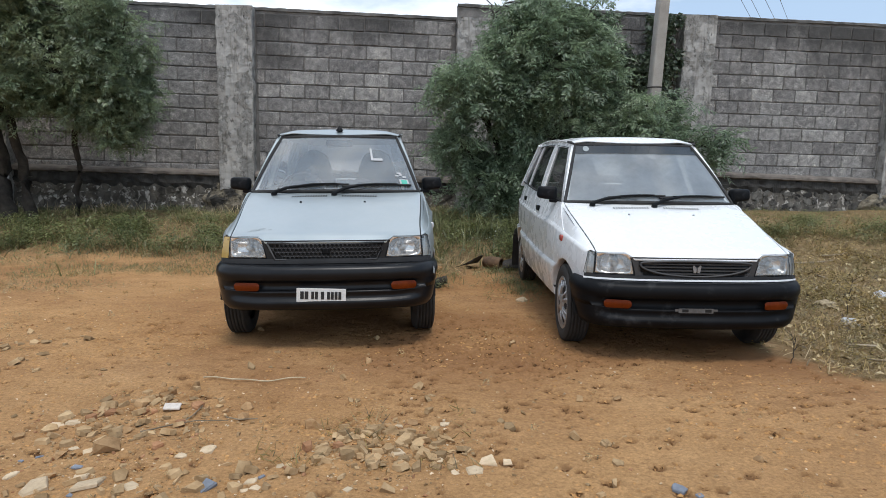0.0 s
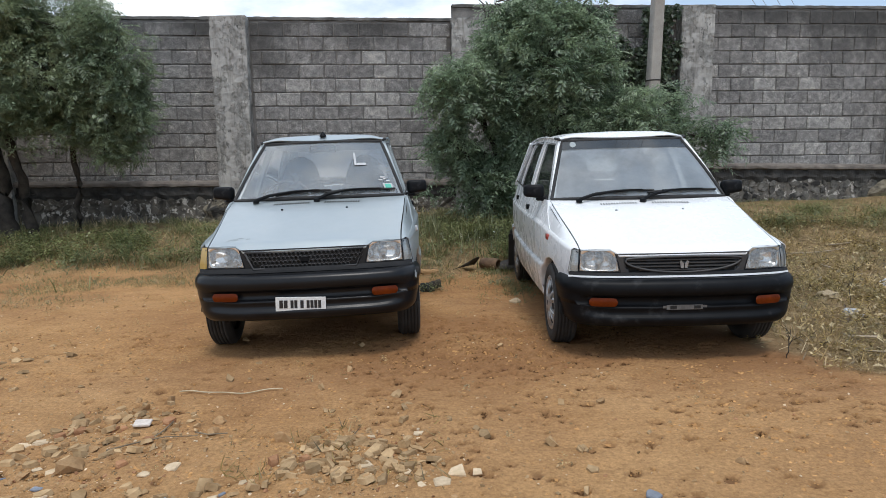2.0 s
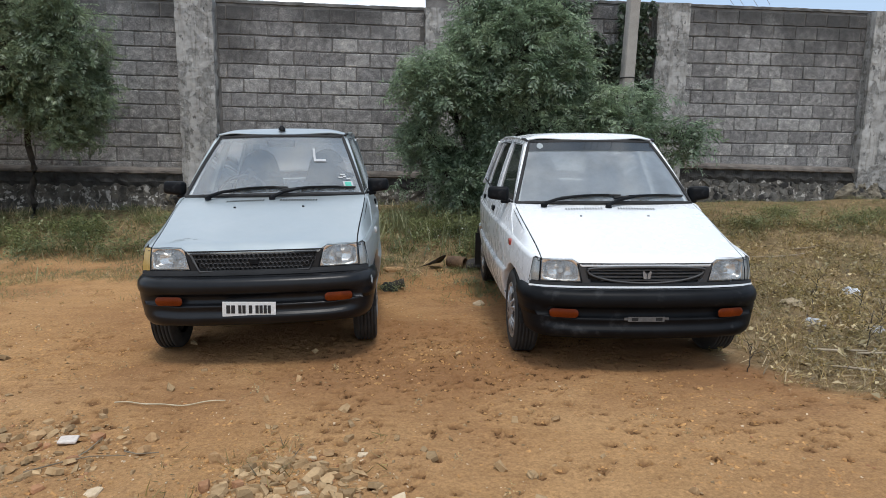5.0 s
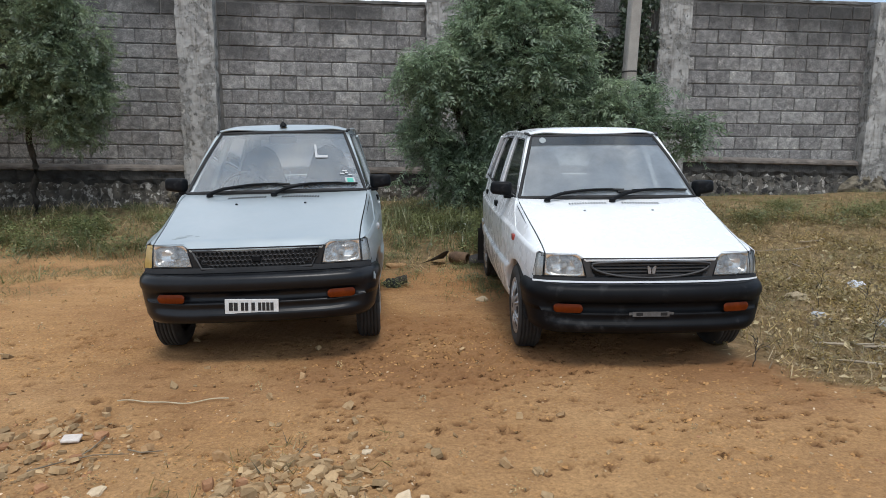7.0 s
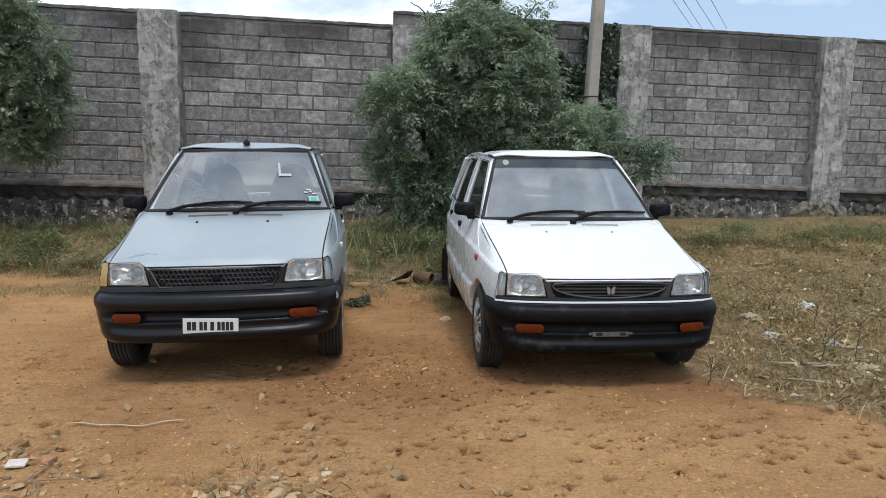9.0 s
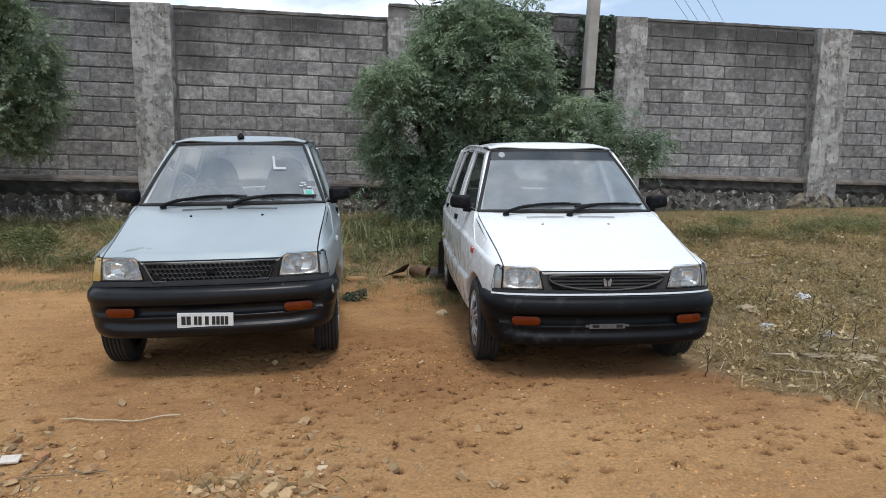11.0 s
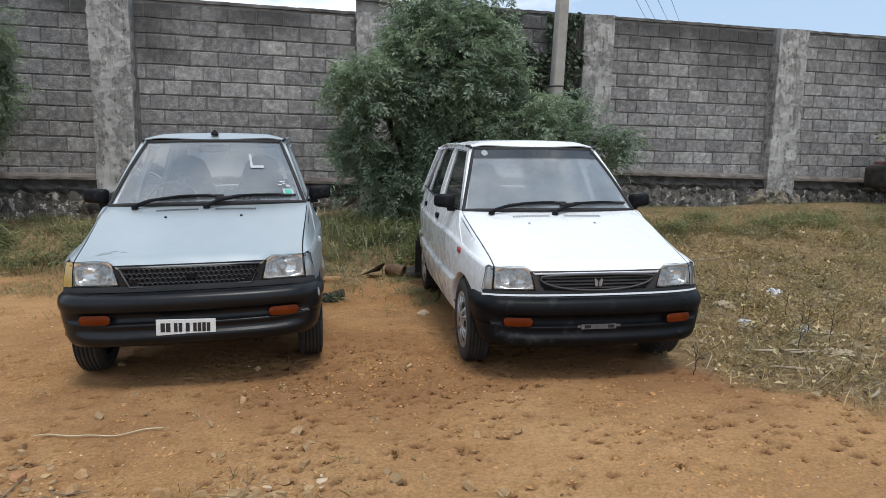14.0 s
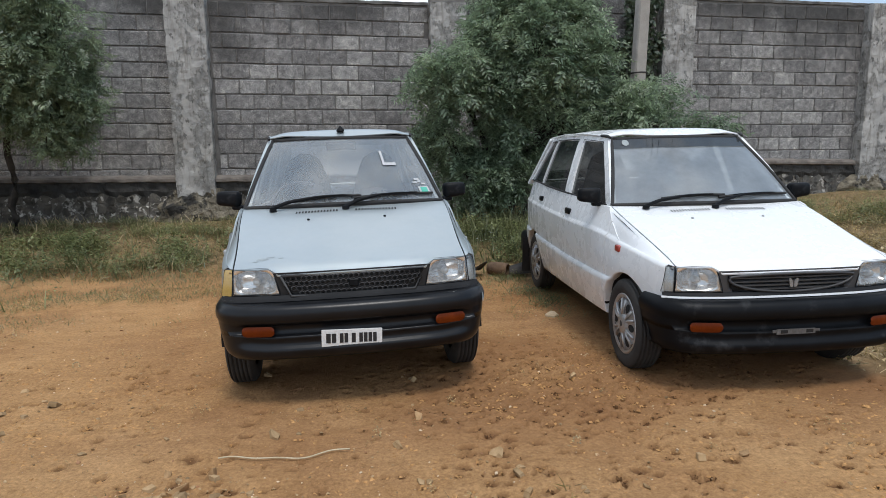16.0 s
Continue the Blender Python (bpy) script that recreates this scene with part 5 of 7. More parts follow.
        rub = [(x + nx * 0.0135, y + ny * 0.0135, z) for (x, y, nx, ny), a, b in zip(ends, lo, hi) for z in (a, b)]
        part("scuff", (rub, [(2 * k, 2 * k + 2, 2 * k + 3, 2 * k + 1) for k in range(len(ends) - 1)]), M_SCUFF, car, "pale rubbed patch on the bumper's corner")
    for x in (-0.222, 0.214):
        z = hood_z(x, 0.14)
        part("washer_jet", ([(p[0] + x, p[1] + 0.14, p[2] + z) for p in lathe([(-0.002, 0.009), (0.008, 0.007), (0.010, 0.0)], 12, "z")[0]], lathe([(-0.002, 0.009), (0.008, 0.007), (0.010, 0.0)], 12, "z")[1]), M_BLACK if style == "grey" else M_HUBCAP, hood)
    # windscreen, its rubber and the film along its top
    ws = part("windscreen", grid(24, 14, lambda u, v: screen_pt(2 * u - 1, v)), M_GLASS if style == "grey" else M_GLASS_HAZY, car, "dusty windscreen glass", True)
    ws.visible_shadow = False
    edge = [screen_pt(-1 + 2 * k / 16, 0) for k in range(17)] + [screen_pt(1, k / 8) for k in range(1, 9)] + [screen_pt(1 - 2 * k / 16, 1) for k in range(1, 17)] + [screen_pt(-1, 1 - k / 8) for k in range(1, 9)]
    part("windscreen_seal", tube(edge, 0.0125, 8), M_RUBBER, ws, "black rubber windscreen surround")
    wiper(car, (-0.43, 0.318, 0.893), -0.52, 0.16, 0.085)
    wiper(car, (-0.005, 0.285, 0.888), 0.08, 0.93, 0.085)
    if style == "white":
        b = part("sun_band", grid(24, 4, lambda u, v: tuple(Vector(screen_pt((2 * u - 1) * 0.99, 0.82 + 0.165 * v)) + Vector((0, -0.004, 0.003)))), M_BAND, ws, "dark sun film along the top of the glass", True)
        b.visible_shadow = False
        c = screen_pt(-0.82, 0.905)
        part("sticker", ([(c[0] + 0.024 * math.cos(a), c[1] - 0.008 + 0.018 * math.sin(a), c[2] + 0.008 + 0.021 * math.sin(a)) for a in np.linspace(0, 2 * math.pi, 20, endpoint=False)], [tuple(range(20))]), M_SCUFF, ws, "faded pale oval sticker")
    else:
        def tape(s0, t0, s1, t1):
            return grid(2, 2, lambda u, v: tuple(Vector(screen_pt(s0 + (s1 - s0) * u, t0 + (t1 - t0) * v)) + Vector((0, -0.006, 0.004))))
        part("learner_letter", join(tape(0.484, 0.51, 0.516, 0.745), tape(0.517, 0.51, 0.650, 0.552)), M_TAPE, ws, "white tape letter L")
        part("sticker", tape(0.80, 0.095, 0.915, 0.185), M_TAPE, ws, "green and white permit sticker")
        part("sticker_mark", grid(2, 2, lambda u, v: tuple(Vector(screen_pt(0.822 + 0.072 * u, 0.106 + 0.066 * v)) + Vector((0, -0.009, 0.006)))), M_STICK_GREEN, ws)
        for k, (s0, t0, w) in enumerate(((0.76, 0.235, 0.05), (0.82, 0.25, 0.035), (0.855, 0.215, 0.045), (0.79, 0.28, 0.06))):
            part("sticker_scrap", tape(s0, t0, s0 + w, t0 + 0.022), M_TAPE, ws, "torn white sticker scrap")
        z = roof_z(0, 0.90)
        base = part("aerial_base", lathe([(0.0, 0.027), (0.012, 0.025), (0.027, 0.013), (0.036, 0.006), (0.037, 0.0)], 16, "z"), M_BLACK, car, "short black aerial base", True, at=pose(0, 0.875, z - 0.002))
    # roof
    def roof(u, v):
        s = 2 * u - 1
        y = 0.826 + 0.055 * s * s + (2.285 - 0.826 - 0.055 * s * s) * v ** 1.35
        x = s * (glasshouse_x(y, 1.335) - 0.002)
        return (x, y, roof_z(x, y) - 0.012 * smooth01(0.9, 1, v))
    thick(part("roof", grid(28, 30, roof), B, car, smooth=True), 0.006)
    part("headliner", grid(10, 8, lambda u, v: ((2 * u - 1) * 0.47, 0.88 + 1.36 * v, 1.315), True), M_LINING, car)
    # tail
    thick(part("tailgate", join(grid(12, 8, lambda u, v: ((2 * u - 1) * (0.60 - 0.02 * v), 2.715 - 0.04 * v - 0.03 * abs(2 * u - 1) ** 3, 0.36 + 0.585 * v), True)), B, car, smooth=True), 0.01)
    for s in (1, -1):
        thick(part("tail_pillar", grid(2, 8, lambda u, v: tuple(Vector(rear_pt(s * (0.86 + 0.24 * u), v))), s > 0), B, car, smooth=True), 0.02)
    rw = part("rear_screen", grid(12, 8, lambda u, v: rear_pt((2 * u - 1) * 0.88, v), True), M_GLASS_REAR, car, "rear window glass", True)
    rw.visible_shadow = False
    part("rear_bumper", soft_box(-0.685, 2.50, 0.24, 0.685, 2.78, 0.47, 0.05), M_BLACK, car, "black rear bumper", True)
    for s in (1, -1):
        part("tail_lamp", soft_box(s * 0.52 - 0.05, 2.68, 0.55, s * 0.52 + 0.05, 2.735, 0.78, 0.015, 2), M_RED, car, "red tail lamp")
    # nose panel, grille, bumper
    pan = part("nose_panel", grid(72, 26, lambda u, v: ((2 * u - 1) * (0.349 + 0.028 * v), nose_y((2 * u - 1) * 0.36) + 0.010 + 0.034 * (abs(2 * u - 1) * (0.349 + 0.028 * v) < 0.296 + 0.04 * v and 0.13 < v < 0.84), 0.500 + 0.128 * v)), M_PANEL if style == "grey" else M_GRILLE, car, "black nose panel", True)
    grille(car, style)
    part("lower_strip", grid(44, 2, lambda u, v: ((2 * u - 1) * 0.638, nose_y((2 * u - 1) * 0.638) - 0.007 + 0.002 * v, 0.4905 + 0.0105 * v)), B if style == "white" else M_PANEL, car,
         "painted strip below lamps and grille" if style == "white" else "")
    part("lamp_tray", grid(44, 2, lambda u, v: ((2 * u - 1) * 0.634, nose_y((2 * u - 1) * 0.634) - 0.004 + 0.005 * v, 0.501 + 0.018 * v)), M_PANEL, car, "black strip below the lamps")
    bum = part("front_bumper", bumper_shape(), M_SHEEN if style == "grey" else M_BLACK, car, "scuffed black plastic front bumper", True)
    if style == "grey":
        pl = part("number_plate", soft_box(-0.170, -0.003, -0.042, 0.118, 0.003, 0.042, 0.0025, 2), M_PLATE, car, "white number plate", at=pose(0, -0.556, 0.309, 2, 2.2, 0))
        x = -0.148
        for w in (0.026, 0.026, 0.012, 0.022, 0.022, 0.012, 0.024, 0.012, 0.022, 0.022, 0.022, 0.022):
            if w > 0.014:
                part("plate_bar", box(x, -0.0052, -0.023, x + w - 0.005, -0.0032, 0.023), M_INK, pl)
            x += w
    else:
        br = part("plate_bracket", join(box(-0.115, -0.552, 0.318, 0.085, -0.546, 0.344), box(-0.135, -0.549, 0.326, -0.115, -0.545, 0.340), box(0.085, -0.549, 0.326, 0.110, -0.545, 0.340)), M_BRACKET, car, "bare metal plate bracket")
        for x in (-0.078, 0.055):
            part("bracket_slot", box(x - 0.018, -0.5535, 0.323, x + 0.018, -0.5515, 0.340), M_DARK, br)
    # cabin and underbody
    trim, cloth = (M_TRIM, M_SEAT) if style == "grey" else (M_TRIM_GREY, M_SEAT_GREY)
    part("dashboard", soft_box(-0.60, 0.44, 0.62, 0.60, 0.74, 0.875, 0.045), trim, car, smooth=True)
    part("dash_top", grid(20, 4, lambda u, v: ((2 * u - 1) * 0.58, 0.345 + 0.085 * (2 * u - 1) ** 2 + 0.14 * v, 0.868 + 0.008 * v)), trim, car)
    wheel_pts = [(-0.30 + 0.185 * math.cos(a), 0.80 + 0.085 * math.sin(a), 0.86 + 0.165 * math.sin(a)) for a in np.linspace(0, 2 * math.pi, 33)]
    sw = part("steering_wheel", tube(wheel_pts, 0.013, 8), M_TRIM, car, "dark steering wheel", True)
    part("steering_boss", soft_box(-0.40, 0.76, 0.81, -0.20, 0.80, 0.90, 0.02, 2), M_TRIM, sw)
    part("column", tube([(-0.30, 0.80, 0.85), (-0.30, 0.55, 0.74)], 0.03, 10), M_TRIM, sw)
    for x in (-0.275, 0.285):
        seat(car, x, 1.10, cloth)
    part("rear_bench", soft_box(-0.55, 1.72, 0.34, 0.55, 2.15, 0.50, 0.05), cloth, car, smooth=True)
    part("rear_back", soft_box(-0.55, 2.10, 0.45, 0.55, 2.24, 0.965, 0.05), M_LINING, car, smooth=True)
    part("parcel_shelf", box(-0.55, 2.22, 0.88, 0.55, 2.60, 0.90), M_LINING, car)
    part("cabin_mirror", soft_box(-0.10, 0.80, 1.235, 0.10, 0.825, 1.290, 0.012, 2), M_BLACK, car, "interior mirror")
    part("floor_pan", join(box(-0.62, 0.31, 0.215, 0.62, 1.86, 0.30), box(-0.39, -0.40, 0.215, 0.39, 2.60, 0.32), box(-0.38, -0.42, 0.30, 0.38, 0.40, 0.60)), M_DARK, car)
    part("bulkhead", join(box(-0.62, 0.36, 0.25, 0.62, 0.40, 0.85), box(-0.58, 2.58, 0.30, 0.58, 2.62, 0.90)), M_DARK, car)
    part("door_lining", join(box(-0.625, 0.46, 0.28, -0.605, 2.1, 0.86), box(0.605, 0.46, 0.28, 0.625, 2.1, 0.86)), M_LINING, car)
    return car


def indexed(bm):
    bm.verts.index_update()
    return bm


def grille(car, style):
    ny = lambda x: nose_y(x) + 0.004
    if style == "grey":
        # honeycomb: three and a half rows of hexagonal cells with dark depth behind
        g = part("grille", grid(30, 1, lambda u, v: ((2 * u - 1) * 0.335, ny((2 * u - 1) * 0.335) + 0.020, 0.512 + 0.098 * v)), M_INK, car, "black honeycomb grille")
        pts, faces = [], []
        for r in range(4):
            for c in range(27):
                x = -0.325 + 0.025 * c + (0.0125 if r % 2 else 0)
                z = 0.524 + 0.0245 * r
                if abs(x) > 0.328 - 0.055 * (z < 0.53) - 0.02 * (z < 0.55):
                    continue
                k = len(pts)
                for rad, y in ((0.0150, 0.0), (0.0112, -0.003), (0.0110, 0.010)):
                    pts += [(x + rad * math.sin(a), ny(x) + y, z + rad * math.cos(a)) for a in np.linspace(0, 2 * math.pi, 6, endpoint=False)]
                for q in (0, 6):
                    faces += [(k + q + i, k + q + (i + 1) % 6, k + q + 6 + (i + 1) % 6, k + q + 6 + i) for i in range(6)]
        part("honeycomb", (pts, faces), M_GRILLE, g)
        part("badge", soft_box(-0.024, ny(0) - 0.007, 0.546, 0.024, ny(0), 0.580, 0.004, 1), M_BLACK, g, "plain black badge")
        rim = [(-0.345, 0.612), (-0.30, 0.512), (0.30, 0.512), (0.345, 0.612), (-0.345, 0.612)]
    else:
        g = part("grille", grid(30, 1, lambda u, v: ((2 * u - 1) * 0.325, ny((2 * u - 1) * 0.325) + 0.022, 0.520 + 0.085 * v)), M_DARK, car, "black slatted grille in an oval frame")
        for k in range(4):
            z = 0.536 + 0.019 * k
            e = lerp([0.53, 0.56, 0.60], [0.235, 0.30, 0.325], z)
            part("slat", join(grid(20, 1, lambda u, v: ((2 * u - 1) * e, ny((2 * u - 1) * e) - 0.002 + 0.016 * v, z + 0.006 * v)), grid(20, 1, lambda u, v: ((2 * u - 1) * e, ny((2 * u - 1) * e) - 0.002, z - 0.006 * v))), M_GRILLE, g)
        b = part("badge", join(([(-0.025, 0, 0.017), (-0.018, 0, 0.023), (-0.003, 0, 0.005), (-0.003, 0, -0.022), (-0.018, 0, -0.022)], [(0, 4, 3, 2, 1)]), ([(0.025, 0, 0.017), (0.018, 0, 0.023), (0.003, 0, 0.005), (0.003, 0, -0.022), (0.018, 0, -0.022)], [(0, 1, 2, 3, 4)])),
                 M_BADGE, g, "silver double-wing badge", at=pose(0, ny(0) - 0.010, 0.564))
        thick(b, 0.006)
        rim = [(0.33 * math.cos(a) if abs(math.cos(a)) < 0.98 else 0.325 * math.copysign(1, math.cos(a)), 0.592 + (0.074 if math.sin(a) < 0 else 0.016) * math.sin(a)) for a in np.linspace(0, 2 * math.pi, 41)]
    part("grille_frame", tube([(x, ny(x) - 0.004, z) for x, z in rim], 0.007, 6), M_GRILLE, g, "", True)


grey_car = build_car("grey_car", pose(-0.379, 4.222, 0.034, -0.75, -0.23, 0.40), M_SILVER, "faded silver-grey hatchback with a learner letter, parked on earth", "grey")
white_car = build_car("white_car", pose(1.817, 3.944, -0.039, 0.29, 0.52, -4.58), M_WHITE, "white hatchback with black bumpers, parked on earth", "white")


# ---- pole, post and wires ----
def make_pole():
    def fn(u, v):
        z = 0.2 + 7.3 * v
        w, d = 0.104 - 0.026 * v, 0.09 - 0.02 * v
        ring = [(-w, -d * 0.6), (-w * 0.8, -d), (w * 0.8, -d), (w, -d * 0.6), (w, d), (-w, d), (-w, -d * 0.6)]
        i = min(5, int(u * 6))
        f = u * 6 - i
        x, y = ring[i][0] + (ring[i + 1][0] - ring[i][0]) * f, ring[i][1] + (ring[i + 1][1] - ring[i][1]) * f
        return (4.285 + 0.054 * (z - 0.3) + x, 10.3 + y, z)
    return tagged(new("utility_pole", mesh_of("utility_pole", grid(6, 40, fn), M_POLE)), "pale concrete utility pole leaning beside the wall", "pole")


pole = make_pole()
part("pole_band", ([(p[0] + 4.395, p[1] + 10.3, p[2] + 2.42) for p in lathe([(-0.012, 0.122), (0.012, 0.122)], 20, "z")[0]], lathe([(-0.012, 0.122), (0.012, 0.122)], 20, "z")[1]), M_SCRAP, pole, "dark wire band")
tagged(new("fence_post", mesh_of("fence_post", tube([(3.07, 13.0, 0.0), (3.07, 13.0, 3.0), (3.08, 13.0, 4.75)], [0.07, 0.065, 0.06], 8), M_BARK)), "dark wooden post standing behind the wall", "post")
for a, b in (((7.82, 14, 5.33), (35.91, 60, 15.41)), ((8.15, 14, 5.34), (37.36, 60, 15.34)), ((8.55, 14, 5.35), (38.55, 60, 15.58)), ((7.56, 14, 5.32), (34.94, 60, 15.38))):
    va, vb = Vector(a), Vector(b)
    line = [va + (vb - va) * k / 12 for k in range(-4, 14)]
    tagged(new("overhead_wire", mesh_of("overhead_wire", tube(line, [0.004 + 0.0008 * max(0, k) for k in range(18)], 5), M_SCRAP)), "thin dark overhead wire against the sky", "wire", "overhead wires")


# ---- foliage ----
def frond(rng, pairs=6, length=0.26):
    """A pinnate neem leaf as loose leaflets: arrays of points and triangles."""
    P, T = [], []
    for i in range(pairs * 2 + 1):
        t = 1.0 if i == pairs * 2 else 0.18 + 0.76 * (i // 2) / (pairs - 1)
        side = 0 if i == pairs * 2 else (1 if i % 2 else -1)
        ang = side * rng.uniform(0.85, 1.2)
        L = length * 0.30 * (1.0 - 0.35 * abs(t - 0.5)) * rng.uniform(0.7, 1.25)
        w = L * rng.uniform(0.14, 0.21)
        d = np.array([math.cos(ang), math.sin(ang), rng.uniform(-0.75, 0.1)])
        n = np.array([-math.sin(ang), math.cos(ang), 0.0])
        b = np.array([length * t, 0, -0.06 * length * t * t * 3])
        k = len(P)
        P += [b, b + d * L * 0.45 + n * w + (0, 0, 0.25 * w), b + d * L, b + d * L * 0.45 - n * w + (0, 0, 0.25 * w)]
        T += [(k, k + 1, k + 2), (k, k + 2, k + 3)]
    return np.array(P), np.array(T)


def turned(rng, n, droop=(-0.9, 0.5)):
    """n random turns: heading all round, pitch within droop, some twist."""
    a, b, c = rng.uniform(0, 2 * np.pi, n), rng.uniform(*droop, n), rng.uniform(-0.8, 0.8, n)
    ca, sa, cb, sb, cc, sc = np.cos(a), np.sin(a), np.cos(b), np.sin(b), np.cos(c), np.sin(c)
    R = np.zeros((n, 3, 3))
    x = np.stack([ca * cb, sa * cb, sb], 1)
    y0 = np.stack([-sa, ca, 0 * a], 1)
    z0 = np.cross(x, y0)
    R[:, :, 0], R[:, :, 1], R[:, :, 2] = x, y0 * cc[:, None] + z0 * sc[:, None], z0 * cc[:, None] - y0 * sc[:, None]
    return R


def scatter_shape(rng, templates, places, turns, sizes):
    """Copies of small templates as one (points, faces)."""
    allp, allf, k = [], [], 0
    pick = rng.integers(0, len(templates), len(places))
    for t, (P, T) in enumerate(templates):
        ids = np.nonzero(pick == t)[0]
        if not len(ids):
            continue
        Q = np.einsum("nij,pj->npi", turns[ids], P) * sizes[ids][:, None, None] + places[ids][:, None, :]
        F = T[None] + (k + np.arange(len(ids)) * len(P))[:, None, None]
        allp.append(Q.reshape(-1, 3))
        allf.append(F.reshape(-1, T.shape[1]))
        k += len(ids) * len(P)
    return np.concatenate(allp), np.concatenate(allf)


def fast_mesh(name, P, F, material):
    me = bpy.data.meshes.new(name)
    me.vertices.add(len(P))
    me.vertices.foreach_set("co", np.ascontiguousarray(P, dtype=np.float32).ravel())
    n = F.shape[1]
    me.loops.add(len(F) * n)
    me.loops.foreach_set("vertex_index", np.ascontiguousarray(F, dtype=np.int32).ravel())
    me.polygons.add(len(F))
    me.polygons.foreach_set("loop_start", np.arange(0, len(F) * n, n, dtype=np.int32))
    me.polygons.foreach_set("use_smooth", np.zeros(len(F), dtype=bool))
    me.materials.append(material)
    me.update(calc_edges=True)
    me.validate()
    return me


def tips_in(rng, lobes, count):
    """Twig ends in the outer part of rounded lobes, thinned by a noise so that gaps stay."""
    out = []
    vol = np.array([l[3] * l[4] * l[5] for l in lobes]) ** 0.95
    share = vol / vol.sum()
    while len(out) < count:
        l = lobes[rng.choice(len(lobes), p=share)]
        d = rng.normal(size=3)
        d /= np.linalg.norm(d)
        r = rng.uniform(0.25, 1.0) ** 0.45
        r *= 1 + 0.22 * noise.noise((d[0] * 2.3 + l[0], d[1] * 2.3, d[2] * 2.3))
        p = np.array([l[0] + d[0] * l[3] * r, l[1] + d[1] * l[4] * r, l[2] + d[2] * l[5] * r])
        if noise.noise((p[0] * 1.9, p[1] * 1.9, p[2] * 1.9)) > (-0.12 if p[2] > 2.3 else -0.27) and (p[1] < 10.8 or l[1] > 12):
            out.append(p)
    return np.array(out)


def limb(a, b, r0, r1, rng, n=9, sag=0.12):
    a, b = np.array(a, float), np.array(b, float)
    L = np.linalg.norm(b - a)
    pts = []
    for k in range(n):
        t = k / (n - 1)
        w = rng.normal(size=3) * 0.025 * L * math.sin(math.pi * t)
        pts.append(tuple(a + (b - a) * t + w + np.array([0, 0, sag * L * math.sin(math.pi * t)])))
    return tube(pts, [r0 + (r1 - r0) * k / (n - 1) for k in range(n)], 8)


def make_tree(name, base, fork, trunk_r, lobes, tips, leaf_mat, label, seed, extra_stems=(), frond_len=0.185, per_tip=14):
    rng = np.random.default_rng(seed)
    tree = thing(name, pose(*base), label, "tree")
    o = np.array(base)
    part("trunk", limb((0, 0, -0.15), np.array(fork) - o, trunk_r, trunk_r * 0.7, rng, 10, 0.02), M_BARK, tree, "rough grey-brown trunk", True)
    for a, b, r in extra_stems:
        part("stem", limb(np.array(a) - o, np.array(b) - o, r, r * 0.6, rng, 10, 0.03), M_BARK, tree, smooth=True)
    ends = tips_in(rng, lobes, tips)
    mains = [np.array(l[:3]) for l in lobes]
    for mpt, lobe in zip(mains, lobes):
        start, thin = np.array(fork), 1.0
        if lobe[5] < 0.2 and len(lobes) > 4:      # small outer sprays grow from the next lobe
            start, thin = min((q for q, l in zip(mains, lobes) if l[5] >= 0.3), key=lambda q: np.linalg.norm(q - mpt)), 0.3
        part("limb", limb(start - o, mpt - o, trunk_r * 0.5 * thin, trunk_r * 0.16 * thin, rng), M_BARK, tree, smooth=True)
    tw = []
    for e in ends[:: 3]:
        src = min(mains, key=lambda q: np.linalg.norm(q - e))
        tw.append(limb(src + (e - src) * 0.15 - o, e - o, 0.010, 0.003, rng, 5, 0.06))
    part("twig_growth", join(*tw), M_BARK, tree)["kind"] = "stuff"
    n = len(ends) * per_tip
    places = np.repeat(ends, per_tip, 0) + rng.normal(size=(n, 3)) * 0.075 - o
    fr = [frond(rng, int(rng.integers(5, 8)), frond_len) for _ in range(7)]
    P, F = scatter_shape(rng, fr, places, turned(rng, n, (-1.0, 0.45)), rng.uniform(0.6, 1.3, n))
    crown = part("crown", fast_mesh("crown", P, F, leaf_mat), leaf_mat, tree, "feathery grey-green leaves")
    return tree


def fast_part(name, P, F, material, parent, label=""):
    return part(name, fast_mesh(name, P, F, material), material, parent, label)


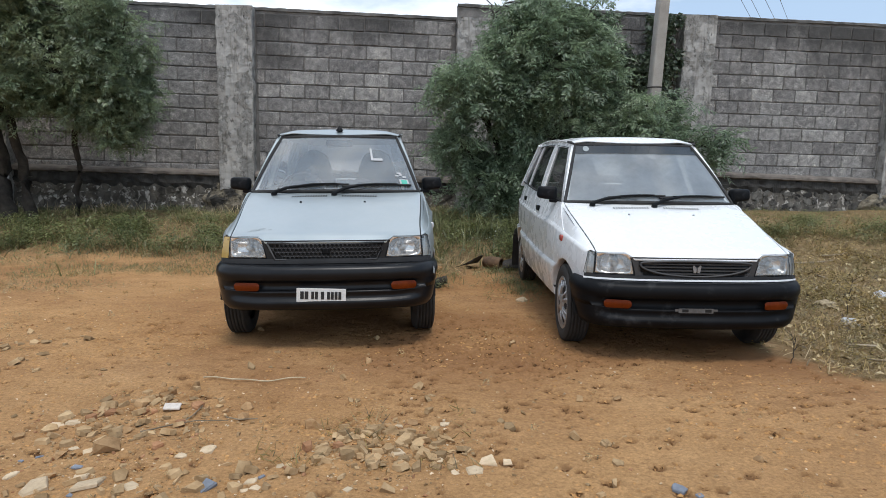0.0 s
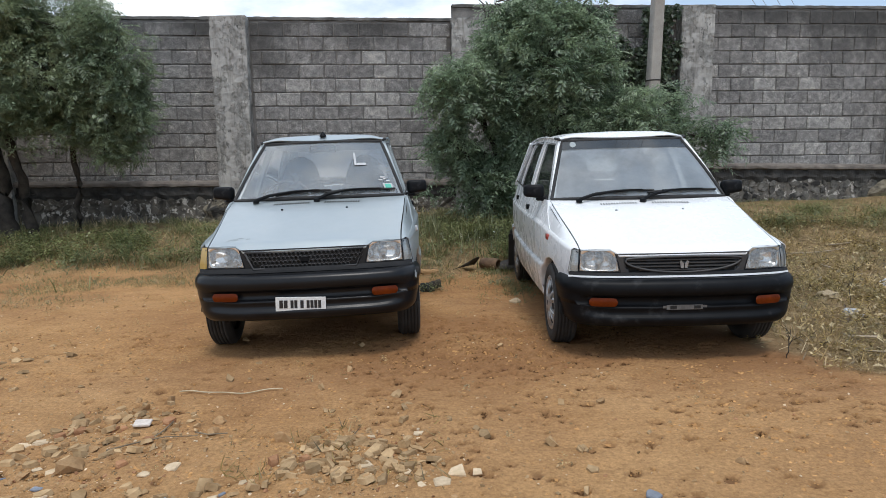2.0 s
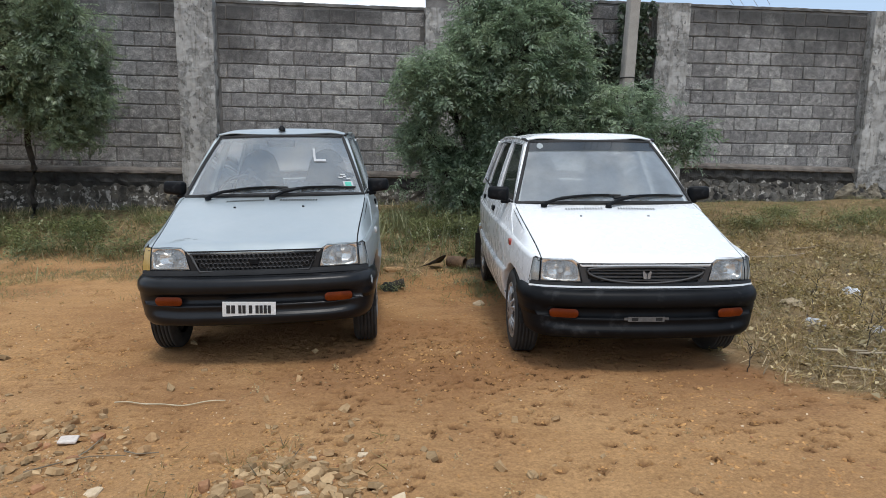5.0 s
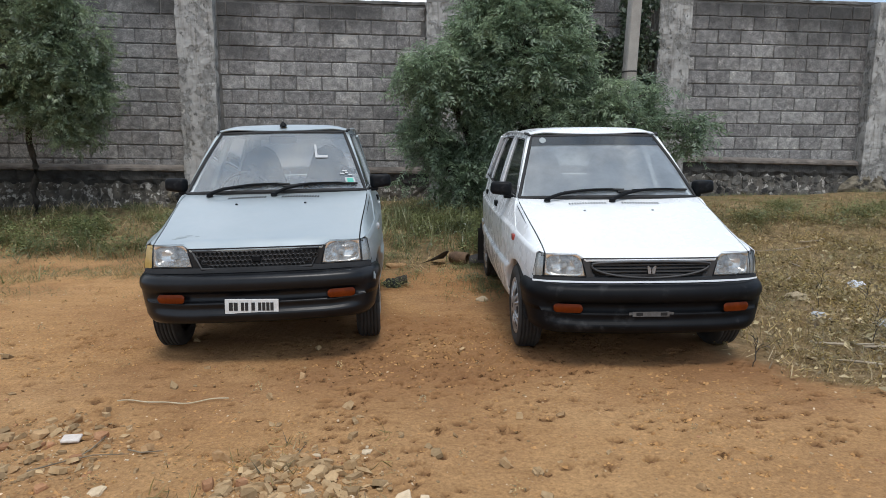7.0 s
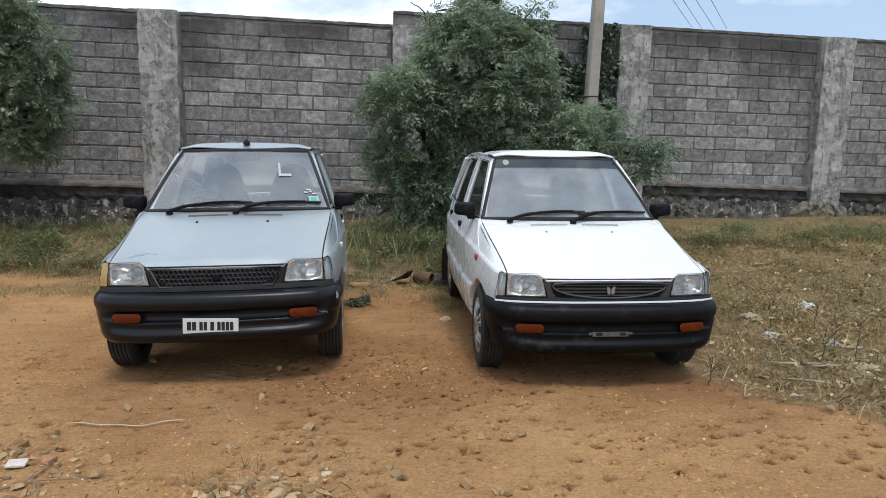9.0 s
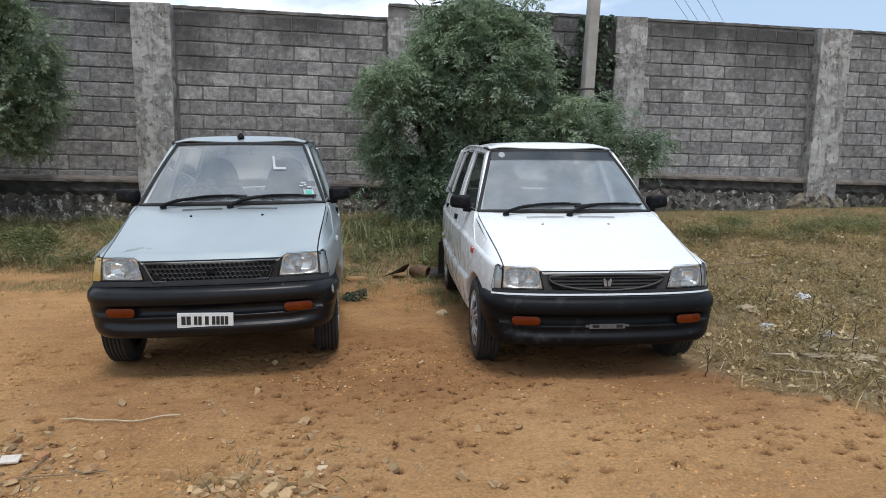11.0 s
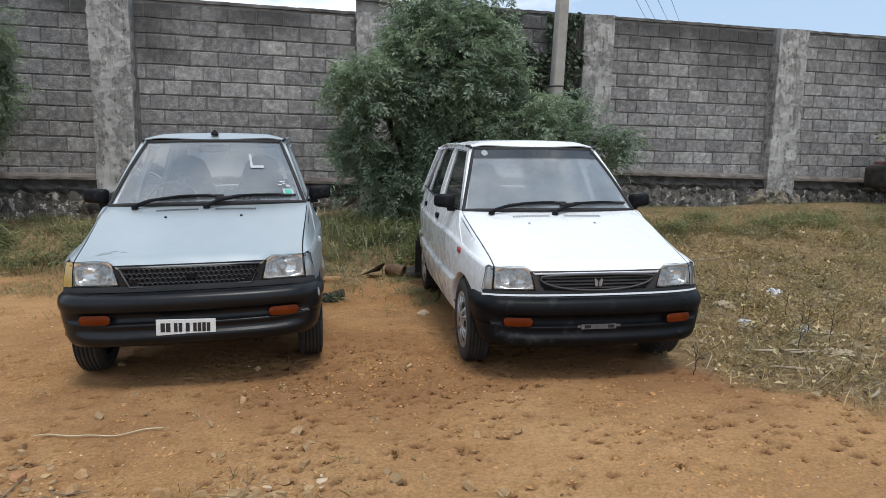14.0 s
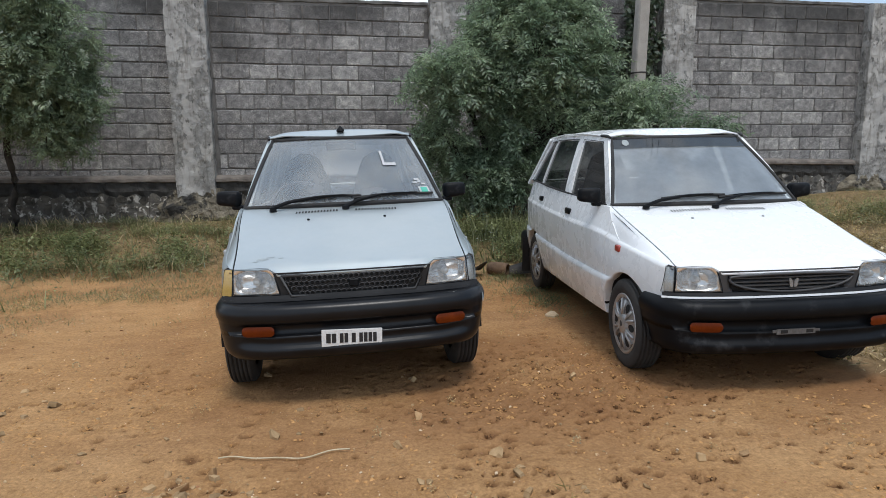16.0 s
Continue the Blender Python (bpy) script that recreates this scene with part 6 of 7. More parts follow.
make_tree("neem_tree", (1.75, 9.35, 0.25), (1.75, 9.35, 1.0), 0.10,
          [(2.3, 9.05, 2.55, 0.92, 0.75, 0.75), (2.2, 9.3, 3.15, 0.75, 0.6, 0.40), (1.08, 8.95, 2.2, 0.52, 0.6, 0.42), (1.05, 9.15, 1.45, 0.48, 0.5, 0.5), (2.75, 9.25, 3.0, 0.45, 0.5, 0.35), (2.95, 9.1, 2.45, 0.40, 0.55, 0.55),
           (3.7, 8.95, 1.72, 0.85, 0.65, 0.42), (1.5, 9.15, 0.92, 0.80, 0.45, 0.40), (2.5, 9.0, 1.5, 0.9, 0.6, 0.6), (2.83, 9.3, 3.45, 0.16, 0.16, 0.10), (1.75, 9.0, 2.2, 0.6, 0.6, 0.6),
           (1.30, 9.3, 3.55, 0.36, 0.2, 0.10), (1.65, 9.3, 3.45, 0.32, 0.3, 0.18), (1.72, 9.15, 2.95, 0.34, 0.4, 0.40), (4.65, 8.8, 1.40, 0.30, 0.25, 0.26), (1.35, 9.2, 1.9, 0.34, 0.4, 0.32), (2.05, 9.3, 3.72, 0.10, 0.1, 0.12), (3.15, 9.3, 3.62, 0.14, 0.1, 0.12)],
          1250, M_NEEM, "bushy young neem tree with feathery leaves before the wall", 5,
          [((1.9, 9.3, 0.25), (2.6, 9.0, 1.9), 0.05), ((1.6, 9.2, 0.25), (1.1, 9.0, 1.5), 0.045), ((2.0, 9.2, 0.25), (3.3, 8.95, 1.6), 0.04)], 0.225, 10)
make_tree("neem_tree", (-4.74, 10.0, 0.30), (-4.65, 9.95, 1.75), 0.055,
          [(-4.6, 9.6, 2.55, 1.0, 0.8, 0.95), (-3.95, 9.5, 2.15, 0.62, 0.65, 0.75), (-4.3, 9.55, 3.2, 0.75, 0.7, 0.55), (-3.75, 9.5, 2.75, 0.45, 0.5, 0.5)],
          760, M_NEEM_DARK, "slender neem tree with a thin trunk and low crown", 11)
make_tree("neem_tree", (-5.55, 9.75, 0.25), (-5.7, 9.7, 1.7), 0.14,
          [(-5.9, 9.5, 2.75, 1.15, 0.85, 1.1), (-5.3, 9.3, 3.5, 0.9, 0.7, 0.6), (-6.9, 9.5, 3.0, 1.1, 0.8, 1.1), (-5.2, 9.4, 2.1, 0.6, 0.6, 0.55), (-6.3, 9.2, 1.9, 0.7, 0.6, 0.5)],
          900, M_NEEM_DARK, "old neem tree with several dark leaning stems", 17,
          [((-5.75, 9.7, 0.25), (-6.2, 9.6, 1.9), 0.11), ((-5.3, 9.8, 0.25), (-5.45, 9.7, 1.8), 0.09), ((-5.95, 9.6, 0.2), (-6.8, 9.5, 2.2), 0.10)])

make_tree("tree", (3.92, 17.0, 0.2), (3.92, 17.0, 5.5), 0.13,
          [(3.6, 17.0, 5.42, 0.25, 0.3, 0.13), (3.9, 17.0, 5.85, 0.5, 0.4, 0.30), (4.1, 17.1, 5.38, 0.15, 0.2, 0.10)],
          70, M_NEEM_DARK, "far tree rising behind the block wall", 23, frond_len=0.3)


def make_creeper():
    rng = np.random.default_rng(3)
    root = thing("creeper", pose(4.5, 10.95, 0.3), "dark creeper climbing the block wall behind the pole", "creeper")
    vines = []
    for k in range(9):
        x = rng.uniform(-1.1, 0.5)
        vines.append(limb((x * 0.4, 0.03, 0.0), (x + rng.uniform(-0.2, 0.2), 0.03, rng.uniform(2.4, 3.35)), 0.010, 0.004, rng, 12, 0.0))
    part("stems", join(*vines), M_BARK, root)
    n = 6800
    pl = np.stack([rng.uniform(-1.05, 0.62, n), rng.uniform(-0.12, 0.03, n), rng.uniform(1.35, 3.45, n)], 1)
    keep = [noise.noise((p[0] * 2.2, p[2] * 1.4, 4.0)) > -0.08 for p in pl]
    pl = pl[np.array(keep)]
    lf = (np.array([(0, 0, 0), (0.028, 0.022, 0.004), (0.062, 0, -0.008), (0.028, -0.022, 0.004)]), np.array([(0, 1, 2), (0, 2, 3)]))
    P, F = scatter_shape(rng, [lf], pl, turned(rng, len(pl), (-1.3, 0.3)), rng.uniform(0.8, 1.9, len(pl)))
    fast_part("leaves", P, F, M_CREEPER, root, "small dark creeper leaves")


make_creeper()


def blade(rng, bend):
    """One grass blade, one metre tall before scaling."""
    w = 0.028
    return (np.array([(-w, 0, 0), (w, 0, 0), (-w * 0.8, bend * 0.22, 0.45), (w * 0.8, bend * 0.22, 0.45), (0, bend, 0.93)]), np.array([(0, 1, 3), (0, 3, 2), (2, 3, 4)]))


def upright(rng, n, lean=0.35):
    """Random headings with a slight lean."""
    a, b, c = rng.uniform(0, 2 * np.pi, n), rng.normal(0, lean, n), rng.normal(0, lean, n)
    R = np.zeros((n, 3, 3))
    z = np.stack([b, c, np.ones(n)], 1)
    z /= np.linalg.norm(z, axis=1)[:, None]
    x = np.stack([np.cos(a), np.sin(a), 0 * a], 1)
    y = np.cross(z, x)
    y /= np.linalg.norm(y, axis=1)[:, None]
    x = np.cross(y, z)
    R[:, :, 0], R[:, :, 1], R[:, :, 2] = x, y, z
    return R


def on_ground(rng, n, x0, x1, y0, y1, want):
    """n places on the ground where want(x, y) lets them stand."""
    out = []
    while len(out) < n:
        x, y = rng.uniform(x0, x1), rng.uniform(y0, y1)
        if rng.uniform() < want(x, y):
            out.append((x, y, ground_z(x, y) - 0.006))
    return np.array(out)


def clear_of_cars(x, y):
    return not ((-1.05 < x < 0.30 and 3.7 < y < 6.95) or (1.15 < x < 2.6 + 0.05 * (y - 4) and 3.4 < y < 6.7))


def tuft(x, y, s=1.6, z=3.0):
    return smooth01(-0.15, 0.35, noise.noise((x * s, y * s, z)))


def make_cover():
    rng = np.random.default_rng(21)
    blades = [blade(rng, b) for b in (0.1, 0.25, 0.45, 0.7)]

    def want_green(x, y):
        near_wall = smooth01(7.6, 8.8, y + 0.5 * (x < 0) + 0.9 * smooth01(0.3, 1.0, x) * (x < 2.4))
        stray = 0.04 * smooth01(5.6, 7.4, y) * (x < -0.9) * smooth01(0.05, 0.45, noise.noise((x * 0.9, y * 1.5, 14.0)))
        return max(near_wall * (0.12 + 0.88 * tuft(x, y)), stray) * clear_of_cars(x, y)
    def low_by_wall(pl):
        """The growth is shorter where the plinth shades it."""
        return np.array([1 - 0.5 * smooth01(8.9, 9.9, p[1]) - 0.2 * smooth01(3.0, 4.0, p[0]) for p in pl])
    pl = on_ground(rng, 17000, -8.5, 13, 5.6, 10.95, want_green)
    h = rng.uniform(0.06, 0.21, len(pl)) * (1 + 0.3 * np.array([smooth01(0.2, 0.9, p[0]) * (1 - smooth01(2.0, 2.8, p[0])) for p in pl]))
    h *= low_by_wall(pl)
    P, F = scatter_shape(rng, blades, pl, upright(rng, len(pl)), h)
    tagged(new("green_grass", fast_mesh("green_grass", P, F, M_WEED)), "green grass along the foot of the wall", "grass", kind="stuff")

    # broad-leaved weeds: a stem's worth of small leaves each
    tpl = []
    for _ in range(6):
        Q, T = [], []
        for i in range(24):
            a, z = rng.uniform(0, 6.28), rng.uniform(0.1, 1.0)
            r = 0.12 + 0.28 * (1 - z) * rng.uniform(0.4, 1)
            L, w = rng.uniform(0.09, 0.20), rng.uniform(0.028, 0.062)
            d, n = np.array([math.cos(a), math.sin(a), rng.uniform(-0.3, 0.5)]), np.array([-math.sin(a), math.cos(a), 0])
            b = np.array([math.cos(a) * r, math.sin(a) * r, z])
            k = len(Q)
            Q += [b, b + d * L * 0.5 + n * w, b + d * L, b + d * L * 0.5 - n * w]
            T += [(k, k + 1, k + 2), (k, k + 2, k + 3)]
        tpl.append((np.array(Q), np.array(T)))
    pl = on_ground(rng, 14000, -8.5, 13, 5.6, 10.9, want_green)
    P, F = scatter_shape(rng, tpl, pl, upright(rng, len(pl), 0.2), rng.uniform(0.07, 0.27, len(pl)) * low_by_wall(pl))
    tagged(new("weeds", fast_mesh("weeds", P, F, M_WEED)), "low broad-leaved green weeds below the wall", "weeds", kind="stuff")

    # dead stalks standing among the green
    pl = on_ground(rng, 5000, -8.5, 1.2, 5.8, 10.9, want_green)
    P, F = scatter_shape(rng, blades, pl, upright(rng, len(pl), 0.7), rng.uniform(0.06, 0.22, len(pl)))
    tagged(new("dead_stalks", fast_mesh("dead_stalks", P, F, M_STRAW)), "bleached dead stalks among the weeds below the wall", "dry grass", kind="stuff")

    def want_dry(x, y):
        return litter_at(x, y) * (0.3 + 0.7 * tuft(x, y, 2.3, 6.0)) * clear_of_cars(x, y) * (1 if y < 9.5 else 0.3)
    pl = on_ground(rng, 30000, -7, 11, 1.2, 10.5, want_dry)
    P, F = scatter_shape(rng, blades, pl, upright(rng, len(pl), 0.85), rng.uniform(0.04, 0.14, len(pl)))
    tagged(new("dry_grass", fast_mesh("dry_grass", P, F, M_DRY)), "flattened dry straw-coloured grass and litter", "dry grass", kind="stuff")

    def want_mat_right(x, y):
        return (x > 2.1) * smooth01(0.15, 0.6, litter_at(x, y)) * (0.25 + 0.75 * tuft(x, y, 2.9, 4.0)) * (1.0 - 0.6 * smooth01(4.2, 5.2, y)) * (y < 8.6) * clear_of_cars(x, y)
    for nm, mat, n, lo, hi, text in (("olive_grass", M_OLIVE, 30000, 0.02, 0.075, "low olive grass matted with dead stalks"), ("pale_grass", M_STRAW, 22000, 0.015, 0.06, "short bleached grass matted on the ground")):
        pl = on_ground(rng, n, 2.1, 7.5, 1.6, 8.6, want_mat_right)
        P, F = scatter_shape(rng, blades, pl, upright(rng, len(pl), 0.9), rng.uniform(lo, hi, len(pl)))
        tagged(new(nm, fast_mesh(nm, P, F, mat)), text, "dry grass", kind="stuff")

    def want_right(x, y):
        return (x > 2.2) * litter_at(x, y) * (0.25 + 0.75 * tuft(x, y, 1.1, 9.0)) * (y < 8.8)
    pl = on_ground(rng, 7000, 2.2, 10, 1.5, 8.8, lambda x, y: want_right(x, y) * (0.25 + 0.75 * smooth01(3.2, 5.2, y)))
    P, F = scatter_shape(rng, tpl, pl, upright(rng, len(pl), 0.5), rng.uniform(0.05, 0.15, len(pl)))
    tagged(new("low_weeds", fast_mesh("low_weeds", P, F, M_OLIVE)), "scattered low weeds in the dry litter", "weeds", kind="stuff")
    pl = on_ground(rng, 26000, 2.0, 10, 1.3, 8.8, want_right)
    flat = upright(rng, len(pl), 3.0)
    straw = [(np.array([(-0.02, 0, 0.02), (0.02, 0, 0.02), (0.02, 0.05, 1.0), (-0.02, 0.05, 1.0)]), np.array([(0, 1, 2), (0, 2, 3)]))]
    P, F = scatter_shape(rng, straw, pl + np.array([0, 0, 0.015]), flat, 0.025 + 0.09 * rng.uniform(0, 1, len(pl)) ** 2)
    tagged(new("straw_litter", fast_mesh("straw_litter", P, F, M_STRAW)), "broken straw and dead stalks lying on the ground", "litter", kind="stuff")

    # dead leaves and clods
    curl = []
    for _ in range(6):
        w, c = rng.uniform(0.22, 0.4), rng.uniform(0.1, 0.35)
        curl.append((np.array([(0, 0, 0), (0.5, w, c), (1.0, 0, 0.1), (0.5, -w, c * 0.8), (0.5, 0, 0.02)]), np.array([(0, 4, 1), (4, 2, 1), (0, 3, 4), (4, 3, 2)])))
    pl = on_ground(rng, 15000, 2.1, 9, 1.5, 9.2, want_right) + np.array([0, 0, 0.03])
    P, F = scatter_shape(rng, curl, pl, turned(rng, len(pl), (-0.7, 0.9)), 0.016 + 0.048 * rng.uniform(0, 1, len(pl)) ** 2.2)
    tagged(new("dead_leaves", fast_mesh("dead_leaves", P, F, M_DEAD)), "curled dead leaves strewn in the dry grass", "leaves", kind="stuff")
    clod = []
    for _ in range(6):
        o = np.array([(1, 0, 0), (0, 1, 0), (-1, 0, 0), (0, -1, 0), (0.2, 0.1, 0.7)], float) * rng.uniform(0.6, 1.1, (5, 3)) * 0.5
        clod.append((o, np.array([(0, 1, 4), (1, 2, 4), (2, 3, 4), (3, 0, 4)])))
    pl = on_ground(rng, 42000, -3.2, 3.4, 1.4, 6.6, lambda x, y: clear_of_cars(x, y) * (0.15 + 0.85 * tuft(x, y, 1.4, 17.0)) * (0.25 + 0.75 * (1 - smooth01(4.6, 5.6, y))) * (1 - litter_at(x, y))) + np.array([0, 0, 0.001])
    P, F = scatter_shape(rng, clod, pl, upright(rng, len(pl), 0.3), 0.005 + 0.030 * rng.uniform(0, 1, len(pl)) ** 2.6)
    tagged(new("soil_crumbs", fast_mesh("soil_crumbs", P, F, M_CRUMB)), "loose crumbs of orange-brown earth", "soil crumbs", kind="stuff")

    # Dark crumbs in the footmarks; their colour also carries the hollows' shade.
    pl = np.array([(d[0] + rng.normal(0, d[2] * 0.8), d[1] + rng.normal(0, d[2] * 0.6), ground_z(d[0], d[1]) - d[5] * 0.5) for d in DENTS for _ in range(8)])
    P, F = scatter_shape(rng, clod, pl, upright(rng, len(pl), 0.6), 0.005 + 0.019 * rng.uniform(0, 1, len(pl)) ** 1.8)
    tagged(new("dark_crumbs", fast_mesh("dark_crumbs", P, F, M_CLOD)), "dark crumbs of earth in the footmarks", "soil crumbs", kind="stuff")

    # short trampled grass in mats on the open soil
    def want_mat(x, y):
        return smooth01(5.3, 6.6, y) * (1 - smooth01(7.6, 8.4, y)) * smooth01(-0.20, 0.22, noise.noise((x * 0.8, y * 1.7, 14.0)) + 0.2 * noise.noise((x * 5.0, y * 5.0, 2.0)))
    pl = on_ground(rng, 30000, -6.5, -0.9, 5.2, 8.4, lambda x, y: want_mat(x, y) * clear_of_cars(x, y))
    P, F = scatter_shape(rng, blades, pl, upright(rng, len(pl), 0.9), rng.uniform(0.015, 0.06, len(pl)))
    tagged(new("short_grass", fast_mesh("short_grass", P, F, M_WEED)), "short trampled grey-green grass in mats", "grass", kind="stuff")

    # grey-green sprigs growing through the rubble
    spots = ((-1.31, 3.0, 0.12, 0.05), (0.16, 2.33, 0.035, 0.05), (-0.206, 2.545, 0.07, 0.03), (-2.35, 3.35, 0.12, 0.05), (-2.2, 3.75, 0.10, 0.05))
    pl = np.array([(x + rng.normal(0, sx), y + rng.normal(0, sy), ground_z(x, y) - 0.004) for x, y, sx, sy in spots for _ in range(90)])
    P, F = scatter_shape(rng, blades, pl, upright(rng, len(pl), 1.2), rng.uniform(0.010, 0.028, len(pl)))
    tagged(new("sprigs", fast_mesh("sprigs", P, F, M_WEED)), "small grass sprigs growing through the rubble", "grass", kind="stuff")

    # tall seeding grass between the cars
    slim = []
    for bend in (0.06, 0.15, 0.28, 0.4):
        P0, T0 = blade(rng, bend)
        slim.append((P0 * np.array([0.42, 1.0, 1.0]), T0))
    pl = on_ground(rng, 900, 0.1, 2.3, 7.5, 9.2, lambda x, y: (0.3 + 0.7 * tuft(x, y, 2.5, 1.0)) * smooth01(7.4, 8.3, y))
    P, F = scatter_shape(rng, slim, pl, upright(rng, len(pl), 0.3), rng.uniform(0.16, 0.48, len(pl)))
    tagged(new("tall_grass", fast_mesh("tall_grass", P, F, M_TALL)), "tall pale seeding grass below the tree", "grass", kind="stuff")

    bud = (np.array([(0, 0, 0), (0.5, 0.4, 0.3), (1, 0, 0.2), (0.5, -0.4, 0.3)]), np.array([(0, 1, 2), (0, 2, 3)]))
    pl = np.array([(rng.normal(1.1, 0.22), rng.normal(8.15, 0.12), 0.0) for _ in range(130)])
    pl[:, 2] = [ground_z(q[0], q[1]) + rng.uniform(0.03, 0.16) for q in pl]
    P, F = scatter_shape(rng, [bud], pl, turned(rng, len(pl)), rng.uniform(0.012, 0.026, len(pl)))
    tagged(new("white_flowers", fast_mesh("white_flowers", P, F, M_BUD)), "tiny white flower heads in the undergrowth", "flowers", kind="stuff")

    def between(x, y):
        side = smooth01(0.70, 1.08, x - 0.06 * (y - 5)) * (1 - smooth01(1.25, 1.5, x))
        back = 0.8 * smooth01(6.3, 7.6, y) + 0.35 * smooth01(5.6, 6.6, y) * (x < 0.75)
        return (0.12 + 0.88 * tuft(x, y, 2.6, 8.0)) * max(back, side * smooth01(4.9, 5.3, y))
    # green tufts along the white car's side and behind the silver one
    pl = on_ground(rng, 2600, 0.2, 1.6, 4.9, 8.2, between)
    P, F = scatter_shape(rng, blades, pl, upright(rng, len(pl), 0.7), rng.uniform(0.02, 0.10, len(pl)))
    tagged(new("grass_tufts", fast_mesh("grass_tufts", P, F, M_WEED)), "green grass tufts sprouting beside the white car", "grass", kind="stuff")
    pl = on_ground(rng, 420, 0.2, 1.6, 4.9, 8.2, between)
    pl = np.concatenate([pl, np.array([(0.36 + rng.normal(0, 0.09), 5.75 + rng.normal(0, 0.07), ground_z(0.36, 5.75)) for _ in range(45)])])
    P, F = scatter_shape(rng, tpl, pl, upright(rng, len(pl), 0.5), rng.uniform(0.03, 0.11, len(pl)))
    tagged(new("weed_tufts", fast_mesh("weed_tufts", P, F, M_WEED)), "small weeds sprouting between the cars", "weeds", kind="stuff")
    # dry stalks caught in the rubble
    pl = on_ground(rng, 260, -0.55, 0.35, 2.15, 2.75, lambda x, y: tuft(x, y, 4.0, 5.0))
    P, F = scatter_shape(rng, blades, pl, upright(rng, len(pl), 1.6), rng.uniform(0.03, 0.09, len(pl)))
    tagged(new("dry_stalks", fast_mesh("dry_stalks", P, F, M_OLIVE)), "dry stalks caught between the stones", "dry grass", kind="stuff")
    # small sprouts on the open soil
    pl = on_ground(rng, 700, -3.5, 2.2, 1.6, 6.8, lambda x, y: clear_of_cars(x, y) * tuft(x, y, 1.9, 14.0) * (0.12 + smooth01(5.2, 6.6, y) + smooth01(-2.0, -3.2, x)))
    P, F = scatter_shape(rng, tpl, pl, upright(rng, len(pl), 0.5), rng.uniform(0.03, 0.08, len(pl)))
    tagged(new("sprouts", fast_mesh("sprouts", P, F, M_DRY)), "sparse dry sprouts on the trodden soil", "weeds", kind="stuff")


make_cover()


def make_flower_bush():
    rng = np.random.default_rng(8)
    root = thing("flowering_shrub", pose(12.0, 10.1, 0.3), "shrub with bright leaves and small yellow flowers", "shrub")
    stems = [limb((rng.uniform(-0.1, 0.1), 0, 0), e, 0.02, 0.006, rng, 9, 0.05) for e in ((-1.35, 0.0, 1.15), (-0.6, -0.2, 1.6), (0.2, 0.1, 1.8), (0.6, -0.2, 1.3), (-0.9, 0.1, 0.9))]
    part("stems", join(*stems), M_TWIG, root)
    tips = tips_in(rng, [(-0.5, -0.1, 1.35, 0.75, 0.4, 0.42), (0.4, -0.1, 1.4, 0.7, 0.4, 0.5)], 90)
    pl = np.repeat(tips, 12, 0) + rng.normal(size=(1080, 3)) * 0.07
    lf = (np.array([(0, 0, 0), (0.04, 0.024, 0.004), (0.09, 0, -0.01), (0.04, -0.024, 0.004)]), np.array([(0, 1, 2), (0, 2, 3)]))
    P, F = scatter_shape(rng, [lf], pl, turned(rng, 1080), rng.uniform(0.7, 1.3, 1080))
    fast_part("leaves", P, F, M_WEED, root)
    pl = np.array([(-0.45, -0.3, 1.98), (-0.35, -0.32, 1.9), (-0.2, -0.3, 2.0), (-0.5, -0.3, 1.85), (0.2, -0.3, 2.0), (0.4, -0.3, 1.9)])
    P, F = scatter_shape(rng, [lf], pl, turned(rng, len(pl)), np.full(len(pl), 5.0))
    fast_part("large_leaves", P, F, M_BRIGHT, root, "large bright green young leaves")
    k = rng.integers(0, len(tips), 150)
    pl = tips[k] + rng.normal(size=(150, 3)) * 0.06 + np.array([0, -0.1, 0.05])
    pt = (np.array([(0, 0, 0), (0.016, 0.012, 0.01), (0.03, 0, 0.012), (0.016, -0.012, 0.01)]), np.array([(0, 1, 2), (0, 2, 3)]))
    P, F = scatter_shape(rng, [pt], pl, turned(rng, 150), np.full(150, 1.1))
    fast_part("flowers", P, F, M_FLOWER, root, "small yellow flowers")


make_flower_bush()


def make_wreck():
    """Dark body of a derelict cart-like frame with a faded red top beside the shrub."""
    root = thing("derelict_frame", pose(11.75, 10.25, 0.28), "dark derelict metal frame with a faded red panel by the wall", "scrap frame")
    part("body", soft_box(-0.6, -0.05, 0.38, 1.4, 0.5, 0.82, 0.08), M_SCRAP, root, "dark rusted body", True)
    part("top_panel", soft_box(-0.35, -0.02, 0.83, 1.4, 0.5, 0.90, 0.02, 2), M_BRICKRED, root, "faded red top panel")
    for x, y in ((-0.45, 0.05), (-0.1, 0.02), (0.25, 0.02), (1.1, 0.05)):
        part("leg", limb((x, y, -0.05), (x + 0.04, y, 0.45), 0.06 if x < -0.3 else 0.025, 0.05 if x < -0.3 else 0.02, np.random.default_rng(int(x * 100) + 90), 6, 0), M_SCRAP, root)


make_wreck()


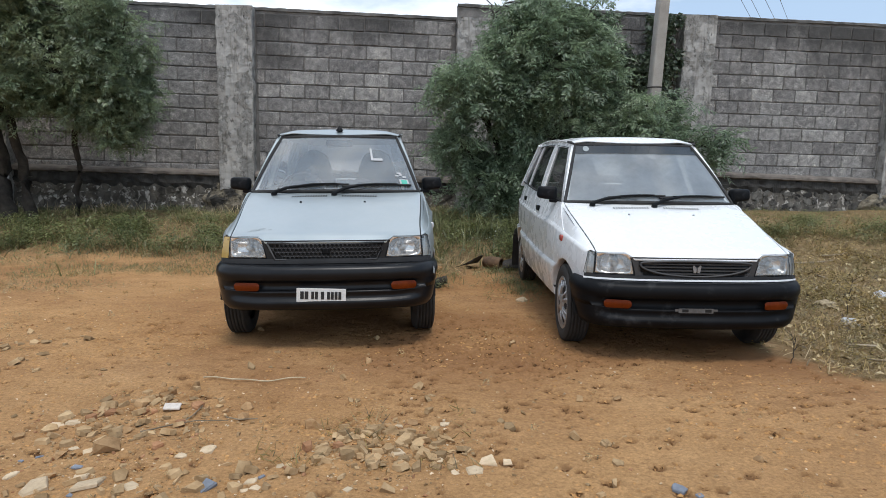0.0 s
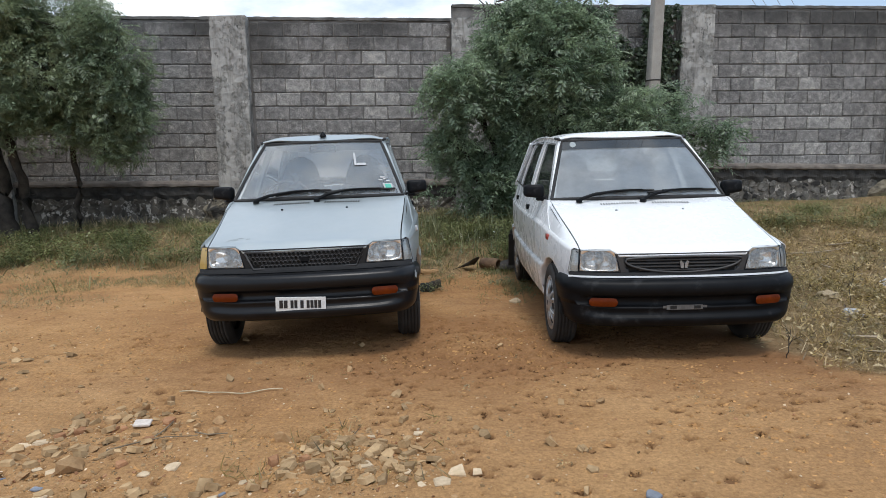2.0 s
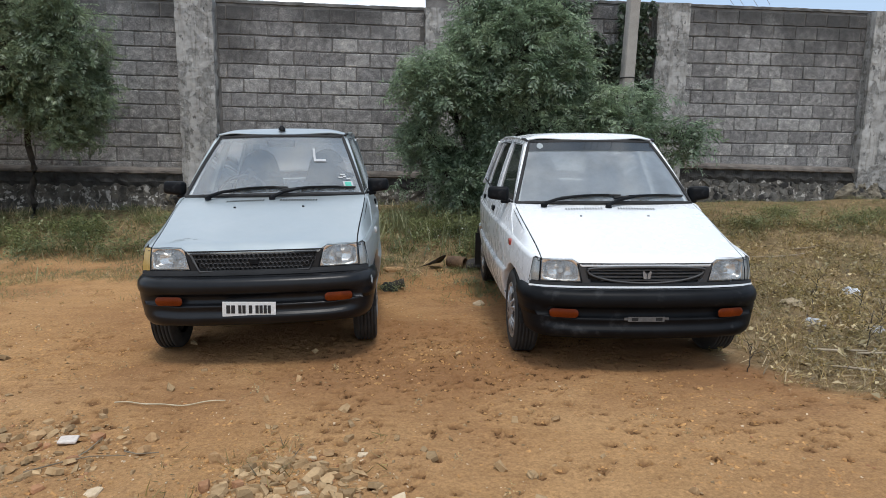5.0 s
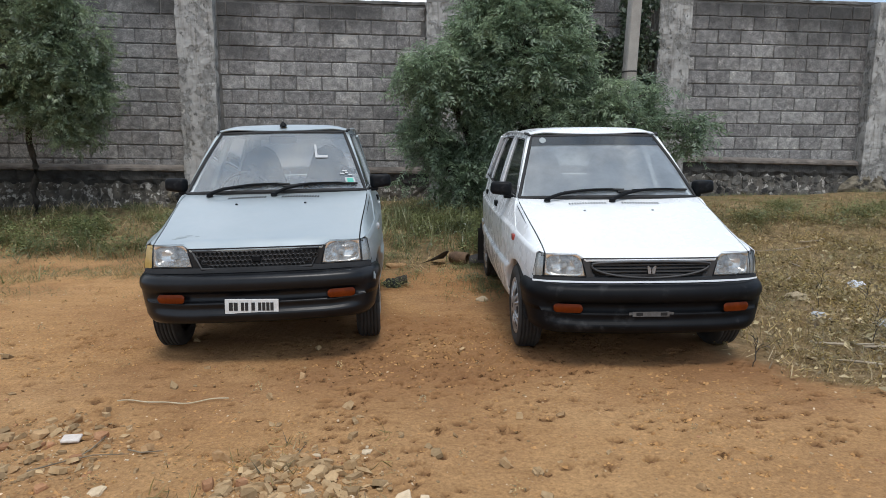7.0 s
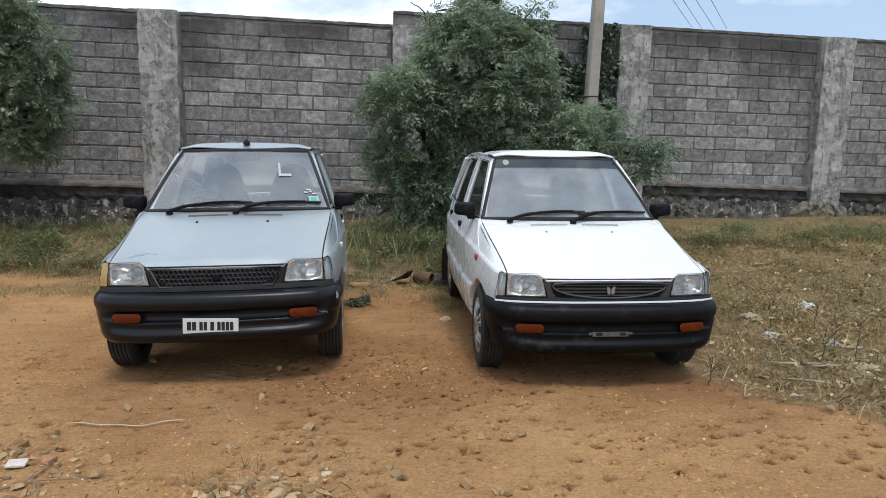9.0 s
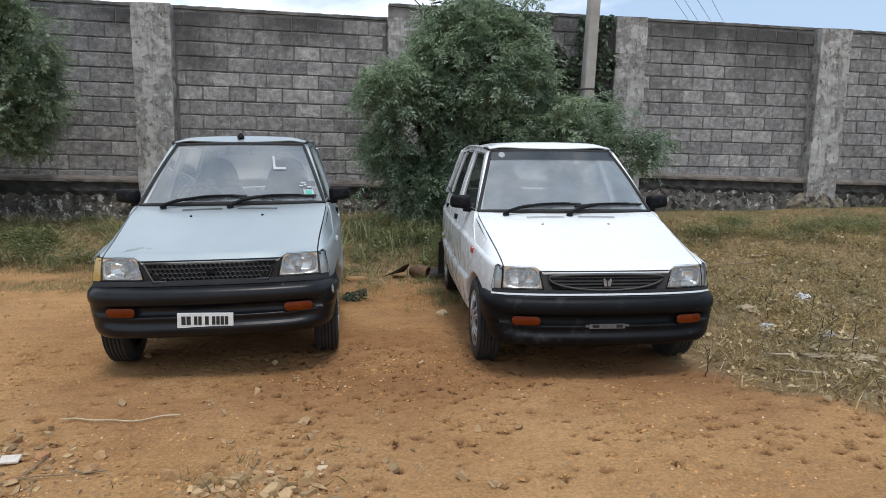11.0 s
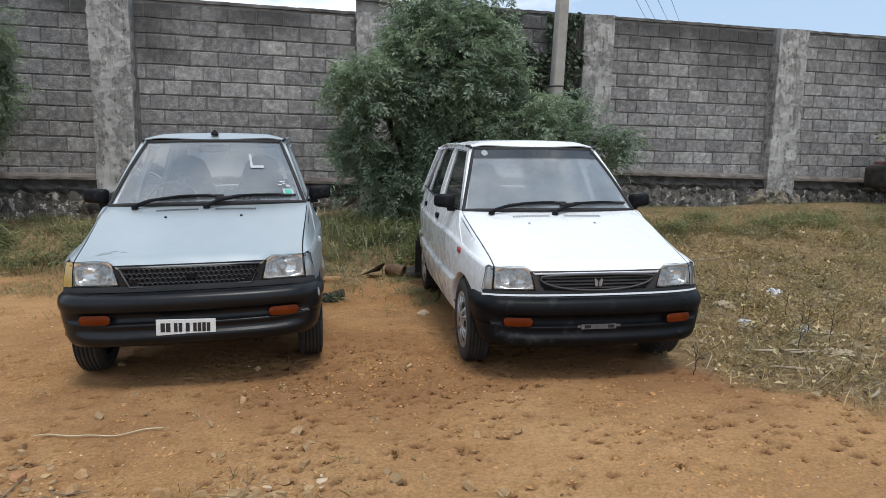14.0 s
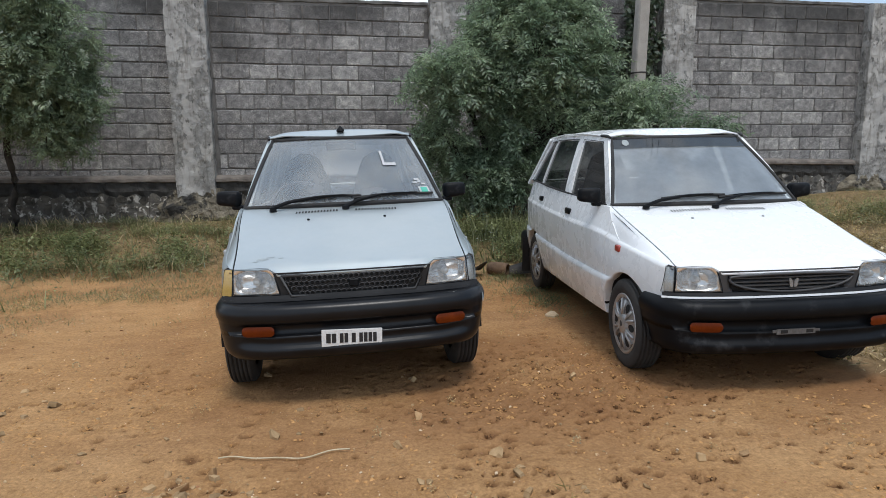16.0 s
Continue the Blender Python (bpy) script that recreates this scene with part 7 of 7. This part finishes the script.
# ---- loose things on the ground ----
def stone_shape(seed, w, d, h):
    """A broken angular stone: the hull of a few scattered points, flat below."""
    rnd = random.Random(seed)
    bm = bmesh.new()
    for _ in range(13):
        v = Vector((rnd.gauss(0, 1), rnd.gauss(0, 1), rnd.gauss(0, 1))).normalized()
        r = rnd.uniform(0.8, 1.08)
        flat = max(-0.45, min(0.62, v.z * r + rnd.uniform(-0.1, 0.1)))
        bm.verts.new((v.x * r * w / 2, v.y * r * d / 2, flat * h * 0.8))
    hull = bmesh.ops.convex_hull(bm, input=bm.verts[:])
    bmesh.ops.delete(bm, geom=[g for g in hull["geom_interior"] if isinstance(g, bmesh.types.BMVert)], context="VERTS")
    return bm


def slab_shape(seed, w, d, h):
    """A flat angular chip: an irregular polygon with broken edges."""
    rnd = random.Random(seed)
    n = rnd.randint(4, 6)
    ang = sorted((k + rnd.uniform(-0.32, 0.32)) * 2 * math.pi / n for k in range(n))
    rad = [rnd.uniform(0.62, 1.18) for _ in ang]
    pts = []
    for f, z in ((1.0, -0.5), (1.02, 0.15), (0.90, 0.5)):
        pts += [(f * r * w / 2 * math.cos(a) + rnd.uniform(-0.02, 0.02) * w, f * r * d / 2 * math.sin(a) + rnd.uniform(-0.02, 0.02) * w, z * h * (1 + rnd.uniform(-0.2, 0.2))) for a, r in zip(ang, rad)]
    faces = [(k * n + i, k * n + (i + 1) % n, (k + 1) * n + (i + 1) % n, (k + 1) * n + i) for k in (0, 1) for i in range(n)]
    return pts, faces + [tuple(2 * n + i for i in range(n)), tuple(range(n))[::-1]]


STONE_MATS = {"s": (M_STONE, "brown laterite stone lying on the soil", 0.55), "p": (M_STONE_PALE, "flat pale stone lying on the soil", 0.17), "b": (M_BRICK, "broken red brick piece on the soil", 0.5), "k": (M_STONE_SLATE, "flat blue-grey slate chip on the soil", 0.2)}
# x, y, width, kind
PILE_A = [(-1.11, 2.43, 0.109, "s"), (-1.10, 2.59, 0.055, "s"), (-1.09, 3.03, 0.120, "s"), (-0.97, 3.10, 0.074, "s"), (-1.15, 3.16, 0.050, "s"), (-1.14, 2.88, 0.076, "s"), (-1.25, 2.80, 0.059, "b"), (-1.30, 2.74, 0.058, "b"), (-1.36, 2.70, 0.085, "p"), (-1.42, 2.67, 0.077, "p"), (-0.88, 2.85, 0.061, "b"), (-0.82, 2.80, 0.045, "s"), (-0.90, 2.66, 0.057, "b"), (-0.92, 2.43, 0.052, "b"), (-0.65, 2.71, 0.073, "s"), (-0.65, 2.83, 0.068, "s"), (-1.15, 2.29, 0.042, "k"), (-1.34, 2.39, 0.031, "k"), (-1.39, 2.36, 0.027, "k"), (-1.22, 2.15, 0.114, "p"), (-1.10, 2.22, 0.083, "p"), (-1.05, 2.15, 0.109, "p"), (-0.64, 2.10, 0.074, "k"), (-1.08, 2.08, 0.028, "k")]
PILE_B = [(-1.26, 2.39, 0.057, "s"), (-1.29, 2.36, 0.037, "s"), (-0.71, 2.40, 0.077, "p"), (-0.80, 2.36, 0.051, "p"), (-0.85, 2.07, 0.033, "p"), (-1.21, 2.79, 0.044, "s"), (-1.05, 2.78, 0.041, "b"), (-0.74, 2.78, 0.044, "s"), (-1.51, 2.57, 0.054, "s"), (-1.36, 2.25, 0.059, "p"), (-1.21, 2.22, 0.047, "s"), (-0.90, 2.12, 0.062, "p"), (-1.24, 2.65, 0.042, "s"), (-1.17, 2.42, 0.045, "p"), (-1.24, 2.45, 0.036, "p"), (-1.10, 2.78, 0.051, "b"), (-0.13, 3.46, 0.071, "s")]
PILE_C = [(-0.33, 2.59, 0.084, "s"), (-0.14, 2.47, 0.051, "p"), (-0.33, 2.38, 0.058, "b"), (-0.21, 2.38, 0.065, "b"), (-0.27, 2.42, 0.046, "s"), (-0.10, 2.42, 0.060, "s"), (0.03, 2.31, 0.057, "p"), (-0.07, 2.26, 0.068, "s"), (0.14, 2.26, 0.050, "s"), (0.18, 2.24, 0.044, "p"), (0.04, 2.19, 0.055, "s"), (-0.49, 2.13, 0.046, "p"), (-0.47, 2.08, 0.040, "p"), (-0.50, 2.07, 0.034, "p"), (-0.46, 2.16, 0.035, "k"), (-0.41, 2.24, 0.043, "p"), (-0.15, 2.05, 0.040, "p"), (-0.01, 2.56, 0.056, "s"), (0.10, 2.62, 0.057, "s"), (0.04, 2.59, 0.036, "p"), (0.24, 2.58, 0.043, "p"), (-0.36, 2.21, 0.027, "k"), (-0.18, 2.29, 0.050, "b"), (-0.12, 2.28, 0.038, "s")]
STRAYS = [(0.31, 2.15, 0.064, "p"), (0.37, 2.22, 0.089, "p"), (0.44, 2.20, 0.051, "p"), (1.00, 1.98, 0.061, "k"), (1.12, 5.15, 0.126, "p"), (1.10, 2.84, 0.053, "s"), (0.23, 2.14, 0.040, "p"), (0.23, 2.58, 0.047, "p"), (1.05, 1.93, 0.040, "k"), (0.22, 2.24, 0.052, "s"), (1.40, 2.15, 0.045, "s"), (0.34, 2.04, 0.027, "s")]
for i, (x, y, w, kind) in enumerate(PILE_A + PILE_B + PILE_C + STRAYS):
    mat, label, flat = STONE_MATS[kind]
    rnd = random.Random(i * 7 + 1)
    h = w * flat * rnd.uniform(0.85, 1.2)
    ob = new("stone", mesh_of("stone", (stone_shape if kind == "s" else slab_shape)(i, w * 1.1, w * rnd.uniform(0.75, 1.1), h), mat))
    ob.matrix_basis = pose(x, y, ground_z(x, y) + h * 0.22, rnd.uniform(-9, 9), rnd.uniform(-9, 9), rnd.uniform(0, 360))
    tagged(ob, label, "stone", "loose stones")
tile = new("tile", mesh_of("tile", soft_box(-0.036, -0.026, 0, 0.036, 0.026, 0.012, 0.003, 1), M_TILE))
tile.matrix_basis = pose(-0.986, 2.815, ground_z(-0.986, 2.815) + 0.012, 8, 3, 6)
tagged(tile, "broken white tile piece lying on rubble", "tile")


def make_pebbles():
    rng = np.random.default_rng(4)
    tpl = []
    for k in range(6):
        oct_ = np.array([(1, 0, 0), (0, 1, 0), (-1, 0, 0), (0, -1, 0), (0, 0, 0.6), (0, 0, -0.5), (0.6, 0.6, 0.25), (-0.6, -0.6, 0.25)], float)
        oct_ = oct_ * rng.uniform(0.65, 1.1, oct_.shape) * 0.5
        F = np.array([(0, 6, 4), (6, 1, 4), (1, 2, 4), (2, 7, 4), (7, 3, 4), (3, 0, 4), (0, 5, 6), (6, 5, 1), (1, 5, 2), (2, 5, 7), (7, 5, 3), (3, 5, 0)])
        tpl.append((oct_, F))

    def want(x, y):
        d = min(math.hypot((x + 1.1) / 0.55, (y - 2.6) / 0.5), math.hypot((x + 0.05) / 0.5, (y - 2.35) / 0.4), 0.7 + math.hypot((x + 0.7) / 1.2, (y - 2.1) / 0.3))
        return max(0.05, 0.8 * (1 - smooth01(0.2, 1.3, d))) * clear_of_cars(x, y)
    flat = []
    for k in range(8):
        m = int(rng.integers(4, 6))
        a = np.sort((np.arange(m) + rng.uniform(-0.38, 0.38, m)) * 2 * np.pi / m)
        r = rng.uniform(0.28, 0.62, m)
        ring = np.stack([r * np.cos(a), r * np.sin(a) * rng.uniform(0.6, 1.0), np.zeros(m)], 1)
        top = ring * 0.88 + np.array([0, 0, 0.27]) + np.stack([np.zeros(m), np.zeros(m), rng.uniform(-0.05, 0.05, m)], 1)
        F = [(0, i, i + 1) for i in range(1, m - 1)]
        F = [tuple(m + q for q in f) for f in F] + [f for i in range(m) for f in ((i, (i + 1) % m, m + (i + 1) % m), (i, m + (i + 1) % m, m + i))]
        flat.append((np.concatenate([ring, top]), np.array(F)))
    def heap(x, y):
        c = 1 - smooth01(0.5, 1.15, math.hypot((x + 0.02) / 0.36, (y - 2.38) / 0.27))
        a = 0.45 * (1 - smooth01(0.4, 1.2, math.hypot((x + 1.1) / 0.42, (y - 2.74) / 0.34)))
        b = 0.22 * (1 - smooth01(0.4, 1.2, math.hypot((x + 0.75) / 0.9, (y - 2.12) / 0.24)))
        far = 0.10 * (1 - smooth01(0.4, 1.2, math.hypot((x + 2.2) / 0.5, (y - 3.7) / 0.7)))
        on_tile = math.hypot(x + 0.986, y - 2.815) < 0.075
        return 0.0 if on_tile else max(0.012, a, b, c, far)
    pl = on_ground(rng, 720, -2.8, 1.2, 1.5, 4.4, heap) + np.array([0, 0, 0.004])
    P, F = scatter_shape(rng, flat, pl, upright(rng, len(pl), 0.30), 0.012 + 0.074 * rng.uniform(0, 1, len(pl)) ** 2.6)
    tagged(new("stone_flakes", fast_mesh("stone_flakes", P, F, M_CHIP)), "flat tan stone flakes heaped on the soil", "pebbles", kind="stuff")
    for nm, mat, n, lo, hi, text in (("pebbles", M_CHIP, 2600, 0.005, 0.024, "brown pebbles strewn over the soil"), ("pale_pebbles", M_STONE_PALE, 900, 0.004, 0.018, "pale stone chips strewn over the soil"), ("brick_chips", M_BRICK, 450, 0.008, 0.028, "red brick chips strewn over the soil")):
        pl = on_ground(rng, n, -3.4, 2.6, 1.25, 6.0, want) + np.array([0, 0, 0.007])
        P, F = scatter_shape(rng, tpl, pl, upright(rng, len(pl), 0.5), lo + (hi - lo) * rng.uniform(0, 1, len(pl)) ** 2.2)
        tagged(new(nm, fast_mesh(nm, P, F, mat)), text, "pebbles", kind="stuff")


make_pebbles()


def lying(points, lift):
    return [(x, y, ground_z(x, y) + lift) for x, y in points]


cord = [(-0.967 + 0.525 * t, 3.229 - 0.058 * smooth01(0.0, 0.6, t) + 0.04 * smooth01(0.62, 1.0, t) + 0.008 * math.sin(t * 17.0), 0) for t in np.linspace(0, 1, 24)]
tagged(new("cord", mesh_of("cord", tube(lying([c[:2] for c in cord], 0.012), 0.0034, 6), M_CORD, True)), "pale yellow cord lying on the soil", "cord")
for k, pts in enumerate(([(-1.03, 2.56), (-0.93, 2.63), (-0.84, 2.67), (-0.70, 2.66)], [(-0.90, 2.64), (-0.87, 2.72), (-0.86, 2.84)], [(-0.72, 2.70), (-0.66, 2.67), (-0.58, 2.68)])):
    tagged(new("twig", mesh_of("twig", tube(lying(pts, 0.012), [0.0032, 0.003, 0.0024, 0.0016][:len(pts)], 6), M_TWIG, True)), "thin dry twig lying on the rubble", "twig", "dry twigs")
# bleached sticks: middle, heading and length
STICKS = [(3.12, 3.64, -0.35, 0.34), (3.31, 3.57, -0.1, 0.26), (5.13, 7.12, 0.05, 0.85), (5.7, 7.45, 0.2, 0.5), (3.45, 4.30, 0.5, 0.3), (2.95, 3.35, 2.4, 0.25),
          (4.6, 6.2, 1.2, 0.3), (4.1, 5.6, 0.7, 0.28), (5.4, 5.9, 2.7, 0.35), (3.0, 2.8, 0.4, 0.2), (6.3, 6.9, 0.9, 0.5), (3.5, 5.5, 2.2, 0.22)]
for x, y, a, L in STICKS:
    pts = [(x + math.cos(a + 0.25 * t) * L * (t - 0.5), y + math.sin(a + 0.25 * t) * L * (t - 0.5)) for t in (0, 0.33, 0.66, 1)]
    tagged(new("twig", mesh_of("twig", tube(lying(pts, 0.03), [0.008, 0.009, 0.007, 0.004], 6), M_STICK, True)), "bleached dry stick lying in the litter", "twig", "dry sticks")
# thin dead plants still standing in the litter
rng_stalk = np.random.default_rng(31)
for x, y, h in ((3.34, 3.69, 0.26), (3.63, 3.74, 0.30), (3.70, 4.67, 0.32), (3.62, 3.93, 0.24), (3.95, 4.5, 0.22), (2.38, 3.42, 0.17)):
    z = ground_z(x, y)
    bits = [limb((0, 0, -0.02), (0.02, 0, h), 0.0035, 0.0015, rng_stalk, 6, 0.0)]
    for k in range(5):
        f = 0.35 + 0.12 * k
        a = rng_stalk.uniform(0, 6.28)
        bits.append(limb((0.02 * f, 0, h * f), (0.02 * f + 0.07 * math.cos(a), 0.07 * math.sin(a), h * f + 0.06), 0.002, 0.001, rng_stalk, 4, 0.1))
    ob = new("dead_plant", mesh_of("dead_plant", join(*bits), M_BARK))
    ob.matrix_basis = pose(x, y, z)
    tagged(ob, "thin leafless dead plant standing in the litter", "dead plant", "dead plants")


def crumpled(seed, size, mat, name, label, category, x, y, flat=0.5):
    rnd = random.Random(seed)
    bm = bmesh.new()
    bmesh.ops.create_icosphere(bm, subdivisions=3, radius=1.0)
    for v in bm.verts:
        n = noise.noise(v.co * 2.2 + Vector((seed, 0, 0))) + 0.5 * noise.noise(v.co * 5 + Vector((0, seed, 0)))
        v.co *= 1 + 0.45 * n
        v.co.z = max(v.co.z, -0.3)
        v.co = Vector((v.co.x * size, v.co.y * size * 0.7, v.co.z * size * flat))
    ob = new(name, mesh_of(name, bm, mat))
    ob.matrix_basis = pose(x, y, ground_z(x, y) + size * flat * 0.3, 0, 0, rnd.uniform(0, 360))
    return tagged(ob, label, category)


crumpled(1, 0.10, M_PLASTIC_BAG, "plastic_wrapper", "crumpled pale blue plastic wrapper in the litter", "litter", 4.48, 5.25, 0.45)
crumpled(2, 0.09, M_HUSK, "husk_heap", "heap of dry tan husks in the litter", "litter", 3.69, 4.92, 0.45)
crumpled(3, 0.08, M_TAPE, "paper_scrap", "crumpled white paper scrap", "litter", 3.51, 4.38, 0.35)
crumpled(4, 0.07, M_HUSK, "paper_scrap", "crumpled tan paper scrap in the litter", "litter", 4.47, 4.92, 0.35)
crumpled(5, 0.07, M_TAPE, "paper_scrap", "crumpled dirty white paper scrap in the litter", "litter", 3.78, 4.14, 0.3)
crumpled(6, 0.08, M_HUSK, "paper_scrap", "flattened tan paper scrap in the litter", "litter", 3.86, 4.02, 0.2)
crumpled(9, 0.10, M_HUSK, "bark_piece", "curled piece of pale bark", "litter", 3.54, 3.58, 0.3)
# Lump added as the dark heart of a weed clump; no sack lies here.
crumpled(7, 0.09, M_WEED_CORE, "sack", "dark green core of a weed clump behind the silver car's wheel", "sack", 0.40, 5.78, 0.6)
stump = new("stump", mesh_of("stump", limb((-0.06, 0, 0.02), (0.06, 0.02, 0.05), 0.036, 0.04, np.random.default_rng(5), 6, 0.05), M_BARK, True))
stump.matrix_basis = pose(0.48, 5.80, ground_z(0.48, 5.80) + 0.01)
tagged(stump, "short dark log end lying among weeds", "log")
slab = new("stone", mesh_of("stone", slab_shape(901, 0.24, 0.15, 0.05), M_STONE))
slab.matrix_basis = pose(0.45, 6.71, ground_z(0.45, 6.71) + 0.012, 3, 2, 20)
tagged(slab, "flat brown stone slab half sunk in soil", "stone", "loose stones")


def make_scrap():
    """Rusty drum-like tube with torn curved sheets at both ends."""
    root = thing("exhaust_scrap", pose(1.12, 6.93, ground_z(1.12, 6.93), 0, 0, -14), "rusty hollow tube with torn curved metal sheets on the ground", "scrap metal")
    tubep = lathe([(-0.11, 0.050), (-0.11, 0.058), (-0.07, 0.066), (0.0, 0.070), (0.09, 0.066), (0.11, 0.058), (0.11, 0.050), (0.0, 0.058)], 26)
    part("tube", ([(x * 0.88 + y * 0.47 + 0.05, y * 0.88 - x * 0.47 - 0.03, z + 0.066) for x, y, z in tubep[0]], tubep[1]), M_RUST, root, "rusty brown hollow tube", True)
    thick(part("torn_sheet", grid(8, 10, lambda u, v: (-0.13 - 0.17 * v + 0.07 * math.sin(u * 4), 0.11 * math.cos(1.0 + 2.6 * u) - 0.05, 0.01 + 0.15 * math.sin(0.3 + 2.4 * u) * (1 - 0.75 * v))), M_SCRAP, root, "torn dark curved sheet", True), 0.004)
    thick(part("torn_sheet", grid(8, 10, lambda u, v: (0.16 + 0.24 * v, 0.11 * math.cos(0.4 + 2.7 * u), 0.01 + 0.15 * math.sin(0.1 + 2.9 * u) * (0.55 + 0.45 * v))), M_SCRAP, root, "torn grey curved sheet", True), 0.004)


make_scrap()


# ---- pieces of the wall: blocks and plinth stones ----
def panel_blocks(wall, x0, x1, top, ledge, single, seed):
    rnd = random.Random(seed)
    tilt = math.degrees(math.atan(top(1) - top(0)))
    rest_p, rest_f = [], []
    r = 0
    while True:
        z_mid = top((x0 + x1) / 2) - 0.306 - r * COURSE
        if z_mid < ledge((x0 + x1) / 2) - 0.13:
            break
        x = x0 + (0.385 if r % 2 else 0.145) - BLOCK + rnd.uniform(-0.025, 0.025)
        while x < x1 - 0.03:
            a, b = max(x, x0), min(x + BLOCK - rnd.uniform(0.010, 0.020), x1)
            x += BLOCK
            if b - a < 0.05:
                continue
            w = round(b - a, 2)
            c = (a + b) / 2
            m = pose(c, WALL_Y + rnd.uniform(-0.004, 0.006), top(c) - 0.306 - r * COURSE + rnd.uniform(-0.003, 0.003), 0, -tilt + rnd.uniform(-0.25, 0.25), 0)
            if single:
                ob = part("block", block_mesh(w, rnd.randrange(5)), M_BLOCK, wall, at=m)
            else:
                P, F = block_shape(w, COURSE - 0.015, rnd.randrange(10 ** 6))
                k = len(rest_p)
                rest_p += [tuple(m @ Vector(p)) for p in P]
                rest_f += [tuple(i + k for i in f) for f in F]
        r += 1
    return rest_p, rest_f


def plinth_stones(wall, x0, x1, ledge, single, seed):
    mat = M_RUBBLE_SOOT if wall.name == "wall_west" else M_RUBBLE
    rnd = random.Random(seed)
    rest = []
    x = x0
    while x < x1:
        w = rnd.uniform(0.09, 0.27)
        z = ledge(x) - 0.255 - rnd.uniform(0, 0.05)
        while z > 0.22:
            h = rnd.uniform(0.07, 0.19)
            shape = rubble_shape(w * 0.95, h, rnd)
            m = pose(x + w / 2 + rnd.uniform(-0.03, 0.03), WALL_Y - 0.068 + rnd.uniform(-0.012, 0.016), z - h / 2, 0, rnd.uniform(-40, 40), 0)
            if single:
                part("plinth_stone", shape, mat, wall, at=m)
            else:
                rest.append(([tuple(m @ Vector(p)) for p in shape[0]], shape[1]))
            z -= h * 0.95
        x += w
    return rest


(west, *_), (east, *_) = PANELS
for wall, top, ledge, spans in ((west, top_left, ledge_left, ((-14.0, -6.75, False), (-6.15, -2.80, True), (-2.215, 1.16, True))),
                                (east, top_right, ledge_right, ((1.75, 5.13, False), (5.72, 9.15, True), (9.79, 13.2, False), (13.8, 24.0, False)))):
    more_p, more_f, more_s = [], [], []
    for i, (a, b, single) in enumerate(spans):
        p, f = panel_blocks(wall, a + 0.01, b - 0.01, top, ledge, single, 10 + i)
        k = len(more_p)
        more_p += p
        more_f += [tuple(q + k for q in face) for face in f]
        more_s += plinth_stones(wall, a, b, ledge, single, 50 + i)
    if more_p:
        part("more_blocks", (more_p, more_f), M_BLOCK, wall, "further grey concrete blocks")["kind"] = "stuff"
    if more_s:
        part("more_plinth_stones", join(*more_s), M_RUBBLE_SOOT if wall is west else M_RUBBLE, wall, "further field stones of the plinth")["kind"] = "stuff"
